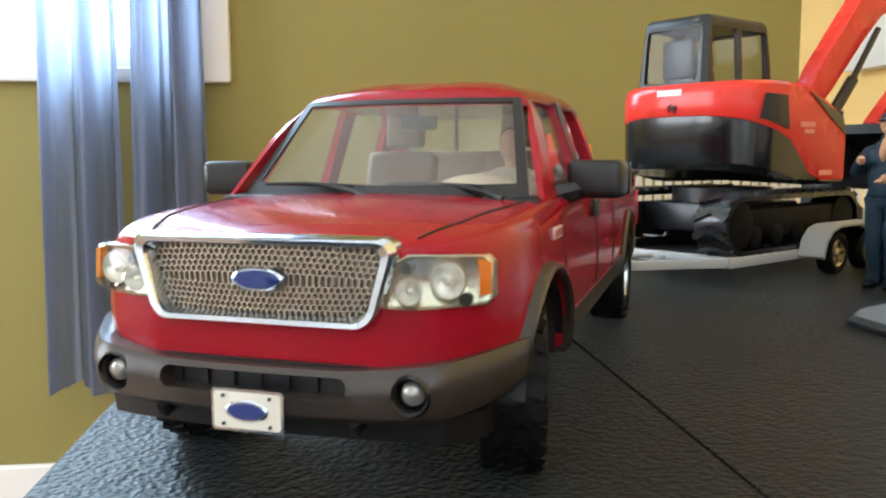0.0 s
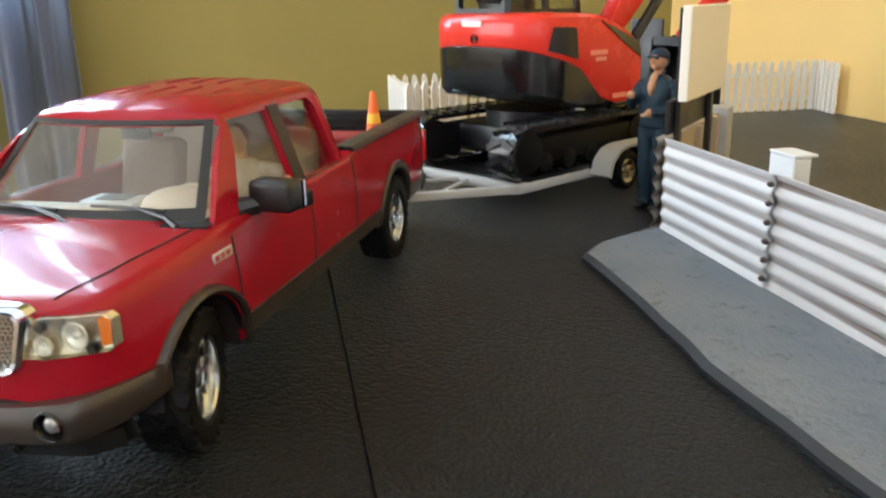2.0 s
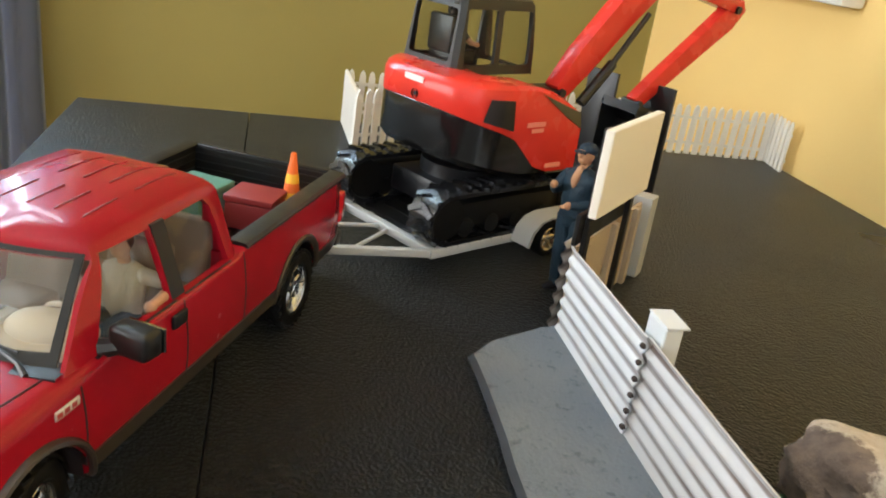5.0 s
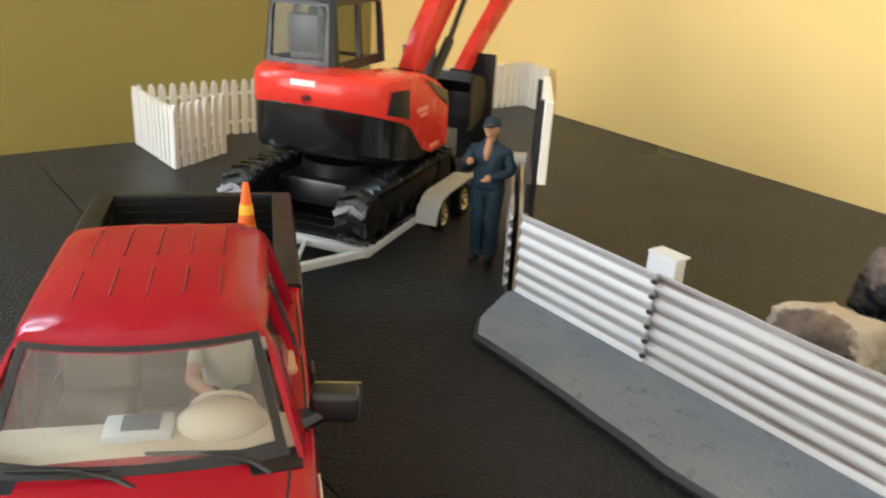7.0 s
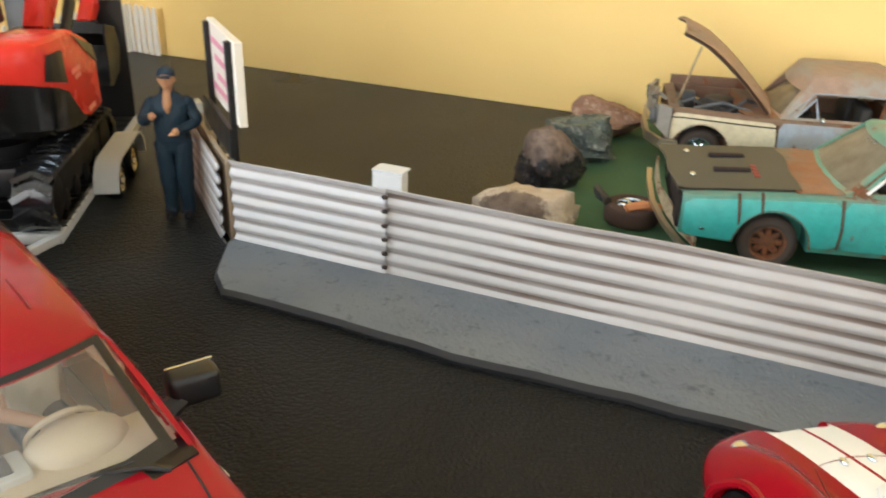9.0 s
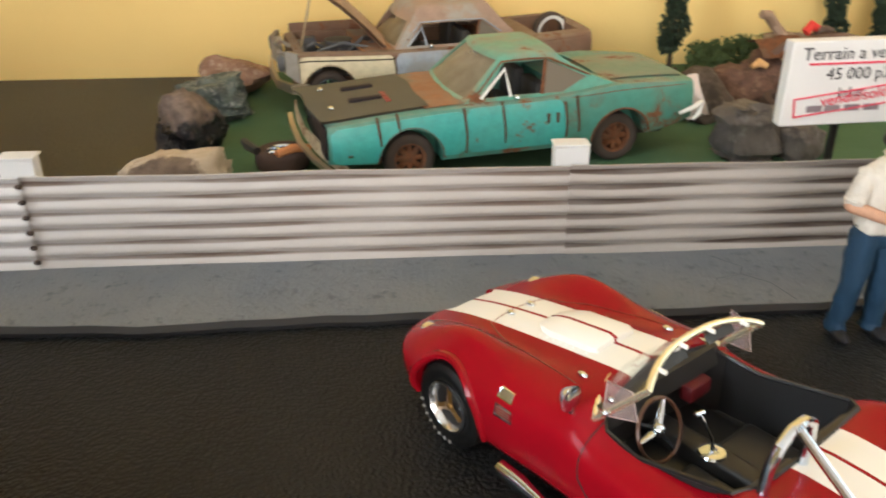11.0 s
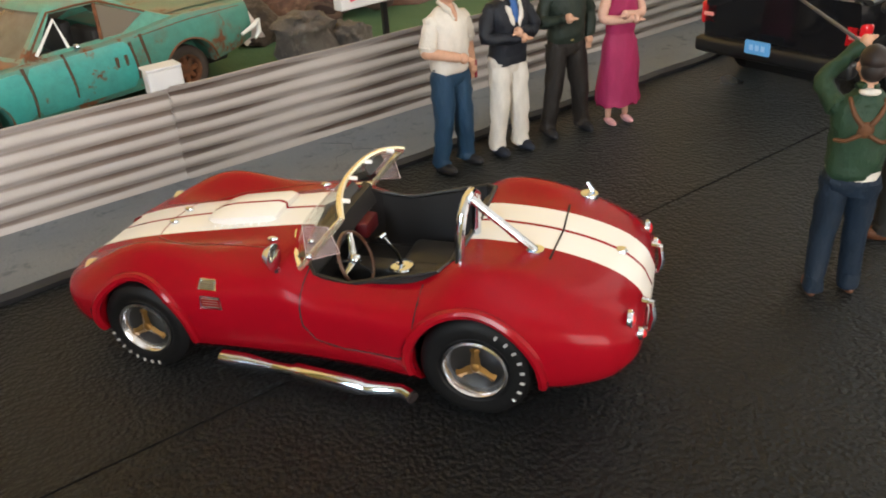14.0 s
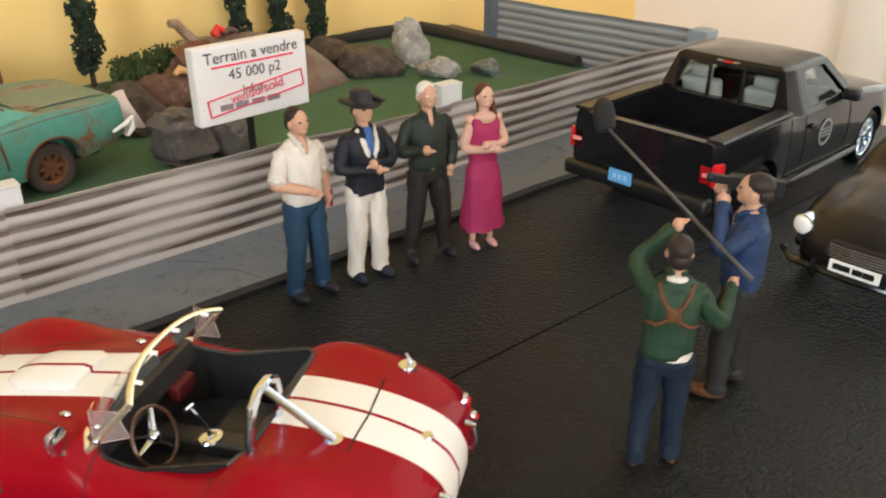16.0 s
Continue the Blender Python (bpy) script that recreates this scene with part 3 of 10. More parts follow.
        box(bm, -0.096, -0.078, -0.14, 0.14, -0.085, 0.08, m=mm)
        p("mirror_glass", bm, CHROME, mir)
        bm = B()
        box(bm, 0.36, 0.54, s * 0.975, s * 1.008, 1.045, 1.15, 0.014)
        p("door_handle", bm, BLACKPL, label="black door handle")
        bm = B()
        q = on_skin(tree, [(1.64, s * 3, 1.05)], (0, -s, 0), 0.004)[0]
        box(bm, q.x - 0.11, q.x + 0.11, q.y - 0.008, q.y + 0.008, 1.02, 1.08, 0.008)
        badge = p("fender_badge", bm, plain("badge_silver", (0.62, 0.60, 0.57), 0.3, 0.3))
        bm = B()
        for i in range(3):
            xx = q.x - 0.075 + 0.065 * i
            box(bm, xx, xx + 0.045, q.y + s * 0.0085 - 0.002, q.y + s * 0.0085 + 0.002, 1.033, 1.067)
        p("badge_mark", bm, plain("badge_red", (0.35, 0.05, 0.05), 0.4), badge)
    bm = B()
    box(bm, -0.598, -0.588, -0.63, 0.63, 1.22, 1.61)
    g = p("rear_window", bm, GLASS, tall=True)
    g.visible_shadow = False
    bm = B()
    for y in (-0.21, 0.21):
        bm = B()
        box(bm, -0.60, -0.57, y - 0.012, y + 0.012, 1.22, 1.61)
        p("rear_window_bar", bm, BLACKPL, tall=True)
    # cowl and wipers
    bm = B()
    loft(bm, [[(x0_ + 0.11 * (1 - k * k), 0.87 * k, zz) for k in spread(-1, 1, 11)] for x0_, zz in ((1.44, 1.215), (1.62, 1.205), (1.62, 1.10), (1.44, 1.10))] +
         [[(1.44 + 0.11 * (1 - k * k), 0.87 * k, 1.215) for k in spread(-1, 1, 11)]], closed=False)
    p("cowl", bm, BLACKPL)
    for y in (0.70, 0.02):
        bm = B()
        xb = 1.62 + 0.10 * (1 - (y / 0.87) ** 2)
        tube(bm, [(xb, y, 1.20), (xb - 0.06, y - 0.10, 1.235), (xb - 0.115, y - 0.30, 1.268), (xb - 0.13, y - 0.42, 1.275)], [0.022, 0.017, 0.012, 0.010], 6)
        tube(bm, [(xb - 0.12, y - 0.14, 1.262), (xb - 0.13, y - 0.42, 1.272), (xb - 0.16, y - 0.66, 1.267)], [0.010, 0.014, 0.010], 6)
        p("wiper", bm, BLACKPL)
    # grille
    bm = B()
    outer, inner = rounded(1.07, 0.35, 0.07, 5), rounded(0.93, 0.245, 0.05, 5)

    def bend(y, z, f):
        return (2.775 - 0.12 * y * y + f, y * (1.0 + 0.10 * (z / 0.17)), 0.838 + FZ + z + 0.02 * (1 - (y / 0.53) ** 2) * (1 if z > 0 else -0.5))
    rings = []
    for poly, f in ((outer, -0.05), (outer, 0.015), (rounded(1.03, 0.315, 0.062, 5), 0.04), (rounded(0.975, 0.28, 0.055, 5), 0.03), (inner, -0.01), (inner, -0.05)):
        rings.append([bend(y, z, f) for y, z in poly])
    loft(bm, rings, cap=False)
    gr = p("grille_frame", bm, CHROME, label="chrome grille surround")
    bm = B()
    hx, rad = 0.0262, 0.01513
    nx, nz = 20, 12
    for j in range(-nz, nz + 1):
        z = j * rad * 1.5
        if abs(z) > 0.135:
            continue
        for i in range(-nx, nx + 1):
            y = i * hx + (hx / 2 if j % 2 else 0)
            if abs(y) > 0.50 or (abs(y) < 0.115 and abs(z) < 0.045):
                continue
            hexa = [(y + r_ * math.cos(a), z + r_ * math.sin(a)) for r_ in (rad * 1.02, rad * 0.80) for a in (radians(30 + 60 * k) for k in range(6))]
            f0 = [bm.verts.new(bend(a, b, -0.03)) for a, b in hexa]
            f1 = [bm.verts.new(bend(a, b, -0.055)) for a, b in hexa]
            for k in range(6):
                n2 = (k + 1) % 6
                bm.faces.new((f0[k], f0[n2], f0[6 + n2], f0[6 + k]))
                bm.faces.new((f0[6 + k], f0[6 + n2], f1[6 + n2], f1[6 + k]))
    p("grille_mesh", bm, plain("grille_satin", (0.46, 0.40, 0.31), 0.35, 0.7, vary=0.08), gr, "satin honeycomb grille insert", angle=0)
    bm = B()
    loft(bm, [[bend(y, z, -0.07) for y, z in rounded(1.0, 0.30, 0.05, 5)], [bend(y, z, -0.10) for y, z in rounded(1.0, 0.30, 0.05, 5)]])
    p("grille_backing", bm, plain("grille_dark", (0.30, 0.25, 0.185), 0.5, 0.2), gr)

    def oval(w, h, cy, cz, x0_, x1_, n=28, face=None):
        b = B()
        rings = []
        for x_, k in ((x0_, 1), (x1_, 1), (x1_ + 0.006, 0.9)):
            rings.append([(x_, cy + w / 2 * k * math.cos(2 * math.pi * i / n), cz + h / 2 * k * math.sin(2 * math.pi * i / n)) for i in range(n)])
        loft(b, rings)
        return b
    p("badge_rim", oval(0.225, 0.092, 0, 0.845 + FZ, 2.70, 2.772), CHROME, gr)
    p("badge", oval(0.20, 0.075, 0, 0.845 + FZ, 2.75, 2.778), BLUEB, gr, "blue oval badge")
    # wheel housings
    for x in (1.93,):
        for s in (1, -1):
            arc = [(x + 0.462 * math.cos(radians(d)), 0.42 + 0.462 * math.sin(radians(d))) for d in range(0, 181, 12)]
            bm = B()
            loft(bm, [[(a, s * y, b) for a, b in arc] for y in (0.56, 0.93)], closed=False)
            loft(bm, [[(a, s * 0.56, b) for a, b in arc], [(x, s * 0.56, 0.42) for a, b in arc]], closed=False)
            p("wheel_housing", bm, GAP)
    # headlamps
    LAMPB = plain("lamp_bowl_silver", (0.80, 0.78, 0.70), 0.22, 0.45, vary=0.05)
    for s in (1, -1):
        poly = lamp_poly
        bm = B()
        c = (0.70, 0.85)
        sh = lambda k: [(c[0] + (y - c[0]) * k, c[1] + (z - c[1]) * k) for y, z in poly]
        loft(bm, [[hl(s, y, z, f) for y, z in sh(k)] for k, f in ((1.02, -0.06), (1.02, 0.004), (0.985, 0.008), (0.97, -0.002), (0.95, -0.035), (0.5, -0.06), (0.05, -0.06))])
        lamp = p("headlamp", bm, plain("lamp_reflector", (0.58, 0.53, 0.41), 0.20, 0.75, vary=0.12, grain=250))
        bm = B()
        loft(bm, [[hl(s, y, z, f) for y, z in sh(k)] for k, f in ((1.0, 0.012), (0.9, 0.03), (0.6, 0.038), (0.05, 0.04))], cap=False)
        g = p("lens", bm, LENS, lamp)
        g.visible_shadow = False
        for y, z, r_ in ((0.60, 0.815, 0.052), (0.735, 0.852, 0.070)):
            bm = B()
            x_ = hl(s, y, z, 0)[0]
            lathe(bm, [(r_, 0.0), (r_ * 0.95, 0.008), (r_ * 0.88, -0.01), (r_ * 0.5, -0.03), (0.001, -0.035)], (x_ - 0.005, s * y, z + FZ), "X", 24, cap=False)
            ball(bm, (x_ - 0.02, s * y, z + FZ), r_ * 0.32)
            p("lamp_bowl", bm, LAMPB, lamp)
        bm = B()
        loft(bm, [[hl(s, y, z, f) for y, z in ((0.850, 0.800), (0.885, 0.805), (0.885, 0.922), (0.842, 0.935))] for f in (-0.03, 0.018)])
        p("turn_lens", bm, AMBER, lamp, "amber turn signal lens")
        for y, z in ((0.60, 0.905), (0.80, 0.785)):
            bm = B()
            x_ = hl(s, y, z, 0)[0]
            lathe(bm, [(0.001, -0.02), (0.024, -0.02), (0.024, 0.014), (0.001, 0.014)], (x_, s * y, z + FZ), "X", 14)
            p("lamp_screw", bm, BLACKPL, lamp)
    # front bumper
    def bx(y, f=0.0):
        return 2.86 - 0.10 * y * y - 1.9 * max(0, abs(y) - 0.72) ** 1.4 + f

    bm = B()
    ys = spread(-0.985, 0.985, 41)
    lo = key((0, 0.325), (0.35, 0.33), (0.6, 0.335), (0.9, 0.40), (1.0, 0.47))
    hi = key((0, 0.525), (0.4, 0.53), (0.7, 0.56), (1.0, 0.61))
    rings = []
    for y in ys:
        a, b = lo(abs(y)), hi(abs(y))
        rings.append([(bx(y, -0.16), y, b), (bx(y, -0.03), y, b + 0.005), (bx(y), y, b - 0.03), (bx(y, 0.012), y, (a + b) / 2 + 0.02), (bx(y, -0.01), y, a + 0.03), (bx(y, -0.05), y, a), (bx(y, -0.16), y, a)])
    loft(bm, rings)
    cuts = []
    c = B()
    prism(c, rounded(0.80, 0.085, 0.035, 4, 0, 0.468), 2.76, 3.2, "X")
    cuts.append(c)
    for s in (1, -1):
        c = B()
        lathe(c, [(0.072, 2.66), (0.072, 3.2)], (0, s * 0.64, 0.462), "X", 26)
        cuts.append(c)
    bp = p("front_bumper", carve(bm, cuts), TANTRIM, label="tan painted front bumper", up=FZ - 0.01)
    bm = B()
    box(bm, 2.70, 2.765, -0.45, 0.45, 0.40, 0.54)
    for y in spread(-0.36, 0.36, 7):
        box(bm, 2.765, 2.78, y - 0.012, y + 0.012, 0.43, 0.505)
    p("bumper_intake", bm, BLACKPL, bp, up=FZ - 0.01)
    for s in (1, -1):
        bm = B()
        lathe(bm, [(0.080, 0.0), (0.072, 0.012), (0.062, 0.0), (0.055, -0.06), (0.001, -0.06)], (2.822, s * 0.64, 0.462), "X", 26, cap=False)
        fog = p("fog_lamp", bm, BLACKGL, bp, up=FZ - 0.01)
        bm = B()
        ball(bm, (2.79, s * 0.64, 0.462), (0.03, 0.048, 0.048))
        p("lens", bm, plain("fog_lamp_silver", (0.34, 0.33, 0.31), 0.25, 0.7, vary=0.1), fog, up=FZ - 0.01)
    bm = B()
    loft(bm, [[(bx(y, f), y, z) for y in spread(-0.86, 0.86, 15)] for f, z in ((-0.16, 0.37), (-0.08, 0.36), (-0.10, 0.25), (-0.2, 0.24), (-0.16, 0.37))], closed=False)
    for s in (1, -1):
        tube(bm, [(2.70, s * 0.42, 0.33), (2.80, s * 0.42, 0.30), (2.82, s * 0.42, 0.34)], 0.022, 6)
    p("air_dam", bm, BLACKPL, up=FZ - 0.01)
    bm = B()
    prism(bm, rounded(0.31, 0.165, 0.015, 3, 0.0, 0.365), 2.855, 2.872, "X")
    lp = p("licence_plate", bm, CHROME, label="cream front plate with blue oval badge", up=FZ - 0.01)
    bm = B()
    prism(bm, rounded(0.285, 0.14, 0.012, 3, 0.0, 0.365), 2.872, 2.876, "X")
    p("plate_face", bm, plain("plate_cream", (0.72, 0.68, 0.56), 0.45, vary=0.05), lp, up=FZ - 0.01)
    p("plate_badge_rim", oval(0.185, 0.085, 0.0, 0.365, 2.874, 2.878), CHROME, lp, up=FZ - 0.01)
    p("plate_badge", oval(0.165, 0.068, 0.0, 0.365, 2.876, 2.881), BLUEB, lp, up=FZ - 0.01)
    bm = B()
    for y in (-0.10, 0.10):
        for z in (0.31, 0.42):
            lathe(bm, [(0.001, 2.874), (0.008, 2.874), (0.008, 2.880), (0.001, 2.880)], (0, y, z), "X", 8)
    p("plate_screw", bm, BLACKPL, lp, up=FZ - 0.01)
    # bed
    bm = B()
    box(bm, -2.925, -0.705, -0.795, 0.795, 0.70, 0.74)
    for y in spread(-0.70, 0.70, 15):
        box(bm, -2.92, -0.71, y - 0.022, y + 0.022, 0.74, 0.752)
    bed = p("bed_liner", bm, BLACKPL, label="black ribbed bed liner")
    for y in (0.80, -0.80):
        bm = B()
        s = 1 if y > 0 else -1
        box(bm, -2.92, -0.71, y - 0.012 * (s > 0) - 0.0, y + 0.012 * (s < 0), 0.75, 1.245)
        p("bed_wall_liner", bm, BLACKPL, bed)
        for z in spread(0.84, 1.18, 5):
            bm = B()
            box(bm, -2.88, -0.76, y - s * 0.03, y - s * 0.0125, z - 0.012, z + 0.012)
            p("liner_rib", bm, BLACKPL, bed)
    bm = B()
    box(bm, -0.73, -0.702, -0.79, 0.79, 0.75, 1.245)
    p("bed_front_liner", bm, BLACKPL, bed)
    for z in spread(0.84, 1.18, 5):
        for a, b in ((-0.75, -0.7305), (-2.9045, -2.885)):
            bm = B()
            box(bm, a, b, -0.76, 0.76, z - 0.012, z + 0.012)
            p("liner_rib", bm, BLACKPL, bed)
    bm = B()
    box(bm, -2.928, -2.905, -0.79, 0.79, 0.75, 1.245)
    tl_ = p("tailgate_liner", bm, BLACKPL, bed)
    for s in (1, -1):
        bm = B()
        prof_ = [(s * 0.775, 1.295), (s * 0.775, 1.328), (s * 0.80, 1.342), (s * 0.95, 1.338), (s * 0.975, 1.315), (s * 0.975, 1.298)]
        loft(bm, [[(x, y, z) for y, z in prof_] for x in (-2.97, -0.64)])
        p("bed_rail_cap", bm, BLACKPL, label="black bed rail cap", up=-0.06)
    bm = B()
    box(bm, -3.005, -2.925, -0.78, 0.78, 1.27, 1.338, 0.012)
    p("tailgate_cap", bm, BLACKPL, up=-0.06)
    for s in (1, -1):
        bm = B()
        box(bm, -3.02, -2.88, s * 0.83, s * 0.975, 0.78, 1.12, 0.02)
        p("tail_lamp", bm, REDLENS, up=-0.05)
    bm = B()
    box(bm, -3.14, -2.98, -0.93, 0.93, 0.46, 0.62, 0.03)
    p("rear_bumper", bm, TANTRIM, up=-0.06)
    bm = B()
    box(bm, -3.28, -2.9, -0.05, 0.05, 0.36, 0.42, 0.01)
    p("tow_hitch", bm, BLACKPL)
    bm = B()
    box(bm, -2.9, 2.6, -0.45, 0.45, 0.30, 0.62, 0.04)
    box(bm, 1.6, 2.3, -0.60, 0.60, 0.38, 0.95, 0.04)
    box(bm, -2.1, -1.4, -0.60, 0.60, 0.40, 0.69, 0.04)
    p("underbody", bm, BLACKPL)
    # interior
    bm = B()
    box(bm, -0.515, 1.455, -0.865, 0.865, 0.622, 0.66)
    p("cab_floor", bm, BEIGE)
    bm = B()
    loft(bm, [[(x, y, z) for y in spread(-0.86, 0.86, 9)] for x, z in ((1.455, 0.66), (1.455, 1.17), (1.22, 1.20), (1.00, 1.15), (0.97, 1.00), (1.10, 0.66))], closed=False)
    dash = p("dashboard", bm, BEIGE, label="beige dashboard")
    bm = B()
    box(bm, 1.03, 1.27, -0.23, 0.16, 1.10, 1.235, 0.02)
    p("centre_console", bm, plain("silver_grey", (0.52, 0.53, 0.53), 0.4), dash)
    bm = B()
    box(bm, 1.06, 1.22, -0.13, 0.08, 1.233, 1.242)
    p("display_panel", bm, plain("vent_grey", (0.10, 0.10, 0.11), 0.5), dash)
    bm = B()
    ball(bm, (1.12, 0.42, 1.17), (0.20, 0.28, 0.145), 20, 12)
    p("instrument_hood", bm, BEIGE, dash)
    bm = B()
    mm = pose(0.86, 0.42, 1.12, 0, -62, 0)
    ring = [mm @ Vector((0.19 * math.cos(a), 0.19 * math.sin(a), 0)) for a in (2 * math.pi * i / 24 for i in range(25))]
    tube(bm, ring, 0.018, 8)
    ball(bm, mm @ Vector((0, 0, 0.0)), (0.06, 0.12, 0.11))
    tube(bm, [mm @ Vector((-0.18, 0, 0)), mm @ Vector((0.18, 0, 0))], 0.014, 6)
    tube(bm, [mm @ Vector((0, 0, 0)), (1.05, 0.42, 1.02)], 0.03, 8)
    p("steering_wheel", bm, BEIGE)

    TANSEAT = plain("tan_seat", (0.20, 0.135, 0.088), 0.65, vary=0.1, grain=500)

    def seat(x, y0, y1):
        b = B()
        box(b, x - 0.24, x + 0.26, y0, y1, 0.66, 0.94, 0.06, 3)
        box(b, -0.09, 0.09, y0, y1, 0.0, 0.62, 0.06, 3, pose(x - 0.26, 0, 0.84, 0, -14, 0))
        return b
    for s in (1, -1):
        st = p("front_seat", seat(0.42, s * 0.42 - 0.25, s * 0.42 + 0.25), TANSEAT)
        bm = B()
        box(bm, -0.05, 0.05, -0.14, 0.14, 0.0, 0.19, 0.035, 3, pose(-0.02, s * 0.42, 1.42, 0, -8, 0))
        p("headrest", bm, TANSEAT, st, tall=True)
    p("rear_seat", seat(-0.20, -0.70, 0.70), TANSEAT)
    bm = B()
    box(bm, 0.86, 0.90, -0.11, 0.11, 1.50, 1.565, 0.012)
    tube(bm, [(0.89, 0, 1.55), (0.95, 0, 1.66)], 0.012, 6)
    p("rear_view_mirror", bm, BLACKPL, tall=True)
    wheel_set(car, [(1.93, 0.81, 0.40, 14), (1.93, -0.81, 0.40, 14), (-1.76, 0.845, 0.40, 0), (-1.76, -0.845, 0.40, 0)],
              tyre_mesh(0.40, 0.30, 0.245, 26), rim_mesh(0.25, 0.30, 5, 0.12, 0.05), 0.20, rim_mat=plain("wheel_chrome", (0.70, 0.73, 0.76), 0.16, 1.0, vary=0.05))
    return car

TRUCK_M = pose(-0.2437, 0.3227, 0, 0, 0, -114.4)
red_pickup(TRUCK_M)


# ---------------------------------------------------------------- red roadster with white stripes
def striped_paint(name, red, white, half, line):
    """Red paint with two white stripes along the middle, a thin red line between them."""
    m, n, l, bs = nodes_of(name)
    tc, sep = n.new("ShaderNodeTexCoord"), n.new("ShaderNodeSeparateXYZ")
    l.new(tc.outputs["Object"], sep.inputs[0])
    ab = n.new("ShaderNodeMath")
    ab.operation = "ABSOLUTE"
    l.new(sep.outputs["Y"], ab.inputs[0])
    outs = []
    for v in (half, line):
        g = n.new("ShaderNodeMath")
        g.operation = "GREATER_THAN"
        l.new(ab.outputs[0], g.inputs[0])
        g.inputs[1].default_value = v
        outs.append(g.outputs[0])
    sub = n.new("ShaderNodeMath")
    sub.operation = "SUBTRACT"
    l.new(outs[1], sub.inputs[0])
    l.new(outs[0], sub.inputs[1])
    v = coords(n, l, 1.0)
    broad, fine = noise_of(n, l, v, 30, 3), noise_of(n, l, v, 900, 3)
    r = ramp(n, l, broad, (0.3, tuple(c * 0.93 for c in red)), (0.7, tuple(min(1, c * 1.07) for c in red)))
    l.new(mix(n, l, sub.outputs[0], r, white), bs.inputs["Base Color"])
    l.new(ramp(n, l, broad, (0.3, 0.20), (0.7, 0.24)), bs.inputs["Roughness"])
    bs.inputs["Coat Weight"].default_value, bs.inputs["Coat Roughness"].default_value = 0.16, 0.03
    bs.inputs["Specular IOR Level"].default_value = 0.10
    bump(n, l, bs, fine, 0.05, 0.0001)
    return m


def roadster(m):
    car = thing("roadster", m, "open red roadster model with two white stripes", "car model")
    red = (0.27, 0.0034, 0.0095)
    paint = striped_paint("roadster_paint", red, (0.80, 0.78, 0.73), 0.25 * S18, 0.014 * S18)
    plainred = car_paint("roadster_red", red, 0.05)

    def p(name, bm, mat, parent=car, label="", angle=35):
        return part(name, bm, mat, parent, label, S18, angle)

    wd = key((-2.08, 0.30), (-2.06, 0.53), (-1.99, 0.665), (-1.80, 0.775), (-1.45, 0.85), (-1.14, 0.875), (-0.8, 0.84), (-0.4, 0.785), (0.2, 0.765), (0.7, 0.79), (1.14, 0.835), (1.42, 0.82), (1.68, 0.755), (1.86, 0.61), (1.965, 0.37), (2.0, 0.12))
    WIDE = 1.05
    zb = key((-2.08, 0.40), (-1.9, 0.28), (-1.5, 0.20), (-0.6, 0.13), (0.6, 0.13), (1.42, 0.18), (1.78, 0.24), (2.0, 0.38))
    zc = key((-2.08, 0.56), (-2.02, 0.68), (-1.85, 0.80), (-1.5, 0.895), (-1.1, 0.925), (-0.9, 0.91), (0.0, 0.925), (0.4, 0.88), (1.0, 0.785), (1.48, 0.68), (1.78, 0.59), (1.94, 0.52), (2.0, 0.47))

    def prof(x):
        w, b, t = wd(x) * WIDE, zb(x), zc(x)
        zm = b + (t - b) * 0.52
        low = [(w * (0.95 * math.sin(a) ** 0.14 + 0.05 * math.sin(a) ** 2), zm - (zm - b) * math.cos(a) ** 0.9) for a in spread(0, math.pi / 2, 7)]
        up = []
        for a in spread(0, math.pi / 2, 22)[1:]:
            y, z = w * math.cos(a) ** 0.80, zm + (t - zm) * math.sin(a) ** 0.72
            f = 0.135 * math.exp(-((x - 1.22) / 0.42) ** 2) * math.exp(-((y - 0.60) / 0.15) ** 2)
            r = 0.075 * math.exp(-((x + 1.15) / 0.46) ** 2) * math.exp(-((y - 0.64) / 0.17) ** 2)
            v = -0.045 * math.exp(-((x - 0.9) / 0.55) ** 2) * math.exp(-((y - 0.36) / 0.10) ** 2)
            d = 0.36 * math.exp(-((x + 0.42) / 0.46) ** 6) * min(1.0, y / 0.54) ** 3
            up.append((max(0.0, y), z + f + r + v - d * (z - zm)))
        up[-1] = (0.0, up[-1][1])
        return low + up
    body = B()
    mirrored_loft(body, spread(-2.08, -1.9, 9)[:-1] + spread(-1.9, 1.76, 63) + spread(1.76, 2.0, 13)[1:], prof)
    tree = bvh_of(body)
    cuts = []
    c = B()
    plan = [(-0.96, -0.50), (-0.88, -0.60), (-0.3, -0.62), (-0.06, -0.60), (0.04, -0.50), (0.10, 0.0), (0.04, 0.50), (-0.06, 0.60), (-0.3, 0.62), (-0.88, 0.60), (-0.96, 0.50), (-0.98, 0.0)]
    prism(c, plan, 0.30, 1.5, "Z")
    cuts.append(c)
    for x, z, r in ((1.14, 0.325, 0.355), (-1.14, 0.36, 0.40)):
        for y0, y1 in ((0.50, 1.3), (-1.3, -0.50)):
            cuts.append(cyl_y(x, z, r, y0, y1))
    c = B()
    prism(c, [(y * 1.0, 0.47 + z) for y, z in rounded(0.56, 0.22, 0.10, 5)], 1.80, 2.4, "X")
    cuts.append(c)
    p("body", carve(body, cuts), paint, angle=30)
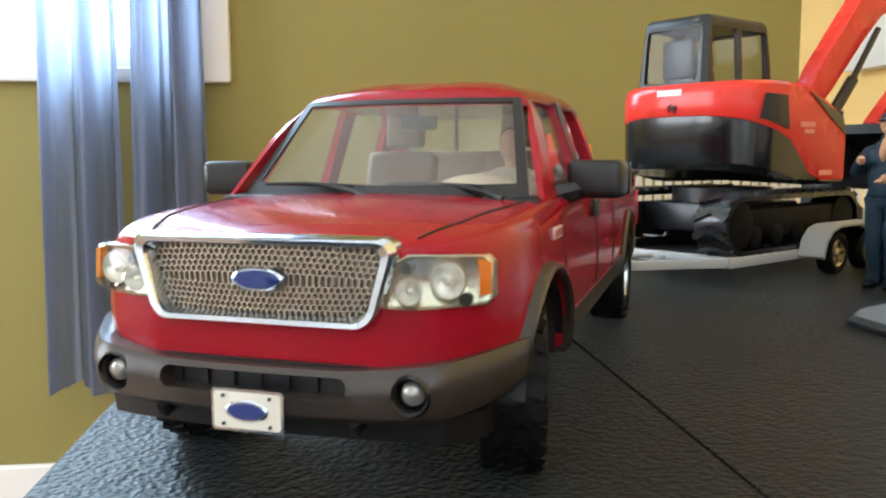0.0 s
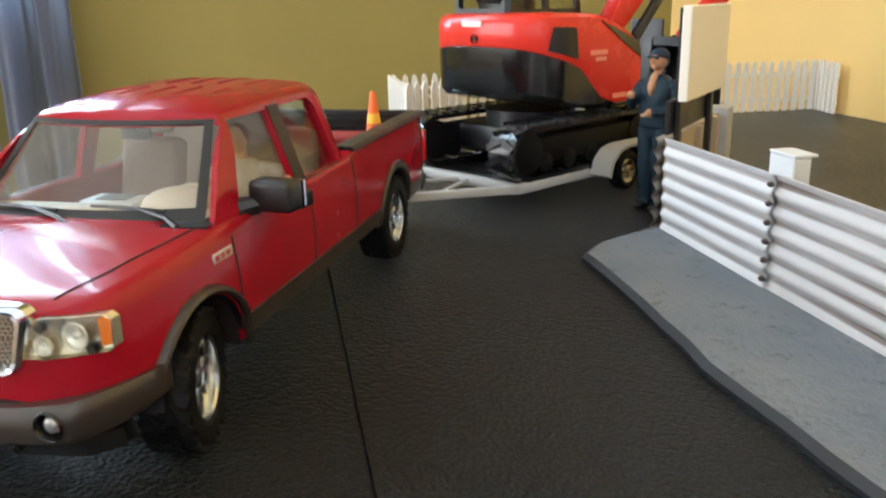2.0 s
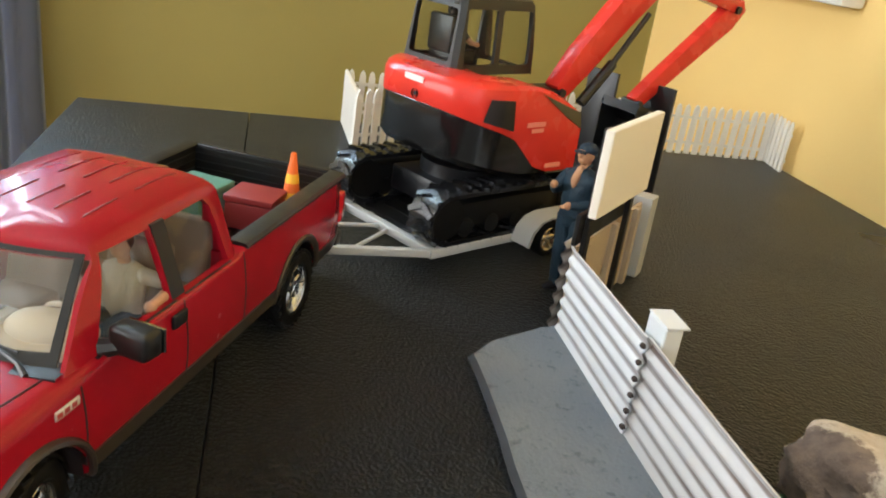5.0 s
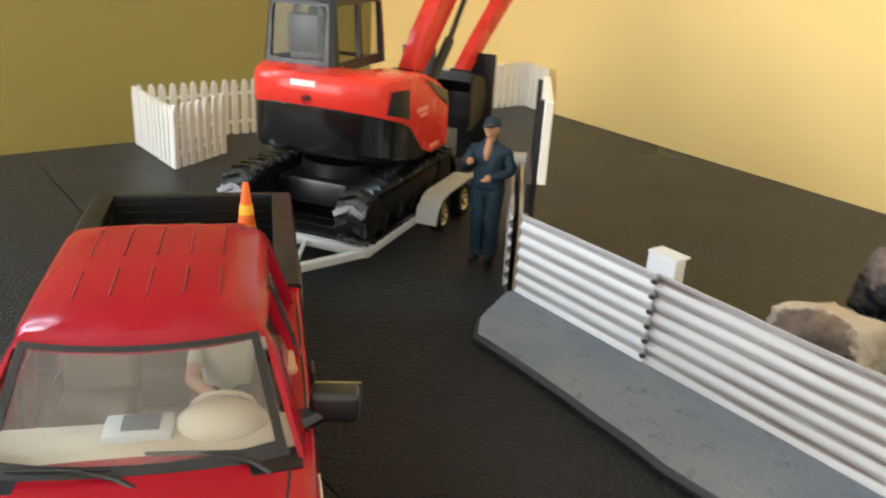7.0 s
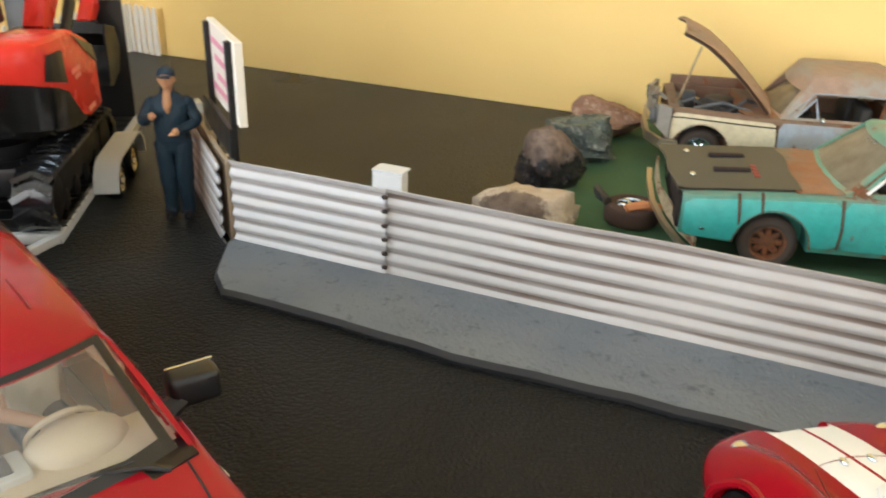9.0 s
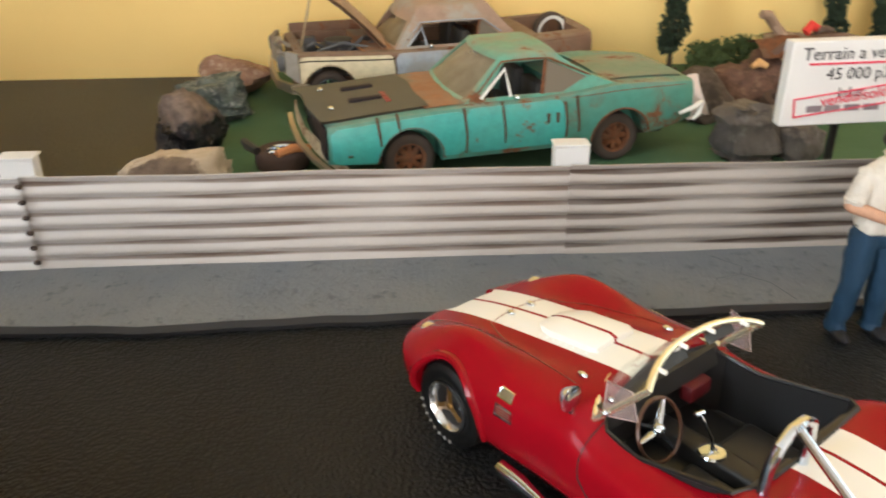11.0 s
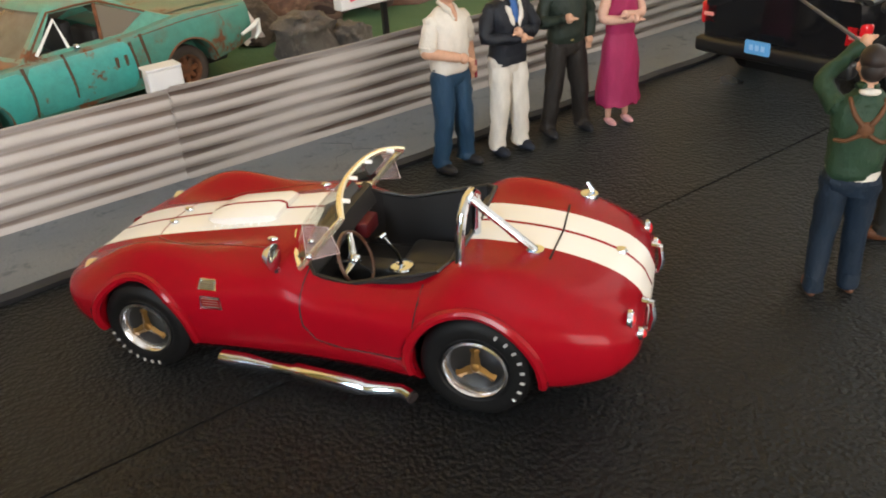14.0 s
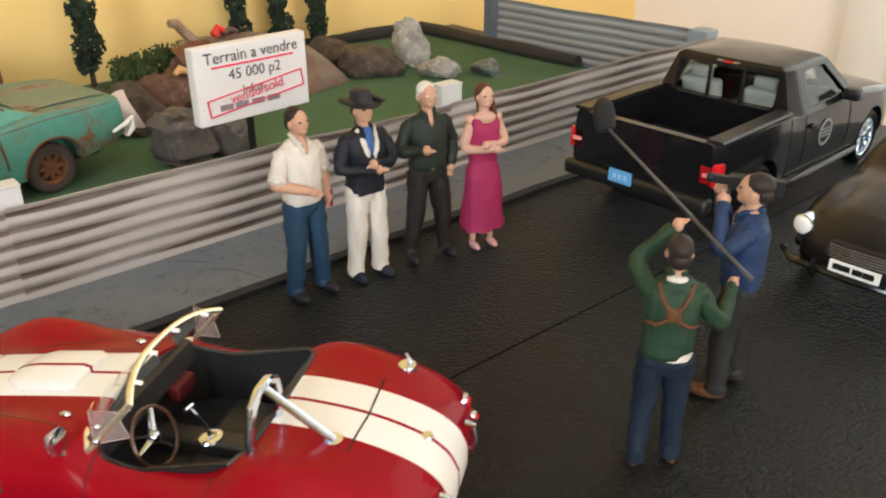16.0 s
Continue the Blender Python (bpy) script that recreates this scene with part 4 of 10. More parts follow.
    for x, z, r in ((1.14, 0.325, 0.365), (-1.14, 0.36, 0.41)):
        for s in (1, -1):
            bm = B()
            q = []
            for d in range(-12, 196, 7):
                px, pz = x + r * math.cos(radians(d)), z + r * math.sin(radians(d))
                h = on_skin(tree, [(px, s * 3, max(pz, 0.26))], (0, -s, 0), -0.004)
                if h:
                    q.append(h[0])
            tube(bm, q, 0.034, 8)
            p("arch_lip", bm, plainred)
    for x, z, r in ((1.14, 0.325, 0.352), (-1.14, 0.36, 0.397)):
        for s in (1, -1):
            bm = B()
            arc = [(x + r * math.cos(radians(d)), z + r * math.sin(radians(d))) for d in range(-20, 201, 12)]
            loft(bm, [[(a, s * y, b) for a, b in arc] for y in (0.51, 0.74)], closed=False)
            loft(bm, [[(a, s * 0.51, b) for a, b in arc], [(x, s * 0.51, z) for a, b in arc]], closed=False)
            p("wheel_liner", bm, BLACKPL)
    for s in (1, -1):
        p("door_gap", seams(tree, [([(-0.02, s * 3, 0.80), (-0.04, s * 3, 0.50), (-0.12, s * 3, 0.40), (-0.30, s * 3, 0.36), (-0.68, s * 3, 0.38), (-0.78, s * 3, 0.48), (-0.80, s * 3, 0.80)], (0, -s, 0))], 0.006), GAP)
    p("bonnet_gap", seams(tree, [([(0.28, -0.50, 3), (1.0, -0.40, 3), (1.30, -0.28, 3), (1.34, 0.0, 3), (1.30, 0.28, 3), (1.0, 0.40, 3), (0.28, 0.50, 3)], (0, 0, -1))], 0.0045), plain("gap_red", (0.16, 0.005, 0.006), 0.4))
    p("boot_gap", seams(tree, [([(-1.50, -0.36, 3), (-1.52, 0, 3), (-1.50, 0.36, 3)], (0, 0, -1))], 0.007), GAP)
    # bonnet scoop
    bm = B()
    hs = []
    for x, k, hgt in ((0.40, 0.9, 0.035), (0.45, 1, 0.055), (0.80, 1, 0.055), (0.90, 0.85, 0.045), (0.98, 0.55, 0.02)):
        z0 = on_skin(tree, [(x, 0, 3)], (0, 0, -1))[0].z
        hs.append([(x, -0.20 * k, z0 - 0.03), (x, -0.20 * k, z0 + hgt * 0.7), (x, -0.16 * k, z0 + hgt), (x, 0, z0 + hgt + 0.006), (x, 0.16 * k, z0 + hgt), (x, 0.20 * k, z0 + hgt * 0.7), (x, 0.20 * k, z0 - 0.03)])
    loft(bm, hs)
    sc = p("bonnet_scoop", bm, paint, label="white riveted bonnet scoop")
    rv = B()
    ball(rv, (0, 0, 0), 0.008, 6, 4)
    rvm = mesh_of("rivet", rv, WHITEP, S18)
    for s in (1, -1):
        for x in spread(0.45, 0.86, 8):
            z0 = on_skin(tree, [(x, 0, 3)], (0, 0, -1))[0].z
            part("rivet", rvm, None, sc, m=pose(x * S18, s * 0.222 * S18, (z0 - 0.006) * S18))
    # side vents, latches, mirror
    for s in (1, -1):
        q = on_skin(tree, [(0.60, s * 3, 0.66)], (0, -s, 0), 0.0)[0]
        for z0, z1, x0_, x1_ in ((0.665, 0.715, 0.55, 0.68), (0.55, 0.63, 0.51, 0.665)):
            bm = B()
            pts = [on_skin(tree, [(x, s * 3, z)], (0, -s, 0), 0.006)[0] for x, z in ((x0_, z0), (x1_, z0), (x1_, z1), (x0_ + 0.015, z1))]
            loft(bm, [[v + Vector((0, -s * 0.02, 0)) for v in pts], pts, [sum(pts, Vector()) / 4 + (v - sum(pts, Vector()) / 4) * 0.82 - Vector((0, s * 0.004, 0)) for v in pts]])
            vent = p("side_vent", bm, CHROME)
            bm = B()
            for t in spread(0.2, 0.8, 4):
                a, b = pts[0].lerp(pts[3], t), pts[1].lerp(pts[2], t)
                tube(bm, [a.lerp(b, 0.12), a.lerp(b, 0.88)], 0.004, 5)
            p("vent_slat", bm, plain("vent_mesh_grey", (0.30, 0.28, 0.26), 0.4, 0.8), vent)
        for x, y in ((0.30, 0.42), (1.28, 0.10)):
            bm = B()
            h = on_skin(tree, [(x, s * y, 3)], (0, 0, -1))[0]
            ball(bm, h + Vector((0, 0, 0.012)), (0.04, 0.022, 0.02))
            p("bonnet_latch", bm, CHROME)
    bm = B()
    h = on_skin(tree, [(0.16, 0.66, 3)], (0, 0, -1))[0]
    tube(bm, [h - Vector((0, 0, 0.01)), h + Vector((0, 0.02, 0.05))], [0.030, 0.016], 8)
    mirror = p("fender_mirror", bm, CHROME)
    bm = B()
    lathe(bm, [(0.001, 0.05), (0.055, 0.040), (0.082, 0.0), (0.088, -0.014), (0.078, -0.020), (0.001, -0.016)], h + Vector((0, 0.03, 0.10)), "X", 20)
    p("mirror_head", bm, CHROME, mirror)
    # windscreen
    def ws(y, t):
        return Vector((0.22 - 0.36 * t - 0.22 * (abs(y) / 0.64) ** 2.4 * (1 - 0.35 * t), y * (1 - 0.12 * t), 0.880 + 0.33 * t - 0.085 * (abs(y) / 0.64) ** 3))
    bm = B()
    n = 21
    ring = [ws(y, 0) for y in spread(-0.62, 0.62, n)] + [ws(0.62, t) for t in spread(0.1, 0.9, 5)] + [ws(y, 1) for y in spread(0.62, -0.62, n)] + [ws(-0.62, t) for t in spread(0.9, 0.1, 5)]
    tube(bm, ring + ring[:1], 0.022, 8)
    fr = p("windscreen_frame", bm, plain("bright_frame", (0.80, 0.75, 0.55), 0.2, 0.8, vary=0.04), label="bright metal windscreen frame")
    bm = B()
    loft(bm, [[ws(y, t) for y in spread(-0.62, 0.62, n)] for t in spread(0.02, 0.98, 5)], closed=False)
    g = p("windscreen", bm, GLASS)
    g.visible_shadow = False
    for y in (-0.45, -0.15, 0.15, 0.45):
        bm = B()
        v = ws(y, 1)
        box(bm, v.x - 0.07, v.x - 0.01, v.y - 0.01, v.y + 0.01, v.z - 0.012, v.z + 0.012, 0.004)
        p("frame_clip", bm, WHITEP, fr)
    for s in (1, -1):
        bm = B()
        a = ws(s * 0.62, 0.15)
        mm = Matrix.Translation(a) @ pose(0, 0, 0, 0, 10, s * 14)
        prism(bm, [(0.0, 0.0), (-0.22, 0.01), (-0.20, 0.20), (-0.05, 0.24)], -0.004, 0.004)
        bmesh.ops.transform(bm, matrix=mm, verts=bm.verts)
        g = p("wind_wing", bm, dusty_glass("perspex", (0.90, 0.80, 0.78), (0.55, 0.44, 0.42), 0.22))
        g.visible_shadow = False
        bm = B()
        q = [mm @ Vector((x, 0, z)) for x, z in ((0.0, 0.0), (-0.22, 0.01), (-0.20, 0.20), (-0.05, 0.24), (0.0, 0.0))]
        tube(bm, q, 0.0035, 5)
        p("cut_edge", bm, plain("perspex_edge", (0.45, 0.36, 0.34), 0.3), g)
        bm = B()
        ball(bm, a + Vector((-0.03, s * 0.015, 0.04)), 0.022)
        ball(bm, a + Vector((-0.06, s * 0.015, 0.15)), 0.022)
        p("wing_clamp", bm, CHROME, fr)
        bm = B()
        v = ws(s * 0.26, 0.97)
        box(bm, -0.065, 0.0, -0.13, 0.13, -0.006, 0.006, 0.003, 1, Matrix.Translation(v) @ pose(-0.02, 0, -0.02, 0, -52, 0))
        p("sun_visor", bm, BLACKPL, fr)
    # cockpit
    bm = B()
    k = 0.985
    loft(bm, [[(x * k - 0.005, y * k, on_skin(tree, [(x * 1.03, y * 1.03, 3)], (0, 0, -1))[0].z - 0.012) for x, y in plan], [(x * k - 0.005, y * k, 0.32) for x, y in plan]] + [[(x * 0.96 - 0.02, y * 0.96, 0.31) for x, y in plan]], cap=False)
    vs = [v for v in bm.verts if abs(v.co.z - 0.31) < 1e-4]
    bm.faces.new(vs)
    p("cockpit_tub", bm, plain("black_leather", (0.013, 0.012, 0.012), 0.5, vary=0.3, grain=500))
    bm = B()
    tube(bm, [(x * 1.0, y * 1.0, on_skin(tree, [(x * 1.03, y * 1.03, 3)], (0, 0, -1))[0].z - 0.006) for x, y in plan[4:7] + plan[7:] + plan[:5]], 0.017, 6)
    p("cockpit_trim", bm, BLACKPL)
    blk = plain("seat_leather", (0.018, 0.017, 0.016), 0.42, vary=0.3, grain=400)
    for s in (1, -1):
        bm = B()
        box(bm, -0.80, -0.34, s * 0.30 - 0.20, s * 0.30 + 0.20, 0.31, 0.46, 0.05, 3)
        box(bm, -0.07, 0.07, s * 0.30 - 0.20, s * 0.30 + 0.20, 0.0, 0.46, 0.05, 3, pose(-0.84, 0, 0.42, 0, -16, 0))
        p("seat", bm, blk)
    bm = B()
    box(bm, -0.90, 0.02, -0.085, 0.085, 0.31, 0.52, 0.04, 3)
    tun = p("tunnel", bm, blk)
    bm = B()
    lathe(bm, [(0.001, 0), (0.090, 0.0), (0.080, 0.012), (0.05, 0.02), (0.001, 0.02)], (-0.42, 0.03, 0.52), "Z", 20)
    tube(bm, [(-0.42, 0.03, 0.53), (-0.40, 0.03, 0.62), (-0.30, 0.03, 0.74)], [0.014, 0.012, 0.010], 7)
    tube(bm, [(-0.305, 0.0, 0.738), (-0.295, 0.07, 0.742)], 0.016, 7)
    p("gear_lever", bm, CHROME, tun)
    bm = B()
    loft(bm, [[(x, y, z) for y in spread(-0.56, 0.56, 7)] for x, z in ((0.06, 0.85), (0.0, 0.835), (-0.03, 0.70), (0.06, 0.58))], closed=False)
    p("dashboard", bm, blk)
    bm = B()
    box(bm, -0.10, 0.0, -0.40, -0.18, 0.58, 0.70, 0.02)
    p("glovebox", bm, plain("dark_red_leather", (0.075, 0.004, 0.006), 0.5, vary=0.2))
    bm = B()
    mm = pose(-0.22, 0.31, 0.71, 0, -66, 0)
    tube(bm, [mm @ Vector((0.19 * math.cos(a), 0.19 * math.sin(a), 0)) for a in (2 * math.pi * i / 28 for i in range(29))], 0.013, 8)
    stw = p("steering_wheel", bm, plain("wheel_wood", (0.07, 0.03, 0.018), 0.3, coat=0.5))
    bm = B()
    for d in (90, 210, 330):
        a = radians(d)
        e = mm @ Vector((0.185 * math.cos(a), 0.185 * math.sin(a), 0))
        tube(bm, [mm @ Vector((0, 0, -0.02)), e], [0.028, 0.014], 6, 0.4)
    ball(bm, mm @ Vector((0, 0, -0.01)), 0.045)
    tube(bm, [mm @ Vector((0, 0, -0.02)), (-0.08, 0.31, 0.66)], 0.02, 7)
    p("wheel_spoke", bm, CHROME, stw)
    # roll bar
    bm = B()
    tube(bm, [(-1.00, 0.55, 0.84), (-1.01, 0.55, 1.10), (-1.02, 0.51, 1.21), (-1.02, 0.42, 1.265), (-1.02, 0.30, 1.265), (-1.02, 0.21, 1.21), (-1.01, 0.17, 1.10), (-1.00, 0.17, 0.88)], 0.030, 10)
    rb = p("roll_bar", bm, CHROME, label="chrome roll bar")
    bm = B()
    h = on_skin(tree, [(-1.40, 0.30, 3)], (0, 0, -1))[0]
    tube(bm, [(-1.03, 0.36, 1.245), h], 0.027, 10)
    lathe(bm, [(0.001, 0), (0.055, 0), (0.055, 0.012), (0.001, 0.012)], h, "Z", 16)
    p("brace", bm, CHROME, rb)
    bm = B()
    h = on_skin(tree, [(-1.60, -0.56, 3)], (0, 0, -1))[0]
    lathe(bm, [(0.001, -0.01), (0.060, -0.01), (0.066, 0.02), (0.06, 0.035), (0.001, 0.04)], h, "Z", 24)
    cap = p("fuel_cap", bm, CHROME)
    bm = B()
    tube(bm, [h + Vector((-0.02, -0.02, 0.04)), h + Vector((0.02, -0.03, 0.10))], [0.02, 0.012], 8)
    p("cap_lever", bm, CHROME, cap)
    bm = B()
    h = on_skin(tree, [(-1.88, 0.0, 3)], (0, 0, -1))[0]
    lathe(bm, [(0.001, 0), (0.04, 0.0), (0.035, 0.012), (0.001, 0.016)], h, "Z", 18)
    p("boot_badge", bm, CHROME)
    for s in (1, -1):
        for z, y, r in ((0.66, 0.56, 0.046), (0.56, 0.54, 0.032)):
            hh = on_skin(tree, [(-4, s * y, z)], (1, 0, 0))
            if hh:
                bm = B()
                lathe(bm, [(r * 1.25, 0.0), (r * 1.25, -0.02), (r, -0.03), (r * 0.9, -0.02), (r * 0.9, 0)], hh[0] + Vector((0.008, 0, 0)), "X", 18)
                tl = p("tail_lamp", bm, CHROME)
                bm = B()
                ball(bm, hh[0] + Vector((-0.012, 0, 0)), (0.03, r * 0.92, r * 0.92))
                p("lens", bm, REDLENS, tl)
        bm = B()
        hh = on_skin(tree, [(-4, s * 0.34, 0.55)], (1, 0, 0))[0]
        tube(bm, [hh + Vector((0.03, 0, -0.10)), hh + Vector((-0.03, 0, -0.09)), hh + Vector((-0.045, 0, 0.0)), hh + Vector((-0.03, 0, 0.10)), hh + Vector((0.03, 0, 0.11))], 0.020, 8)
        p("rear_overrider", bm, CHROME)
        # head lamps at the nose
        hh = on_skin(tree, [(4, s * 0.55, 0.60)], (-1, 0, 0))
        if hh:
            bm = B()
            lathe(bm, [(0.078, -0.08), (0.078, 0.0), (0.07, 0.012), (0.001, 0.022)], hh[0] - Vector((0.035, 0, 0.03)), "X", 24)
            p("headlamp", bm, CHROME)
        # side pipe
        bm = B()
        tube(bm, [(0.58, s * 0.840, 0.185), (0.52, s * 0.840, 0.178), (0.40, s * 0.830, 0.170), (0.20, s * 0.840, 0.166)], [0.052, 0.058, 0.056, 0.036], 12)
        tube(bm, [(0.22, s * 0.840, 0.166), (0.07, s * 0.840, 0.163), (0.04, s * 0.840, 0.163), (-0.44, s * 0.885, 0.150), (-0.46, s * 0.885, 0.150), (-0.68, s * 0.855, 0.140), (-0.75, s * 0.885, 0.130)],
             [0.036, 0.038, 0.056, 0.056, 0.046, 0.046, 0.046], 14)
        pipe = p("side_pipe", bm, CHROME, label="chrome side exhaust pipe")
        bm = B()
        tube(bm, [(-0.746, s * 0.882, 0.131), (-0.764, s * 0.892, 0.127)], [0.040, 0.040], 12)
        p("pipe_mouth", bm, GAP, pipe)
    bm = B()
    box(bm, -1.8, 1.6, -0.48, 0.48, 0.16, 0.40, 0.05)
    p("underbody", bm, BLACKPL)
    # wheels with three-eared spinners and pale lettering reduced to bars
    bz = plain("bronze_spinner", (0.22, 0.12, 0.035), 0.35, 0.8, vary=0.15)
    for x, z, r, w, ri in ((1.14, 0.322, 0.322, 0.24, 0.198), (-1.14, 0.352, 0.352, 0.29, 0.208)):
        sp = B()
        for d in (90, 210, 330):
            a = radians(d)
            dr = Vector((math.cos(a), 0, math.sin(a)))
            sd = Vector((-math.sin(a), 0, math.cos(a)))
            loft(sp, [[dr * q + sd * k * ww + Vector((0, w * 0.36 + yy, 0)) for k, yy in ((-1, 0), (0, 0.014), (1, 0), (0, -0.012))] for q, ww in ((0.0, 0.03), (0.05, 0.030), (0.10, 0.022), (0.125, 0.034), (0.135, 0.02))])
        ball(sp, (0, w * 0.36, 0), (0.035, 0.022, 0.035))
        bars = B()
        for i in range(8):
            a = radians(105 + 12 * i) if x > 0 else radians(-28 - 14 * i)
            rr = (r + ri) / 2 + 0.012
            mm = Matrix.Rotation(a, 4, "Y") @ Matrix.Translation((0, w / 2 + 0.0005, rr))
            box(bars, -0.0075, 0.0075, -0.004, 0.003, -0.014, 0.014, m=mm)
        ex = [("spinner", mesh_of("spinner", sp, bz, S18)), ("tyre_marking", mesh_of("tyre_marking", bars, plain("tyre_white", (0.36, 0.355, 0.34), 0.6), S18))]
        dk = B()
        lathe(dk, [(ri - 0.04, w * 0.30), (0.12, w * 0.20), (0.001, w * 0.18)], seg=28, cap=False)
        ex.append(("wheel_centre", mesh_of("wheel_centre", dk, plain("wheel_black", (0.012, 0.011, 0.010), 0.4), S18)))
        rim = B()
        h = w / 2
        lathe(rim, [(ri, h * 0.80), (ri - 0.004, h * 0.98), (ri - 0.02, h * 1.02), (ri - 0.032, h * 0.9), (ri - 0.045, h * 0.55), (ri - 0.055, h * 0.3), (ri - 0.02, h * 0.1), (ri, h * 0.1), (ri, h * 0.8)], seg=40)
        wheel_set(car, [(x, 0.835 - w / 2, z, 0), (x, -0.835 + w / 2, z, 0)], tyre_mesh(r, w, ri), rim, ri * 0.9, rim_mat=ALLOY, extra=ex)
    return car


roadster(pose(-0.1750, -0.0056, 0, 0, 0, 36.0))


# ---------------------------------------------------------------- worn cars
def rusty_paint(name, colour, rust_at=0.56, rough=0.45, second=None):
    """Old paint with rust that has eaten through in patches and fine pits."""
    m, n, l, bs = nodes_of(name)
    v = coords(n, l, 1.0)
    big, mid, fine = noise_of(n, l, v, 30, 6, 0.65), noise_of(n, l, v, 150, 5, 0.7), noise_of(n, l, v, 700, 3)
    base = ramp(n, l, mid, (0.3, tuple(c * 0.82 for c in colour)), (0.7, tuple(min(1, c * 1.12) for c in colour)))
    if second:
        base = mix(n, l, ramp(n, l, big, (0.50, 0.0), (0.60, 1.0)), base, second)
    rust = ramp(n, l, mid, (0.3, (0.075, 0.030, 0.014)), (0.7, (0.24, 0.085, 0.030)))
    add = n.new("ShaderNodeMath")
    add.operation = "MULTIPLY_ADD"
    l.new(mid, add.inputs[0])
    add.inputs[1].default_value = 0.45
    l.new(big, add.inputs[2])
    f = ramp(n, l, add.outputs[0], (rust_at + 0.20, 0.0), (rust_at + 0.27, 1.0))
    geo, sp = n.new("ShaderNodeNewGeometry"), n.new("ShaderNodeSeparateXYZ")
    l.new(geo.outputs["Normal"], sp.inputs[0])
    du = n.new("ShaderNodeMath")
    du.operation = "MULTIPLY"
    l.new(ramp(n, l, sp.outputs["Z"], (0.25, 0.10), (0.85, 0.62)), du.inputs[0])
    l.new(ramp(n, l, big, (0.38, 0.25), (0.60, 1.0)), du.inputs[1])
    base = mix(n, l, du.outputs[0], base, (0.27, 0.235, 0.17))
    l.new(mix(n, l, f, base, rust), bs.inputs["Base Color"])
    l.new(ramp(n, l, f, (0.0, rough), (1.0, 0.88)), bs.inputs["Roughness"])
    bump(n, l, bs, fine, 0.4, 0.0003)
    return m


RUST = rusty_paint("rust", (0.15, 0.060, 0.026), 0.40, 0.85)


DRIP = plain("dark_rust_streak", (0.060, 0.034, 0.018), 0.9, vary=0.5, grain=300)
GRIMY = plain("grimy_window", (0.105, 0.085, 0.060), 0.45, vary=0.4, grain=250)
SEATS = plain("dark_interior", (0.02, 0.018, 0.016), 0.7, vary=0.3)
DIRTY = plain("dirty_black", (0.02, 0.017, 0.014), 0.8, vary=0.3)
OLDCHROME = plain("dull_chrome", (0.42, 0.36, 0.28), 0.35, 0.9, vary=0.3, grain=120)
DUSTY_TYRE = plain("dusty_tyre", (0.045, 0.032, 0.025), 0.85, vary=0.35)
HAZE = dusty_glass("dusty_glass", (0.55, 0.50, 0.40), (0.30, 0.25, 0.18), 0.55)


def skin_panel(tree, s, x0, x1, z0, z1, lift=0.012, thick=0.02, corner=0.06, nx=22, nz=9):
    """A sheet-metal panel that follows a body's side, with rounded corners."""
    bm = B()
    out, inn = [], []
    for x in spread(x0, x1, nx):
        e = min(abs(x - x0), abs(x - x1))
        c = corner - math.sqrt(max(0.0, corner ** 2 - max(0.0, corner - e) ** 2))
        top, bottom = (z1(x) if callable(z1) else z1) - c, z0 + c
        ro, ri = [], []
        for z in spread(bottom, top, nz):
            h = on_skin(tree, [(x, s * 3, z)], (0, -s, 0), lift)
            y = h[0].y if h else s * 0.9
            ro.append((x, y, z))
            ri.append((x, y - s * thick, z))
        out.append(ro)
        inn.append(ri)
    loft(bm, [a + b[::-1] for a, b in zip(out, inn)])
    return bm


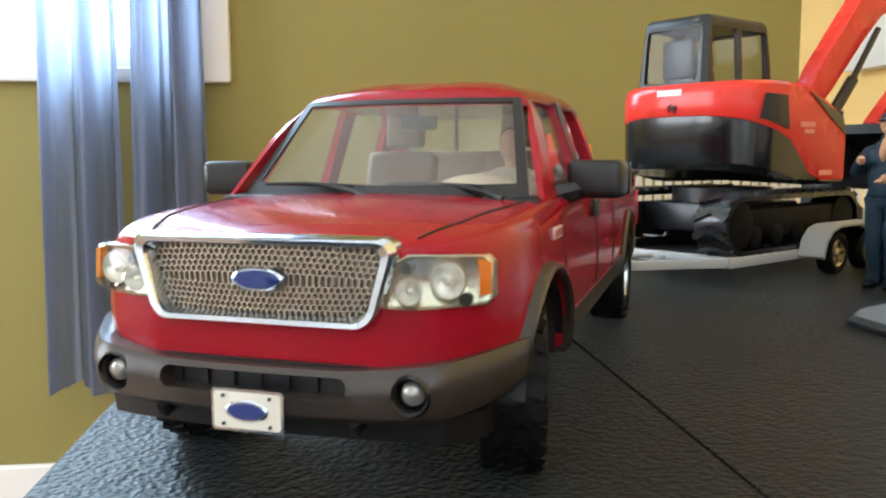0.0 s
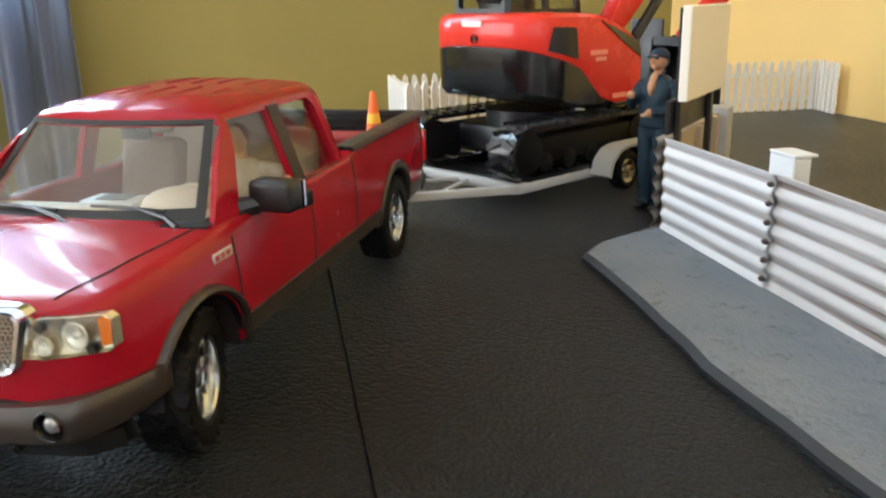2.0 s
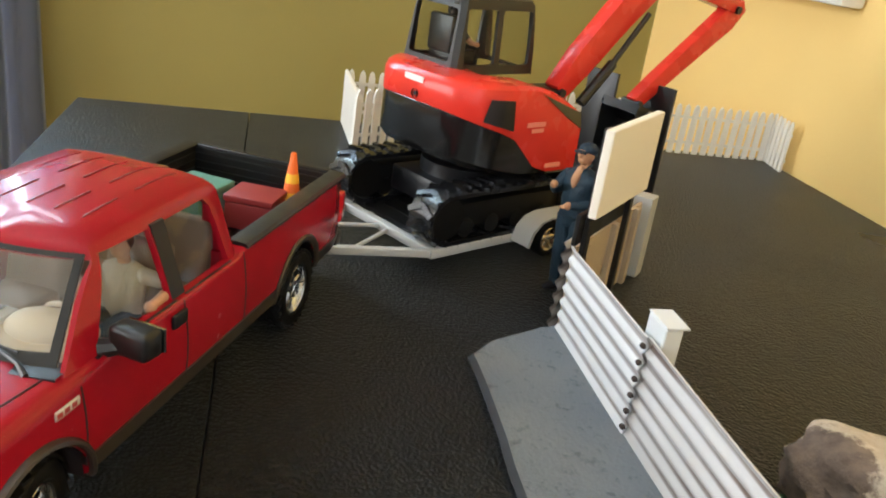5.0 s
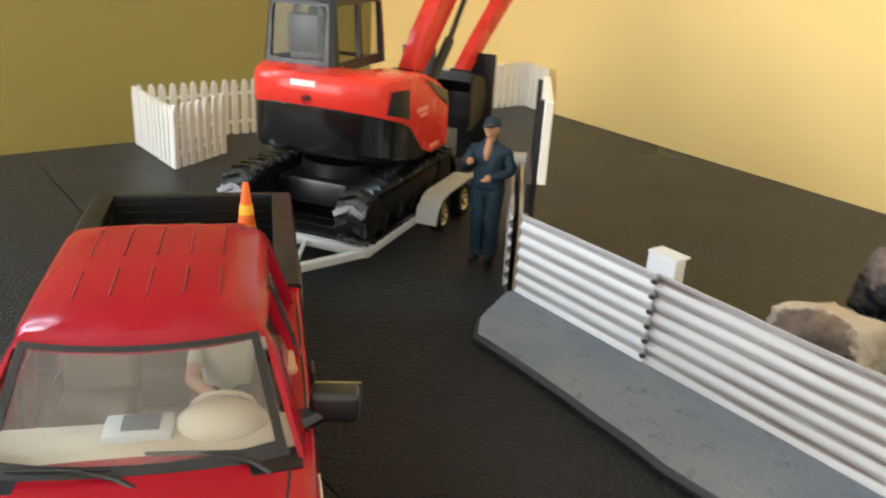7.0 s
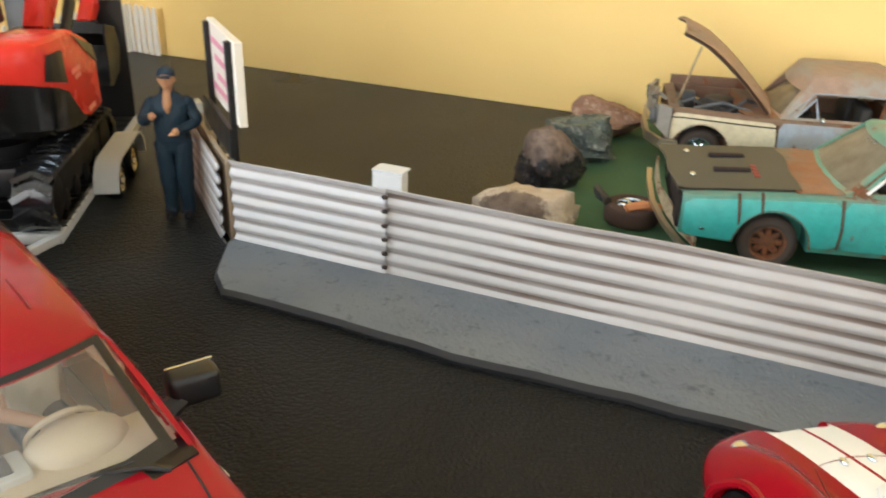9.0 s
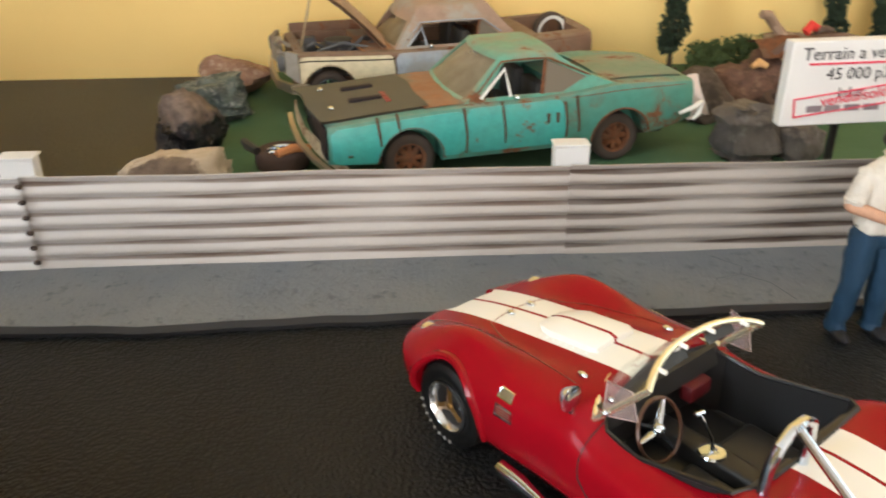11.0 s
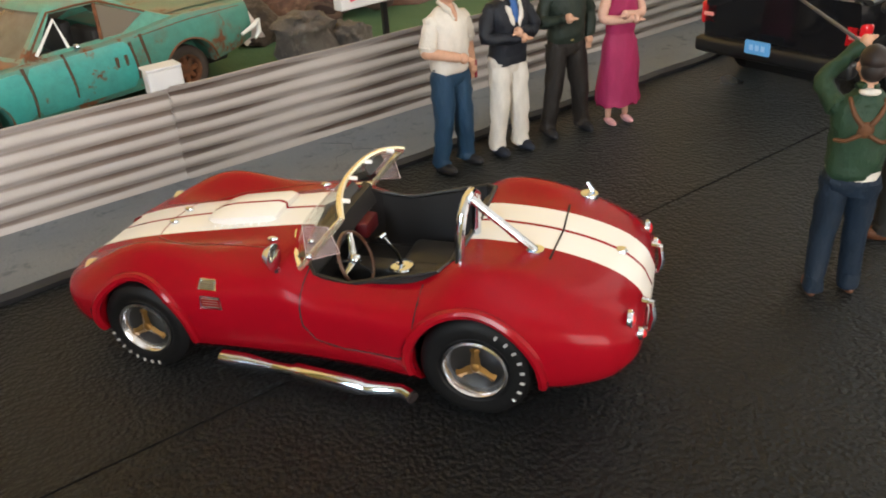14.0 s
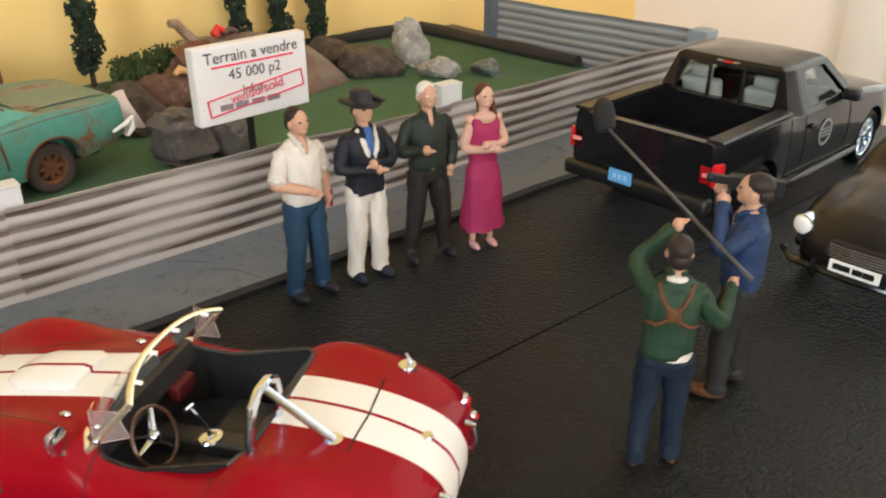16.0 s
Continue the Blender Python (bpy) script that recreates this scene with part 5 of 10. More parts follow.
def worn_car(m, name, label, o):
    """A worn two-door car of the sixties; o holds what sets it apart."""
    car = thing(name, m, label, "car model")

    def p(nm, bm, mat, parent=car, lab="", angle=35):
        return part(nm, bm, mat, parent, lab, S18, angle)
    lf, lr = o["front"], o["rear"]
    c0, c1, c2, c3 = o["cabin"]
    roof_z, belt, win_z, sweep = o["roof_z"], o["belt"], o["win_z"], o["sweep"]
    paint, xf_, xr_ = o["paint"], o["front_axle"], o["rear_axle"]
    hw = key((-lr, 0.84), (-lr + 0.25, 0.92), (xr_, 0.97), (-0.4, 0.94), (0.6, 0.94), (lf - 0.5, 0.93), (lf - 0.12, 0.91), (lf, 0.87))
    top = key(*o["top"])
    bot = key((-lr, 0.46), (-1.9, 0.36), (-1.0, 0.27), (1.2, 0.27), (lf, 0.34))

    def prof(x):
        w, zt, zb = hw(x), top(x), bot(x)
        h = zt - zb
        cok = o["hip"] * math.exp(-((x - xr_ + 0.1) / 0.65) ** 2)
        side = [(w * (0.93 + 0.07 * math.sin(math.pi * min(1.0, 0.15 + 0.75 * t))), zb + 0.03 + (h - 0.09) * t + cok * t) for t in spread(0, 1, 10)]
        y0 = side[-1][0]
        rim = [(y0 - 0.03, zt - 0.02 + cok), (y0 - 0.09, zt + cok * 0.6)]
        inn = [((y0 - 0.09) * k, zt + 0.015 * (1 - k * k)) for k in (0.8, 0.5, 0.25, 0)]
        return [(0, zb), (w * 0.7, zb), (w * 0.88, zb)] + side + rim + inn
    body = B()
    mirrored_loft(body, spread(-lr, lf, 64), prof)
    tree = bvh_of(body)
    arches = [cyl_y(x, 0.33, 0.40, y0, y1) for x in (xf_, xr_) for y0, y1 in ((0.52, 1.3), (-1.3, -0.52))]
    cuts = [box_bm(c2 - 0.1, c0 - 0.15, -0.78, 0.78, 0.42, 2.0)] + arches
    if o["bonnet_up"]:
        cuts.append(box_bm(c0 + 0.16, lf - 0.14, -0.74, 0.74, 0.50, 2.0))
        cuts.append(box_bm(-lr + 0.18, -lr + 0.88, -0.62, 0.62, 0.52, 2.0))
    p("body", carve(body, cuts), paint, angle=30)

    # roof with its pillars
    def solid(ins):
        bm = B()
        rings = []
        for t in spread(0, 1, 9):
            z = belt - 0.02 + (roof_z - 0.06 - belt) * t - (ins if t == 1 else 0)
            if ins and t == 0:
                z -= 0.1
            w = 0.80 - 0.17 * t ** 1.4 - ins
            xf, xr = c0 + (c1 - c0) * t - ins, c3 + (c2 - c3) * (t ** sweep) + ins
            ring = [(xf + 0.10 * (1 - k * k), w * k, z) for k in spread(-1, 1, 7)] + [(xf + (xr - xf) * k, w * (1 - 0.06 * max(0, k - 0.6)), z) for k in spread(0.1, 0.9, 6)]
            ring += [(xr - 0.05 * (1 - k * k), w * 0.97 * k, z) for k in spread(1, -1, 7)] + [(xf + (xr - xf) * k, -w * (1 - 0.06 * max(0, k - 0.6)), z) for k in spread(0.9, 0.1, 6)]
            rings.append(ring)
        if not ins:
            cx = (c1 + c2) / 2
            for kx, ky, dz in ((0.95, 0.93, 0.035), (0.86, 0.80, 0.055), (0.45, 0.40, 0.075)):
                rings.append([(cx + (x - cx) * kx, y * ky, roof_z - 0.08 + dz) for x, y, z in rings[8]])
        loft(bm, rings)
        return bm
    cuts = [solid(0.045)]
    ws = B()
    prism(ws, [(c0 - 0.06, belt + 0.03), (c0 + 0.6, belt + 0.03), (c0 + 0.6, win_z + 0.03), (c1 - 0.04, win_z + 0.03)], -0.9, 0.9)
    for v in ws.verts:
        v.co.y *= 0.82 if v.co.z < belt + 0.1 else 0.66
    cuts.append(ws)
    qx = o["quarter_tip"]
    for s in (1, -1):
        c = B()
        prism(c, [(c0 - 0.20, belt + 0.03), (c2 - 0.02, belt + 0.03), (qx, 0.5 * (belt + win_z) - 0.02), (c2 + 0.14, win_z), (c1 - 0.05, win_z)], s * 0.4, s * 1.2)
        cuts.append(c)
    c = B()
    prism(c, [(c2 - 0.06, roof_z - 0.10), (c2 - 0.42, belt + 0.07), (c3 - 0.4, belt + 0.07), (c3 - 0.4, roof_z)], -0.56, 0.56)
    cuts.append(c)
    p("roof", carve(solid(0), cuts), o["roofpaint"], angle=48)
    bm = B()
    loft(bm, [[(c0 + (c1 - c0) * t - 0.03 + 0.09 * (1 - k * k), (0.77 - 0.14 * t) * k, belt + (win_z + 0.03 - belt) * t) for k in spread(-1, 1, 9)] for t in (0, 0.5, 1)], closed=False)
    p("windscreen", bm, HAZE, lab="windscreen thick with dust").visible_shadow = False
    bm = B()
    loft(bm, [[(c2 - 0.42 + 0.36 * t + 0.02, 0.57 * k, belt + 0.05 + (roof_z - 0.12 - belt - 0.05) * t) for k in (-1, 1)] for t in (0, 1)], closed=False)
    p("rear_window", bm, HAZE).visible_shadow = False
    # rusty scuttle between bonnet and windscreen
    bm = B()
    rows = []
    for x in spread(c0 + 0.46, c0 - 0.04, 6):
        rows.append([(x + 0.08 * (1 - y * y), y * 0.80, top(x) + 0.012 + 0.015 * (1 - y * y) + 0.012 * noise.noise(Vector((x * 9, y * 7, 1)))) for y in spread(-1, 1, 15)])
    loft(bm, rows + [[(x, y, z - 0.03) for x, y, z in r] for r in rows[::-1]] + rows[:1], closed=False)
    p("scuttle", bm, o["scuttle"], lab="bare rusted scuttle below the windscreen")
    for s in (1, -1):
        bm = B()
        a, b, c_ = (c0 - 0.22, s * 0.795, belt + 0.03), (c1 - 0.05, s * 0.70, win_z - 0.06), (c1 - 0.10, s * 0.795, belt + 0.03)
        tube(bm, [a, b, c_], 0.020, 6)
        p("quarter_light_frame", bm, o["quarter_frame"], lab="pale quarter light frame")
        bm = B()
        ball(bm, (c1 - 0.14, s * 0.90, belt + 0.045), (0.035, 0.05, 0.04))
        tube(bm, [(c1 - 0.14, s * 0.84, belt - 0.02), (c1 - 0.14, s * 0.89, belt + 0.04)], 0.012, 6)
        p("door_mirror", bm, CHROME)

        def wall(x, z):
            t = min(1.0, max(0.0, (z - belt) / (roof_z - 0.06 - belt)))
            return (x, s * (0.80 - 0.17 * t ** 1.4 - 0.014), z)
        bm = B()
        quad = [wall(c2 + 0.24, belt + 0.03), wall(c2 - 0.02, belt + 0.03), wall(qx, 0.5 * (belt + win_z) - 0.02), wall(c2 + 0.16, win_z)]
        loft(bm, [quad, [(x, y - s * 0.02, z) for x, y, z in quad]])
        p("quarter_window", bm, GRIMY, lab="brown grimy quarter window")
        bm = B()
        tube(bm, [wall(c2 + 0.25, belt + 0.02), wall(c2 + 0.17, win_z)], 0.022, 6)
        p("window_post", bm, RUST)
        bm = B()
        tube(bm, [(x, y + s * 0.02, z) for x, y, z in (wall(c0 - 0.12, belt + 0.03), wall(c1 - 0.02, win_z + 0.02), wall((c1 + c2) / 2, win_z + 0.03), wall(c2 + 0.12, win_z + 0.02), wall(qx - 0.04, 0.5 * (belt + win_z)))], 0.012, 6)
        p("drip_rail", bm, o["rail"])
        for x in (xf_, xr_):
            bm = B()
            q = [h for d in range(0, 181, 12) for h in on_skin(tree, [(x + 0.405 * math.cos(radians(d)), s * 3, 0.335 + 0.405 * math.sin(radians(d)))], (0, -s, 0), 0.0)]
            tube(bm, q, 0.014, 6)
            p("arch_lip", bm, RUST)
        # door and front wing, each a panel of its own
        d0, d1 = o["door"]
        door = p("door", skin_panel(tree, s, d0, d1, 0.36, lambda x: top(x) - 0.035, corner=0.10), o["doorpaint"])
        for dx in o["scoops"]:
            bm = B()
            h = on_skin(tree, [(d1 + dx, s * 3, 0.70)], (0, -s, 0))[0]
            box(bm, h.x - 0.022, h.x + 0.022, h.y - 0.02, h.y + 0.02, 0.63, 0.76, 0.01)
            p("door_scoop", bm, DRIP, door)
        wing = p("front_wing", carve(skin_panel(tree, s, lf - 0.03, d0 + 0.012, 0.36, lambda x: top(x) - 0.05, corner=0.05), [cyl_y(xf_, 0.33, 0.40, s * 0.4, s * 1.3)]), o["wingpaint"])
        for x, z0, z1 in o["streaks"]:
            bm = B()
            q = on_skin(tree, [(x + 0.012 * math.sin(9 * z), s * 3, z) for z in spread(z1, z0, 6)], (0, -s, 0), 0.012, 0.2)
            tube(bm, q, [0.020 - 0.010 * i / len(q) for i in range(len(q))], 6, 1.0)
            p("rust_streak", bm, DRIP)
        bm = B()
        q = on_skin(tree, [(x, s * 3, top(x) - o["line_drop"]) for x in spread(lf - 0.05, d0 if o["bonnet_up"] else d1, 12)], (0, -s, 0), 0.010)
        tube(bm, q, 0.011, 5)
        if o["bonnet_up"]:
            p("wing_line", bm, GAP)
        bm = B()
        q = on_skin(tree, [(x, s * 3, top(x) + o["hip"] * 0.5 - 0.06) for x in spread(c2 - 0.1, -lr + 0.15, 9)], (0, -s, 0), 0.0)
        tube(bm, q, 0.006, 5)
        p("rear_trim", bm, RUST)
    # interior
    bm = B()
    box(bm, c2 - 0.08, c0 - 0.17, -0.77, 0.77, 0.43, 0.46)
    p("cabin_floor", bm, SEATS)
    for y0, y1 in ((-0.66, -0.10), (0.10, 0.66)):
        bm = B()
        box(bm, -0.35, 0.15, y0, y1, 0.46, 0.66, 0.05)
        box(bm, -0.50, -0.34, y0, y1, 0.5, 1.06, 0.05)
        p("seat", bm, SEATS)
    bm = B()
    box(bm, c0 - 0.40, c0 - 0.18, -0.76, 0.76, 0.6, belt, 0.04)
    p("dashboard", bm, SEATS)
    bm = B()
    tube(bm, [(c0 - 0.50 + 0.06 * math.sin(a), 0.38 + 0.17 * math.cos(a), belt - 0.04 + 0.16 * math.sin(a)) for a in spread(0, 2 * math.pi, 17)], 0.014, 6)
    p("steering_wheel", bm, BLACKPL)
    bm = B()
    box(bm, -lr + 0.2, lf - 0.3, -0.5, 0.5, 0.20, 0.40, 0.04)
    p("underbody", bm, DIRTY)
    wheel_set(car, [(xf_, 0.74, 0.315, 0), (xf_, -0.74, 0.315, 0), (xr_, 0.74, 0.315, 0), (xr_, -0.74, 0.315, 0)],
              tyre_mesh(0.315, 0.20, 0.20), rim_mesh(0.205, 0.19, 8, 0.10, 0.06, 0.09), 0.18, rim_mat=o["rim"], tyre_mat=DUSTY_TYRE)
    return car, p, tree, top


def plate_along(pts, half, thick, wave=0.0, up=(0, 0, 1)):
    """A bent strip of sheet metal that runs along points."""
    bm = B()
    up = Vector(up)
    rings = []
    for i, (q, t) in enumerate(zip([Vector(a) for a in pts], [(Vector(pts[min(j + 1, len(pts) - 1)]) - Vector(pts[max(j - 1, 0)])).normalized() for j in range(len(pts))])):
        side = t.cross(up).normalized()
        w = half * (1 + wave * math.sin(2.1 * i + 1))
        rings.append([q + up * w - side * thick, q + up * w + side * thick, q - up * w + side * thick, q - up * w - side * thick])
    loft(bm, rings)
    return bm


ga = 103.5
GREEN_Z = 0.0034
TEAL = rusty_paint("teal_rusty_paint", (0.038, 0.37, 0.33), 0.70, 0.42)
BARERUST = rusty_paint("orange_bare_rust", (0.30, 0.115, 0.038), 0.62, 0.9, second=(0.12, 0.10, 0.06))
TORN = rusty_paint("torn_beige_metal", (0.40, 0.32, 0.20), 0.55, 0.7, second=(0.20, 0.12, 0.06))
WHITISH = plain("chipped_white_metal", (0.72, 0.70, 0.66), 0.5, vary=0.15, grain=300)
FADED = plain("faded_black", (0.070, 0.062, 0.042), 0.85, vary=0.35, grain=150)
car, p, tree, top = worn_car(pose(0.1733, 0.0179, GREEN_Z, 0, 0, ga), "muscle_car", "rusty teal coupe model with faded black bonnet on green mat", dict(
    front=2.28, rear=2.46, cabin=(0.64, 0.14, -0.62, -2.05), roof_z=1.47, belt=0.94, win_z=1.345, sweep=0.45, hip=0.045, quarter_tip=-0.97,
    top=((-2.46, 0.97), (-2.0, 0.995), (-1.4, 1.0), (-0.6, 0.945), (0.7, 0.925), (1.5, 0.885), (2.1, 0.84), (2.28, 0.82)),
    front_axle=1.31, rear_axle=-1.40, bonnet_up=False, door=(0.64, -0.63), scoops=(0.10, 0.22), line_drop=0.045,
    streaks=((1.69, 0.56, 0.86), (1.45, 0.70, 0.88), (0.645, 0.37, 0.90), (0.16, 0.45, 0.92), (-0.64, 0.45, 0.88), (-0.80, 0.50, 0.93)),
    paint=rusty_paint("dull_green_teal", (0.050, 0.24, 0.185), 0.60, 0.55, second=(0.075, 0.15, 0.105)), wingpaint=TEAL, doorpaint=TEAL,
    roofpaint=rusty_paint("teal_roof", (0.085, 0.32, 0.24), 0.62, 0.5, second=(0.13, 0.25, 0.17)), scuttle=BARERUST, quarter_frame=WHITISH, rail=RUST, rim=RUST))
# bonnet, lying loose and running past the nose
bm = B()
rows = [[(x + 0.08 * max(0, x - 2.0) * (1 - v) * 2 + 0.02 * math.sin(5 * v), 0.76 * v, top(min(x, 2.2)) + 0.035 + 0.03 * (1 - v * v) + 0.02 * max(0, x - 1.9) * (1 - v)) for v in spread(-1, 1, 11)] for x in spread(1.08, 2.36, 10)]
loft(bm, rows + [[(x, y, z - 0.03) for x, y, z in r] for r in rows[::-1]] + rows[:1], closed=False)
hood = p("bonnet", bm, FADED, lab="loose faded black bonnet with scoops")
for s in (1, -1):
    bm = B()
    box(bm, -0.20, 0.20, -0.05, 0.05, -0.02, 0.03, 0.012, 2, pose(1.72, s * 0.26, 0.935, 0, 3, 0))
    p("bonnet_scoop", bm, GAP, hood)
    bm = B()
    ball(bm, (2.16, s * 0.42, 0.915), (0.035, 0.05, 0.022))
    p("bonnet_pin", bm, CHROME, hood)
bm = B()
for k in range(4):
    box(bm, 1.44, 1.50, 0.05 + 0.11 * k, 0.13 + 0.11 * k, 0.945, 0.958)
p("marking", bm, plain("faded_red_mark", (0.20, 0.045, 0.03), 0.8, vary=0.3), hood)
# torn nose
p("grille_opening", box_bm(2.24, 2.32, -0.80, 0.80, 0.40, 0.78, bevel=0.02), GAP)
p("torn_nose_panel", plate_along([(2.44, -0.80, 0.60), (2.47, -0.45, 0.60), (2.45, -0.05, 0.52), (2.36, 0.32, 0.45), (2.24, 0.62, 0.36), (2.08, 0.86, 0.27)], 0.075, 0.016, 0.30), TORN, lab="torn beige nose panel hanging off the front")
p("front_bumper", plate_along([(2.53, -0.75, 0.52), (2.55, -0.40, 0.50), (2.52, 0.05, 0.40), (2.40, 0.45, 0.30), (2.22, 0.80, 0.20), (2.05, 0.98, 0.15)], 0.030, 0.03, 0.1), OLDCHROME)
bm = B()
ball(bm, (2.15, 0.93, 0.22), (0.09, 0.03, 0.04))
p("bumper_tip", bm, CHROME)
for y in (-0.62, -0.42):
    bm = B()
    lathe(bm, [(0.085, 0), (0.085, 0.03), (0.07, 0.04), (0.001, 0.05)], (2.31, y, 0.64), "X", 20)
    p("headlamp", bm, CHROME)
bm = B()
box(bm, 2.02, 2.08, 0.93, 0.950, 0.46, 0.49, 0.006)
p("side_marker", bm, CHROME)
# tail
bm = B()
tube(bm, [(-2.20, 0.965, 0.60), (-2.42, 0.95, 0.66), (-2.53, 0.90, 0.70), (-2.50, 0.94, 0.56), (-2.40, 0.97, 0.50)], [0.02, 0.035, 0.04, 0.035, 0.02], 7)
p("rear_bumper", bm, WHITISH, lab="bent white end of the rear bumper")
p("tail_panel", box_bm(-2.50, -2.44, -0.76, 0.76, 0.56, 0.90, bevel=0.03), GRIMY)
bm = B()
loft(bm, [[(x, y * 0.60, top(x) + 0.025 + 0.02 * (1 - y * y)) for y in spread(-1, 1, 7)] for x in spread(-1.30, -2.38, 6)] + [[(x, y * 0.60, top(x) - 0.01) for y in spread(-1, 1, 7)] for x in spread(-2.38, -1.30, 6)], closed=False)
p("boot_lid", bm, rusty_paint("boot_dust", (0.15, 0.24, 0.16), 0.58, 0.7, second=(0.22, 0.20, 0.13)), lab="dust covered boot lid with rust at its edges")

# derelict sedan behind it
GREYBLUE = rusty_paint("grey_blue_door", (0.32, 0.36, 0.41), 0.68, 0.5, second=(0.30, 0.30, 0.29))
ROOFRUST = rusty_paint("roof_rust_grey", (0.37, 0.235, 0.165), 0.70, 0.75, second=(0.36, 0.32, 0.27))
WINGRUST = rusty_paint("brown_rust_panel", (0.20, 0.105, 0.062), 0.58, 0.8)
BONRUST = rusty_paint("bonnet_rust", (0.40, 0.235, 0.155), 0.66, 0.8)
BAYGREY = plain("dusty_engine_grey", (0.075, 0.078, 0.080), 0.6, vary=0.45, grain=200)
car, p, tree, top = worn_car(pose(0.3456, 0.0566, GREEN_Z, 0, 0, ga - 0.8), "derelict_sedan", "derelict cream and rust sedan model with raised bonnet", dict(
    front=2.26, rear=2.50, cabin=(0.76, 0.34, -0.80, -1.45), roof_z=1.52, belt=0.87, win_z=1.22, sweep=0.75, hip=0.0, quarter_tip=-0.92,
    top=((-2.50, 0.97), (-1.6, 0.93), (-0.6, 0.87), (0.8, 0.87), (1.6, 0.90), (2.1, 0.92), (2.26, 0.90)),
    front_axle=1.78, rear_axle=-1.30, bonnet_up=True, door=(0.76, -0.55), scoops=(), line_drop=0.11, streaks=((0.77, 0.40, 0.80),),
    paint=WINGRUST, wingpaint=rusty_paint("cream_worn", (0.66, 0.57, 0.38), 0.72, 0.5), doorpaint=GREYBLUE, roofpaint=ROOFRUST, scuttle=BARERUST, quarter_frame=plain("grey_window_frame", (0.33, 0.35, 0.38), 0.5, vary=0.15), rail=GREYBLUE, rim=CHROME))
p("engine_tray", box_bm(0.93, 2.11, -0.73, 0.73, 0.51, 0.55), DIRTY)
bm = B()
box(bm, 1.15, 1.75, -0.26, 0.26, 0.55, 0.84, 0.05)
lathe(bm, [(0.001, 0), (0.22, 0), (0.22, 0.08), (0.001, 0.10)], (1.48, 0, 0.84), "Z", 20)
OILY = plain("oily_engine", (0.035, 0.033, 0.034), 0.5, vary=0.5, grain=300)
engine = p("engine", bm, OILY)
for y in (-0.34, 0.34):
    for x in spread(1.2, 1.7, 4):
        bm = B()
        tube(bm, [(x, y * 0.7, 0.80), (x, y * 1.15, 0.76), (x, y * 1.3, 0.62)], 0.045, 7)
        p("manifold_pipe", bm, OILY, engine)
for nm, a in (("battery", (1.85, 2.05, 0.42, 0.68, 0.55, 0.84)), ("washer_bottle", (1.78, 2.0, -0.66, -0.46, 0.55, 0.86)), ("heater_box", (0.95, 1.08, -0.3, 0.35, 0.55, 0.90)), ("fuse_box", (1.05, 1.30, 0.50, 0.68, 0.55, 0.84))):
    p(nm, box_bm(*a, bevel=0.02), BAYGREY)
p("radiator", box_bm(2.02, 2.10, -0.45, 0.40, 0.55, 0.86, bevel=0.015), BAYGREY)
for pts in ([(1.75, 0.2, 0.84), (1.9, 0.30, 0.95), (2.04, 0.25, 0.86)], [(1.1, 0.55, 0.88), (1.5, 0.5, 0.97), (1.9, 0.6, 0.88)], [(1.0, 0.1, 0.9), (1.15, 0.3, 0.98), (1.4, 0.42, 0.80)]):
    bm = B()
    tube(bm, [v for a, b in zip(pts, pts[1:]) for v in (a, [(p_ + q_) / 2 for p_, q_ in zip(a, b)])] + [pts[-1]], 0.026, 6)
    p("hose", bm, BAYGREY)
bm = B()
mb = pose(0.86, 0, 0.90, 0, -39, 0)
rows = [[mb @ Vector((x, 0.74 * v * (1 - 0.10 * max(0, x - 1.2)), 0.10 * (1 - v * v) + 0.10 * math.sin(x * 1.5) - 0.18 * max(0, x - 1.35))) for v in spread(-1, 1, 9)] for x in spread(0, 1.68, 10)]
loft(bm, rows + [[q + mb.to_3x3() @ Vector((0, 0, -0.05)) for q in r] for r in rows[::-1]] + rows[:1], closed=False)
p("raised_bonnet", bm, BONRUST, lab="raised rusty bonnet")
bm = B()
tube(bm, [(2.10, 0.10, 0.80), (1.86, 0.05, 1.66)], 0.018, 6)
p("bonnet_prop", bm, plain("tan_prop_rod", (0.42, 0.30, 0.17), 0.6))
p("inner_wing", box_bm(0.95, 2.16, -0.88, -0.82, 0.86, 1.04, bevel=0.02), WINGRUST, lab="rusted far wing edge")
# crumpled nose
NOSE = rusty_paint("crumpled_grey_nose", (0.30, 0.27, 0.23), 0.58, 0.6, second=(0.15, 0.15, 0.15))
p("nose_panel", plate_along([(2.22, 0.92, 0.72), (2.38, 0.84, 0.80), (2.46, 0.50, 0.76), (2.40, 0.10, 0.82), (2.48, -0.35, 0.78), (2.36, -0.80, 0.84)], 0.17, 0.03, 0.35), NOSE)
p("front_bumper", plate_along([(2.10, 1.0, 0.42), (2.34, 0.98, 0.44), (2.52, 0.70, 0.47), (2.55, 0.0, 0.50), (2.50, -0.6, 0.52)], 0.07, 0.03, 0.12), OLDCHROME)
for y, z, r in ((0.74, 0.78, 0.11), (-0.60, 0.80, 0.11)):
    bm = B()
    lathe(bm, [(r * 0.5, 0.02), (r, 0.0), (r + 0.02, 0.05), (r - 0.01, 0.09), (r * 0.7, 0.05)], (2.42, y, z), "X", 20)
    p("headlamp_ring", bm, BAYGREY)
bm = B()
tube(bm, [(2.30, 0.55, 0.98), (2.42, 0.62, 1.08), (2.50, 0.50, 1.02), (2.44, 0.35, 0.92)], 0.03, 6)
p("torn_bracket", bm, NOSE)
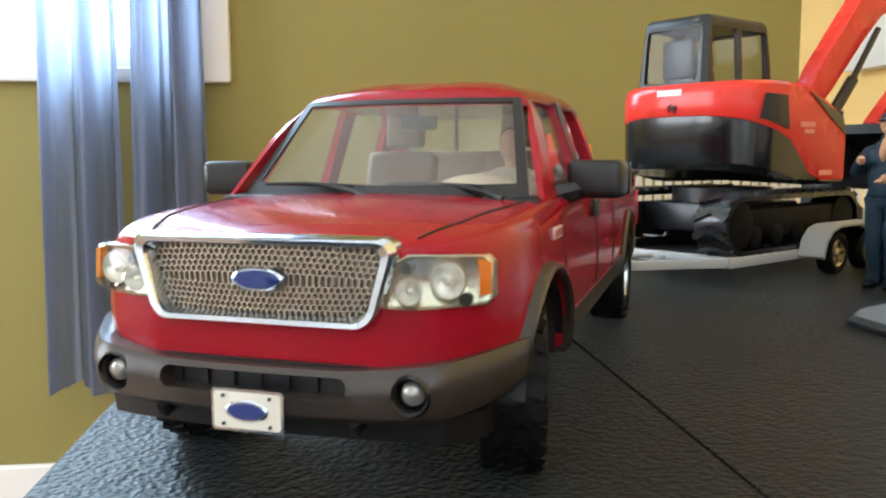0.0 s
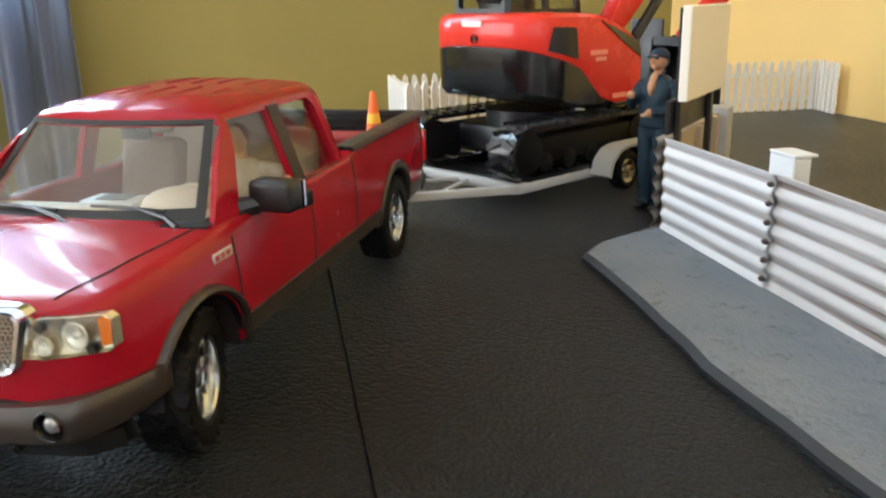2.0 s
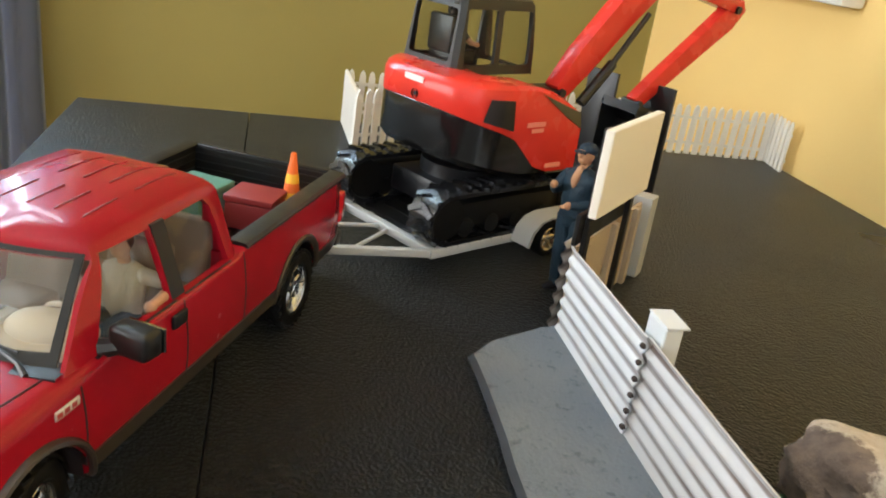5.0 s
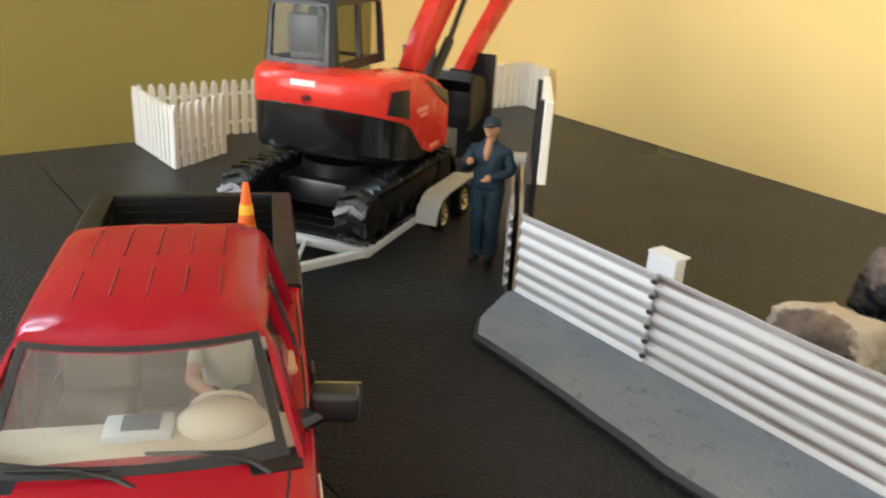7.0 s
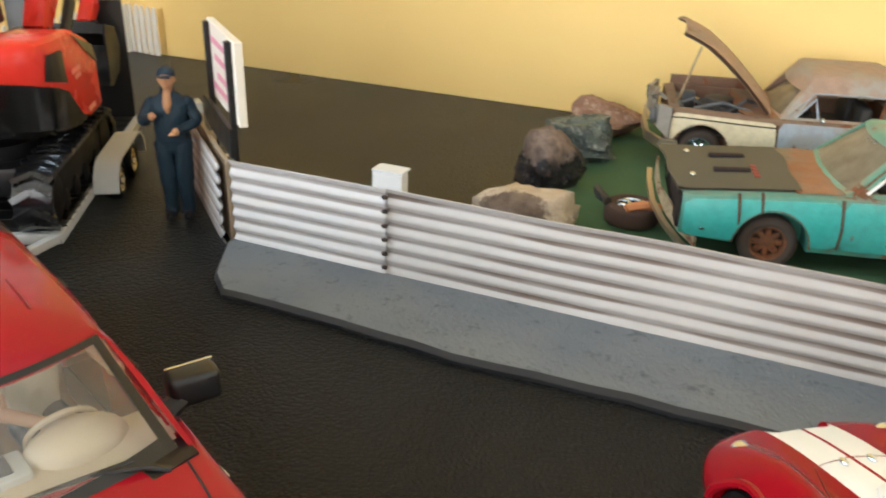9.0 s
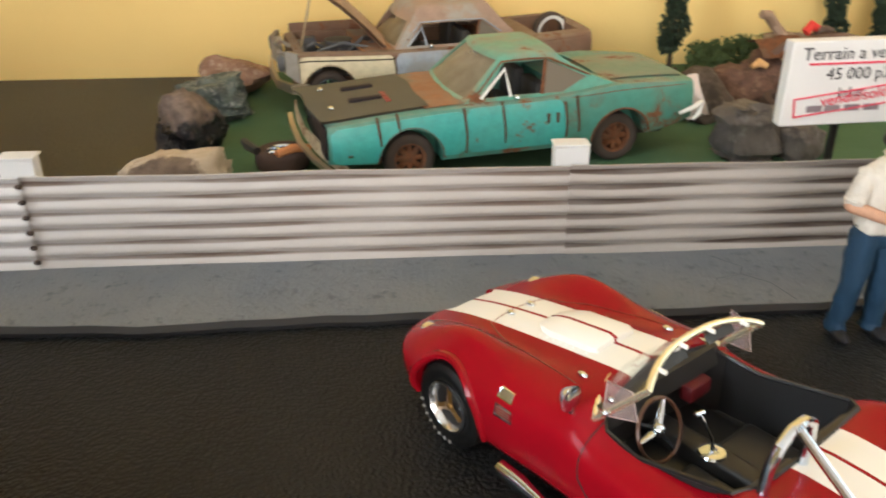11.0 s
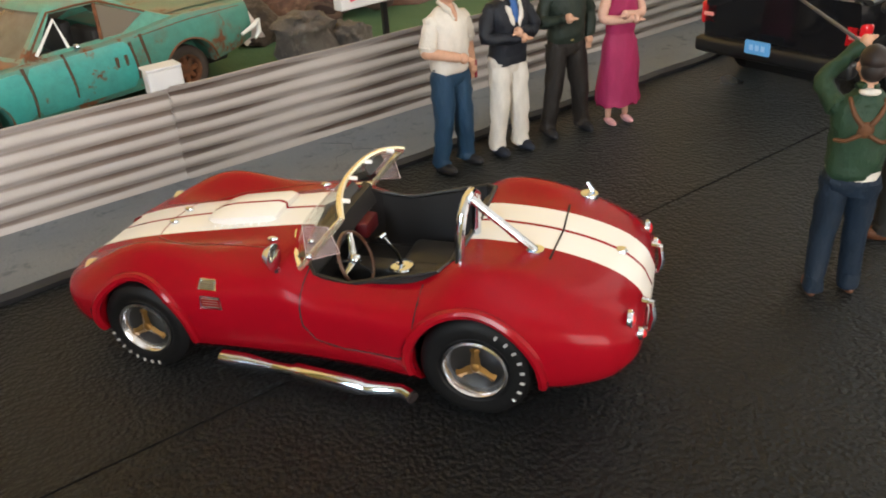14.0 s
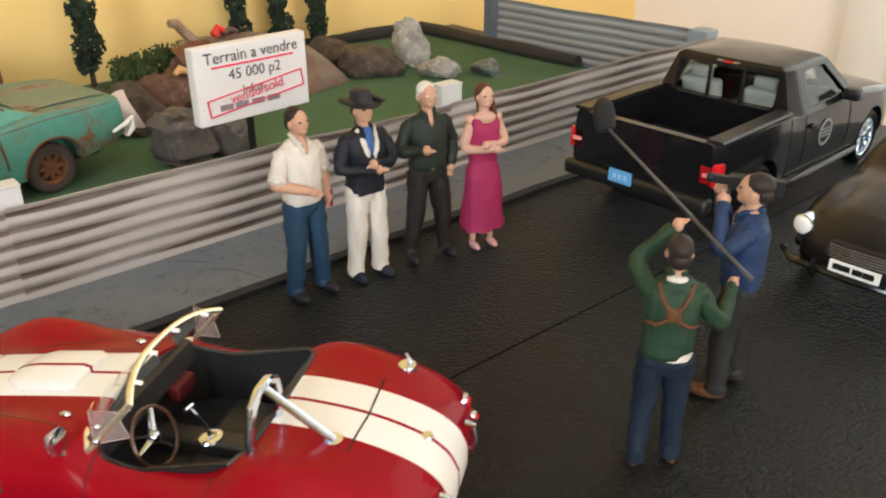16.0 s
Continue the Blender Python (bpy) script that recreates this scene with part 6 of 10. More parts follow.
# tyre with a white ring stowed upright in the open boot
wt = thing("spare_wheel", pose(0.3456, 0.0566, GREEN_Z, 0, 0, ga - 0.8) @ pose(-2.10 * S18, 0.02 * S18, 0.83 * S18, 0, 0, 4), "old tyre with a white ring standing in the open boot", "wheel")
part("tyre", tyre_mesh(0.31, 0.17, 0.20), DUSTY_TYRE, wt, sc=S18)
bm = B()
lathe(bm, [(0.205, 0.080), (0.262, 0.094), (0.262, 0.088), (0.205, 0.074), (0.205, 0.080)], seg=36)
part("white_ring", bm, WHITISH, wt, sc=S18)


# ---------------------------------------------------------------- black pickup
def black_pickup(m):
    car = thing("pickup_truck", m, "glossy black regular cab pickup model with chrome wheels", "truck model")
    paint = car_paint("black_truck_paint", (0.008, 0.008, 0.009), 0.06, 0.12)

    def p(name, bm, mat, parent=car, label="", angle=35):
        return part(name, bm, mat, parent, label, S18, angle)
    hw = key((-2.5, 0.90), (-2.35, 0.955), (-1.5, 0.985), (-0.7, 0.96), (1.4, 0.97), (2.1, 0.93), (2.4, 0.80), (2.55, 0.55))
    top = key((-2.5, 1.22), (-0.9, 1.22), (-0.8, 1.16), (0.7, 1.14), (1.6, 1.06), (2.2, 0.96), (2.45, 0.86), (2.55, 0.74))
    bot = key((-2.5, 0.50), (-1.8, 0.40), (2.2, 0.34), (2.55, 0.40))
    body = B()
    mirrored_loft(body, spread(-2.5, 2.3, 44) + spread(2.34, 2.55, 8), pickup_paint_profile(hw, top, bot, key((-2.5, 0), (0.6, 0), (1.2, 0.05), (2.55, 0.04)), key((-2.5, 0.04), (0.5, 0.06), (1.2, 0.12), (2.55, 0.10))))
    tree = bvh_of(body)
    cuts = [box_bm(-2.40, -0.98, -0.78, 0.78, 0.70, 2.0), box_bm(-0.80, 0.80, -0.86, 0.86, 0.60, 2.0)]
    for x in (1.55, -1.48):
        for y0, y1 in ((0.5, 1.3), (-1.3, -0.5)):
            cuts.append(cyl_y(x, 0.38, 0.43, y0, y1))
    p("body", carve(body, cuts), paint, angle=28)
    for s in (1, -1):
        for pts in ([(-0.88, s * 3, 1.20), (-0.88, s * 3, 0.45)], [(-0.50, s * 3, 1.12), (-0.50, s * 3, 0.50)], [(0.72, s * 3, 1.10), (0.72, s * 3, 0.50)]):
            p("panel_gap", seams(tree, [(pts, (0, -s, 0))], 0.008), GAP)

    def solid(ins):
        bm = B()
        rings = []
        for t in spread(0, 1, 6):
            z = 1.13 + 0.50 * t - (ins if t == 1 else 0) - (0.1 if ins and t == 0 else 0)
            w = 0.92 - 0.19 * t - ins
            xf, xr = 0.86 - 0.62 * t - ins, -0.86 + 0.10 * t + ins
            rings.append([(xf + 0.10 * (1 - k * k), w * k, z) for k in spread(-1, 1, 7)] + [(xf + (xr - xf) * k, w, z) for k in spread(0.12, 0.92, 6)] +
                         [(xr - 0.03 * (1 - k * k), w * 0.95 * k, z) for k in spread(1, -1, 7)] + [(xf + (xr - xf) * k, -w, z) for k in spread(0.92, 0.12, 6)])
        if not ins:
            cx = -0.25
            rings.append([(cx + (x - cx) * 0.93, y * 0.90, 1.672) for x, y, z in rings[-1]])
            rings.append([(cx + (x - cx) * 0.55, y * 0.5, 1.70) for x, y, z in rings[-1]])
        loft(bm, rings)
        return bm
    cuts = [solid(0.05)]
    c = B()
    prism(c, [(0.82, 1.18), (1.5, 1.18), (1.5, 1.60), (0.28, 1.60)], -0.74, 0.74)
    cuts.append(c)
    for s in (1, -1):
        c = B()
        prism(c, [(0.62, 1.18), (-0.42, 1.18), (-0.36, 1.585), (0.14, 1.585)], s * 0.5, s * 1.2)
        cuts.append(c)
    cuts.append(box_bm(-1.2, -0.70, -0.66, 0.66, 1.21, 1.57, bevel=0.04))
    cab = p("cab", carve(solid(0), cuts), paint, angle=28)
    bm = B()
    box(bm, -0.80, -0.775, -0.66, 0.66, 1.21, 1.57)
    g = p("rear_window", bm, GLASS)
    g.visible_shadow = False
    for y in (-0.22, 0.22):
        bm = B()
        box(bm, -0.81, -0.775, y - 0.015, y + 0.015, 1.20, 1.58)
        p("window_bar", bm, BLACKPL)
    for s in (1, -1):
        bm = B()
        loft(bm, [[(a, s * w, z) for a in ab] for w, z, ab in ((0.875, 1.16, (0.66, -0.44)), (0.71, 1.60, (0.14, -0.38)))], closed=False)
        g = p("side_window", bm, GLASS)
        g.visible_shadow = False
        bm = B()
        box(bm, 0.42, 0.58, s * 0.93, s * 1.12, 1.12, 1.27, 0.03)
        p("door_mirror", bm, BLACKPL)
        bm = B()
        box(bm, -0.42, -0.26, s * 0.962, s * 0.99, 0.93, 0.98, 0.01)
        p("door_handle", bm, BLACKPL)
        # round door emblem
        h = on_skin(tree, [(0.05, s * 3, 0.80)], (0, -s, 0), 0.003)[0]
        bm = B()
        lathe(bm, [(0.17, -0.004), (0.17, 0.004), (0.135, 0.004), (0.135, -0.004), (0.17, -0.004)], h, "Y", 28)
        em = p("door_emblem", bm, plain("emblem_grey", (0.33, 0.33, 0.33), 0.5))
        bm = B()
        for i, (a, b) in enumerate(((0.10, 0.045), (0.11, 0.0), (0.10, -0.045))):
            box(bm, h.x - a, h.x + a, h.y - 0.004, h.y + 0.004, 0.80 + b - 0.013, 0.80 + b + 0.013)
        p("emblem_mark", bm, plain("emblem_grey_mark", (0.30, 0.30, 0.30), 0.5), em)
        # tail lamp
        bm = B()
        box(bm, -2.50, -2.33, s * 0.73, s * 0.965, 0.75, 1.01, 0.035)
        tl = p("tail_lamp", bm, REDLENS)
        bm = B()
        box(bm, -2.506, -2.49, s * 0.79, s * 0.92, 0.85, 0.90, 0.01)
        p("reverse_lens", bm, plain("pale_red_lens", (0.75, 0.25, 0.22), 0.15, coat=0.5), tl)
        bm = B()
        loft(bm, [[(x, s * y, z) for y, z in ((0.76, 1.20), (0.76, 1.245), (0.93, 1.245), (0.955, 1.225), (0.955, 1.20))] for x in (-2.44, -0.92)])
        p("bed_rail_cap", bm, BLACKPL)
        bm = B()
        tube(bm, [(-1.0, s * 0.97, 0.36), (1.1, s * 0.97, 0.34)], 0.04, 8)
        p("side_step", bm, BLACKGL)
    bm = B()
    box(bm, -0.795, -0.76, -0.06, 0.06, 1.615, 1.640, 0.008)
    p("third_brake_lamp", bm, REDLENS, cab)
    for s in (1, -1):
        bm = B()
        box(bm, -0.795, -0.76, s * 0.062, s * 0.15, 1.615, 1.640, 0.008)
        p("cargo_lamp", bm, CHROME, cab)
    bm = B()
    box(bm, -2.63, -2.44, -0.94, 0.94, 0.46, 0.64, 0.05, 3)
    rbp = p("rear_bumper", bm, BLACKPL)
    bm = B()
    prism(bm, rounded(0.30, 0.15, 0.012, 3, 0.12, 0.63), -2.645, -2.63, "X")
    p("licence_plate", bm, plain("plate_blue", (0.10, 0.33, 0.62), 0.4, vary=0.1), rbp, "blue rear plate")
    bm = B()
    for yy in (0.05, 0.12, 0.19):
        box(bm, -2.649, -2.644, yy - 0.022, yy + 0.022, 0.60, 0.66)
    p("plate_mark", bm, plain("plate_mark", (0.28, 0.48, 0.70), 0.5), rbp)
    bm = B()
    box(bm, -2.395, -0.985, -0.775, 0.775, 0.70, 0.73)
    for y in spread(-0.68, 0.68, 13):
        box(bm, -2.39, -0.99, y - 0.02, y + 0.02, 0.73, 0.742)
    p("bed_liner", bm, BLACKPL)
    bm = B()
    box(bm, -0.79, 0.79, -0.85, 0.85, 0.61, 0.65)
    box(bm, 0.55, 0.80, -0.84, 0.84, 0.8, 1.14, 0.04)
    p("cab_interior", bm, BLACKPL)
    grey = plain("grey_seat", (0.42, 0.41, 0.39), 0.6)
    for y in (-0.42, 0.42):
        bm = B()
        box(bm, -0.45, 0.05, y - 0.26, y + 0.26, 0.65, 0.88, 0.05, 3)
        box(bm, -0.08, 0.08, y - 0.26, y + 0.26, 0.0, 0.55, 0.06, 3, pose(-0.50, 0, 0.80, 0, -10, 0))
        st = p("seat", bm, grey)
        bm = B()
        box(bm, -0.66, -0.56, y - 0.14, y + 0.14, 1.33, 1.50, 0.04, 3)
        p("headrest", bm, grey, st)
    bm = B()
    box(bm, -2.3, 2.3, -0.45, 0.45, 0.26, 0.55, 0.04)
    p("underbody", bm, BLACKPL)
    wheel_set(car, [(1.55, 0.80, 0.375, 0), (1.55, -0.80, 0.375, 0), (-1.48, 0.80, 0.375, 0), (-1.48, -0.80, 0.375, 0)],
              tyre_mesh(0.375, 0.28, 0.265), rim_mesh(0.27, 0.28, 14, 0.045, 0.03, 0.09), 0.2)
    return car


black_pickup(pose(-0.1360, -0.4686, 0, 0, 0, -87.0))


# ---------------------------------------------------------------- black vintage saloon, seen at its nose
def vintage_saloon(m):
    car = thing("vintage_car", m, "dark vintage saloon model with round chrome headlamps", "car model")
    paint = car_paint("dark_brown_black_paint", (0.011, 0.010, 0.009), 0.35, 0.24)

    def p(name, bm, mat, parent=car, label="", angle=40):
        return part(name, bm, mat, parent, label, S18, angle)
    hw = key((-2.05, 0.30), (-1.9, 0.52), (-1.4, 0.74), (0, 0.76), (1.2, 0.78), (1.7, 0.74), (1.95, 0.62), (2.06, 0.42), (2.10, 0.15))
    top = key((-2.05, 0.60), (-1.8, 0.92), (-1.4, 1.10), (-0.9, 1.36), (-0.2, 1.46), (0.3, 1.40), (0.75, 1.05), (1.2, 1.0), (1.7, 0.92), (1.95, 0.80), (2.10, 0.55))
    bot = key((-2.05, 0.45), (-1.6, 0.28), (1.6, 0.28), (2.10, 0.40))

    def prof(x):
        w, t, b = hw(x), top(x), bot(x)
        zm = b + min(t - b, 0.6) * 0.5
        low = [(w * math.sin(a) ** 0.4, zm - (zm - b) * math.cos(a)) for a in spread(0, math.pi / 2, 6)]
        up = []
        for a in spread(0, math.pi / 2, 16)[1:]:
            y, z = w * math.cos(a) ** 0.75, zm + (t - zm) * math.sin(a) ** 0.85
            z += 0.05 * math.exp(-((x - 1.35) / 0.45) ** 2 - ((y - 0.6) / 0.14) ** 2) - 0.04 * math.exp(-((x - 1.5) / 0.4) ** 2 - ((y - 0.42) / 0.08) ** 2)
            up.append((y, z))
        up[-1] = (0.0, up[-1][1])
        return low + up
    body = B()
    mirrored_loft(body, spread(-2.05, 2.10, 60), prof)
    tree = bvh_of(body)
    cuts = []
    for x in (1.30, -1.25):
        for y0, y1 in ((0.45, 1.3), (-1.3, -0.45)):
            cuts.append(cyl_y(x, 0.31, 0.36, y0, y1))
    p("body", carve(body, cuts), paint)
    for s in (1, -1):
        h = on_skin(tree, [(4, s * 0.60, 0.70)], (-1, 0, 0))[0]
        bm = B()
        lathe(bm, [(0.10, -0.10), (0.108, 0.0), (0.105, 0.035), (0.092, 0.045)], h + Vector((0.02, 0, 0)), "X", 28, cap=False)
        lamp = p("headlamp", bm, CHROME)
        bm = B()
        ball(bm, h + Vector((0.05, 0, 0)), (0.03, 0.094, 0.094), 20, 10)
        p("lens", bm, plain("frosted_lens", (0.82, 0.82, 0.78), 0.12, coat=0.5), lamp)
        bm = B()
        ball(bm, h + Vector((0.0, s * 0.02, -0.18)), (0.045, 0.05, 0.06))
        p("fog_lamp", bm, BLACKGL)
        bm = B()
        tube(bm, [(2.12, s * 0.36, 0.30), (2.18, s * 0.36, 0.38), (2.17, s * 0.36, 0.50)], 0.028, 8)
        p("overrider", bm, BLACKGL)
    bm = B()
    q = []
    prism(bm, rounded(0.62, 0.17, 0.08, 6, 0, 0.60), 2.0, 2.085, "X")
    gr = p("grille", bm, GAP)
    for i, z in enumerate(spread(0.545, 0.655, 5)):
        bm = B()
        tube(bm, [(2.09, -0.27, z), (2.105, 0, z), (2.09, 0.27, z)], 0.007, 6)
        p("grille_bar", bm, plain("grille_bar_grey", (0.25, 0.24, 0.22), 0.3, 0.8), gr)
    bm = B()
    prism(bm, rounded(0.46, 0.115, 0.01, 3, 0.0, 0.475), 2.125, 2.14, "X")
    pl = p("licence_plate", bm, plain("plate_white", (0.78, 0.78, 0.74), 0.45, vary=0.04), label="white front plate with dark marks")
    bm = B()
    for y, w in ((-0.14, 0.055), (-0.06, 0.025), (0.03, 0.045), (0.13, 0.05)):
        box(bm, 2.138, 2.143, y - w, y + w, 0.445, 0.505)
    p("plate_mark", bm, BLACKPL, pl)
    bm = B()
    tube(bm, [(1.85, 0.80, 0.36), (2.08, 0.60, 0.37), (2.15, 0, 0.38), (2.08, -0.60, 0.37), (1.85, -0.80, 0.36)], 0.035, 8)
    p("front_bumper", bm, BLACKGL)
    wheel_set(car, [(1.30, 0.66, 0.31, 0), (1.30, -0.66, 0.31, 0), (-1.25, 0.66, 0.31, 0), (-1.25, -0.66, 0.31, 0)], tyre_mesh(0.31, 0.17, 0.20), rim_mesh(0.205, 0.16, 10, 0.06, 0.03), 0.18)
    return car


vintage_saloon(pose(-0.2781, -0.4443, 0, 0, 0, 93.0))


# ---------------------------------------------------------------- trailer and excavator
EXO, EXA, SEX = (-0.0085, 0.5605), 31.5, S18 * 0.96


def trailer(m):
    tr = thing("equipment_trailer", m, "pale grey two-axle equipment trailer with black upright ramps", "trailer model")
    grey = plain("trailer_grey", (0.42, 0.42, 0.40), 0.5, vary=0.08)

    def p(name, bm, mat, parent=tr, label=""):
        return part(name, bm, mat, parent, label, SEX)
    bm = B()
    box(bm, -1.62, 3.00, -0.84, 0.84, 0.24, 0.30)
    deck = p("deck", bm, BLACKPL, label="black plank deck")
    for x in spread(-1.45, 2.87, 16):
        bm = B()
        box(bm, x - 0.12, x + 0.12, -0.83, 0.83, 0.30, 0.309, 0.003, 1)
        p("plank", bm, BLACKPL, deck)
    for s in (1, -1):
        bm = B()
        box(bm, -1.82, 3.02, s * 0.86, s * 0.98, 0.21, 0.33, 0.012)
        p("side_rail", bm, grey)
        bm = B()
        box(bm, -0.07, 2.10, -0.05, 0.05, 0.22, 0.32, 0.012, 2, pose(-3.62, 0.10, 0, 0, 0, math.degrees(math.atan2(s * 0.92 - 0.10, 1.85))))
        p("drawbar", bm, grey)
        bm = B()
        box(bm, 0, 0.75, -0.03, 0.03, 0.24, 0.29, 0.008, 2, pose(-1.78, s * 0.30, 0, 0, 0, s * 52))
        p("brace", bm, grey)
        bm = B()
        tube(bm, [(-2.62, s * 0.46 + 0.05, 0.27), (-1.76, s * 0.06, 0.27)], 0.028, 6)
        p("brace", bm, grey)
        # fender over both wheels
        bm = B()
        arc = [(-0.40, 0.26), (-0.33, 0.46), (-0.19, 0.58), (0.0, 0.625), (1.06, 0.625), (1.25, 0.58), (1.39, 0.46), (1.46, 0.26)]
        loft(bm, [[(x, s * y, z) for x, z in arc] + [(0.53 + (x - 0.53) * 0.95, s * y, z - 0.03) for x, z in arc[::-1]] for y in (0.985, 1.30)])
        p("fender", bm, grey)
        bm = B()
        box(bm, 3.02, 3.07, s * 0.24, s * 0.86, 0.28, 2.15, 0.01)
        rp = p("ramp", bm, BLACKPL, label="black upright ramp")
        for z in spread(0.5, 2.0, 6):
            bm = B()
            box(bm, 3.07, 3.10, s * 0.27, s * 0.83, z - 0.02, z + 0.02)
            p("ramp_rung", bm, BLACKPL, rp)
    bm = B()
    box(bm, -1.82, -1.70, -0.86, 0.86, 0.21, 0.33, 0.012)
    p("front_beam", bm, grey)
    bm = B()
    box(bm, -3.78, -3.55, 0.03, 0.17, 0.24, 0.40, 0.03)
    p("coupler", bm, grey)
    wheel_set(tr, [(x, s * 1.14, 0.265, 0) for x in (0.13, 0.93) for s in (1, -1)], tyre_mesh(0.265, 0.20, 0.165), rim_mesh(0.17, 0.19, 5, 0.08, 0.03), 0.13, SEX,
              rim_mat=plain("gilt_rim", (0.62, 0.54, 0.38), 0.25, 0.9))
    return tr


trailer(pose(*EXO, 0, 0, 0, EXA))

EXC_YAW, EXC_AT = 31.5, (-0.0285, 0.5545)


CABGLASS = glass("cab_glass", (0.86, 0.88, 0.85), 0.30)


def excavator(m):
    ex = thing("excavator", m, "orange-red excavator model with black cab and tracks on trailer", "excavator model")
    org = car_paint("excavator_orange", (0.66, 0.036, 0.022), 0.08, 0.22)
    track = plain("track_black", (0.007, 0.007, 0.008), 0.26, coat=0.3, vary=0.2)
    ROLLER = plain("dull_track_black", (0.004, 0.004, 0.004), 0.6, vary=0.2, spec=0.15)
    Z0 = 0.298

    def p(name, bm, mat, parent=ex, label="", angle=35):
        return part(name, bm, mat, parent, label, S18, angle)
    # undercarriage, in line with the trailer
    tilt = Matrix.Rotation(radians(EXA - EXC_YAW), 4, "Z")
    for s in (1, -1):
        bm = B()
        ring = []
        r, xa, xb = 0.33, -1.12, 1.15
        for i in range(13):
            a = radians(90 + 180 * i / 12)
            ring.append((xa + r * math.cos(a), Z0 + 0.345 + r * math.sin(a)))
        for i in range(13):
            a = radians(-90 + 180 * i / 12)
            ring.append((xb + r * math.cos(a), Z0 + 0.345 + r * math.sin(a)))
        inner = [(x * 0.97 - 0.0, Z0 + 0.345 + (z - Z0 - 0.345) * 0.82) for x, z in ring]
        loft(bm, [[(x, s * 0.62, z) for x, z in inner], [(x, s * 0.62, z) for x, z in ring], [(x, s * 1.02, z) for x, z in ring], [(x, s * 1.02, z) for x, z in inner], [(x, s * 0.62, z) for x, z in inner]], cap=False)
        bmesh.ops.transform(bm, matrix=tilt, verts=bm.verts)
        belt = p("track_belt", bm, track, label="glossy black rubber track")
        # lugs in chevrons
        lug = B()
        per = 2 * (xb - xa) + 2 * math.pi * r
        nl = 34
        for i in range(nl):
            d = per * i / nl
            if d < xb - xa:
                pos, ang = (xa + d, Z0 + 0.345 + r), 0
            elif d < xb - xa + math.pi * r:
                a = (d - (xb - xa)) / r
                pos, ang = (xb + r * math.sin(a), Z0 + 0.345 + r * math.cos(a)), a
            elif d < 2 * (xb - xa) + math.pi * r:
                pos, ang = (xb - (d - (xb - xa) - math.pi * r), Z0 + 0.345 - r), math.pi
            else:
                a = math.pi + (d - 2 * (xb - xa) - math.pi * r) / r
                pos, ang = (xa + r * math.sin(a), Z0 + 0.345 + r * math.cos(a)), a
            for k in (1, -1):
                mm = tilt @ Matrix.Translation((pos[0], s * 0.82 + k * 0.10, pos[1])) @ Matrix.Rotation(ang, 4, "Y") @ Matrix.Rotation(k * 0.5, 4, "Z")
                box(lug, -0.035, 0.035, -0.115, 0.115, -0.01, 0.035, m=mm)
        lo = p("track_lug", lug, track, belt)
        lo["kind"] = "stuff"
        for x, rr in ((xa, 0.26), (xb, 0.26), (-0.8, 0.12), (-0.35, 0.12), (0.1, 0.12), (0.6, 0.12)):
            b2 = B()
            lathe(b2, [(0.001, s * 0.64), (rr, s * 0.64), (rr, s * 0.97), (rr * 0.6, s * 0.99), (0.001, s * 0.99)], (x, 0, Z0 + 0.345 - (0.14 if rr < 0.2 else 0)), "Y", 22)
            bmesh.ops.transform(b2, matrix=tilt, verts=b2.verts)
            p("track_roller", b2, ROLLER)
        b2 = B()
        box(b2, xa + 0.12, xb - 0.12, s * 0.66, s * 0.955, Z0 + 0.20, Z0 + 0.52, 0.04)
        bmesh.ops.transform(b2, matrix=tilt, verts=b2.verts)
        p("track_frame", b2, ROLLER)
    bm = B()
    box(bm, -0.75, 0.75, -0.62, 0.62, Z0 + 0.2, Z0 + 0.55, 0.05)
    lathe(bm, [(0.001, Z0 + 0.5), (0.6, Z0 + 0.5), (0.6, Z0 + 0.72), (0.001, Z0 + 0.72)], (0, 0, 0), "Z", 28)
    p("undercarriage", bm, plain("carriage_black", (0.006, 0.006, 0.007), 0.35))
    bm = B()
    box(bm, 1.55, 1.66, -1.0, 1.0, Z0 + 0.05, Z0 + 0.45, 0.03)
    box(bm, 1.1, 1.56, -0.4, -0.3, Z0 + 0.2, Z0 + 0.32)
    box(bm, 1.1, 1.56, 0.3, 0.4, Z0 + 0.2, Z0 + 0.32)
    bmesh.ops.transform(bm, matrix=tilt, verts=bm.verts)
    p("dozer_blade", bm, BLACKPL)

    def patch(b, tree, top, bottom, n=12, lift=0.018):
        """A thin panel laid onto the near side between two sloping edges."""
        rows = []
        for t in spread(0, 1, n):
            row = []
            for u in spread(0, 1, n):
                a = [top[0][k] + (top[1][k] - top[0][k]) * u for k in (0, 1)]
                c = [bottom[0][k] + (bottom[1][k] - bottom[0][k]) * u for k in (0, 1)]
                h = on_skin(tree, [(a[0] + (c[0] - a[0]) * t, -4, a[1] + (c[1] - a[1]) * t)], (0, 1, 0), lift)
                row.append(h[0])
            rows.append(row)
        loft(b, rows + [[v + Vector((0, 0.10, 0)) for v in r] for r in rows[::-1]] + rows[:1], closed=False)

    # upper body: rounded tail, straight sides
    def plan(k, grow=0.0):
        w, rear, front = 1.02 * k + grow, -1.03 - grow, 1.24
        pts = [(-0.25 - (-rear - 0.25) * abs(math.cos(radians(90 + 180 * i / 16))) ** 0.7, w * math.copysign(abs(math.sin(radians(90 + 180 * i / 16))) ** 0.6, math.sin(radians(90 + 180 * i / 16)))) for i in range(17)]
        pts += [(x, -w) for x in spread(-0.1, front - 0.25, 5)] + [(front, -w + 0.25)]
        pts += [(front, w - 0.25)] + [(x, w) for x in spread(front - 0.25, -0.1, 5)]
        return pts
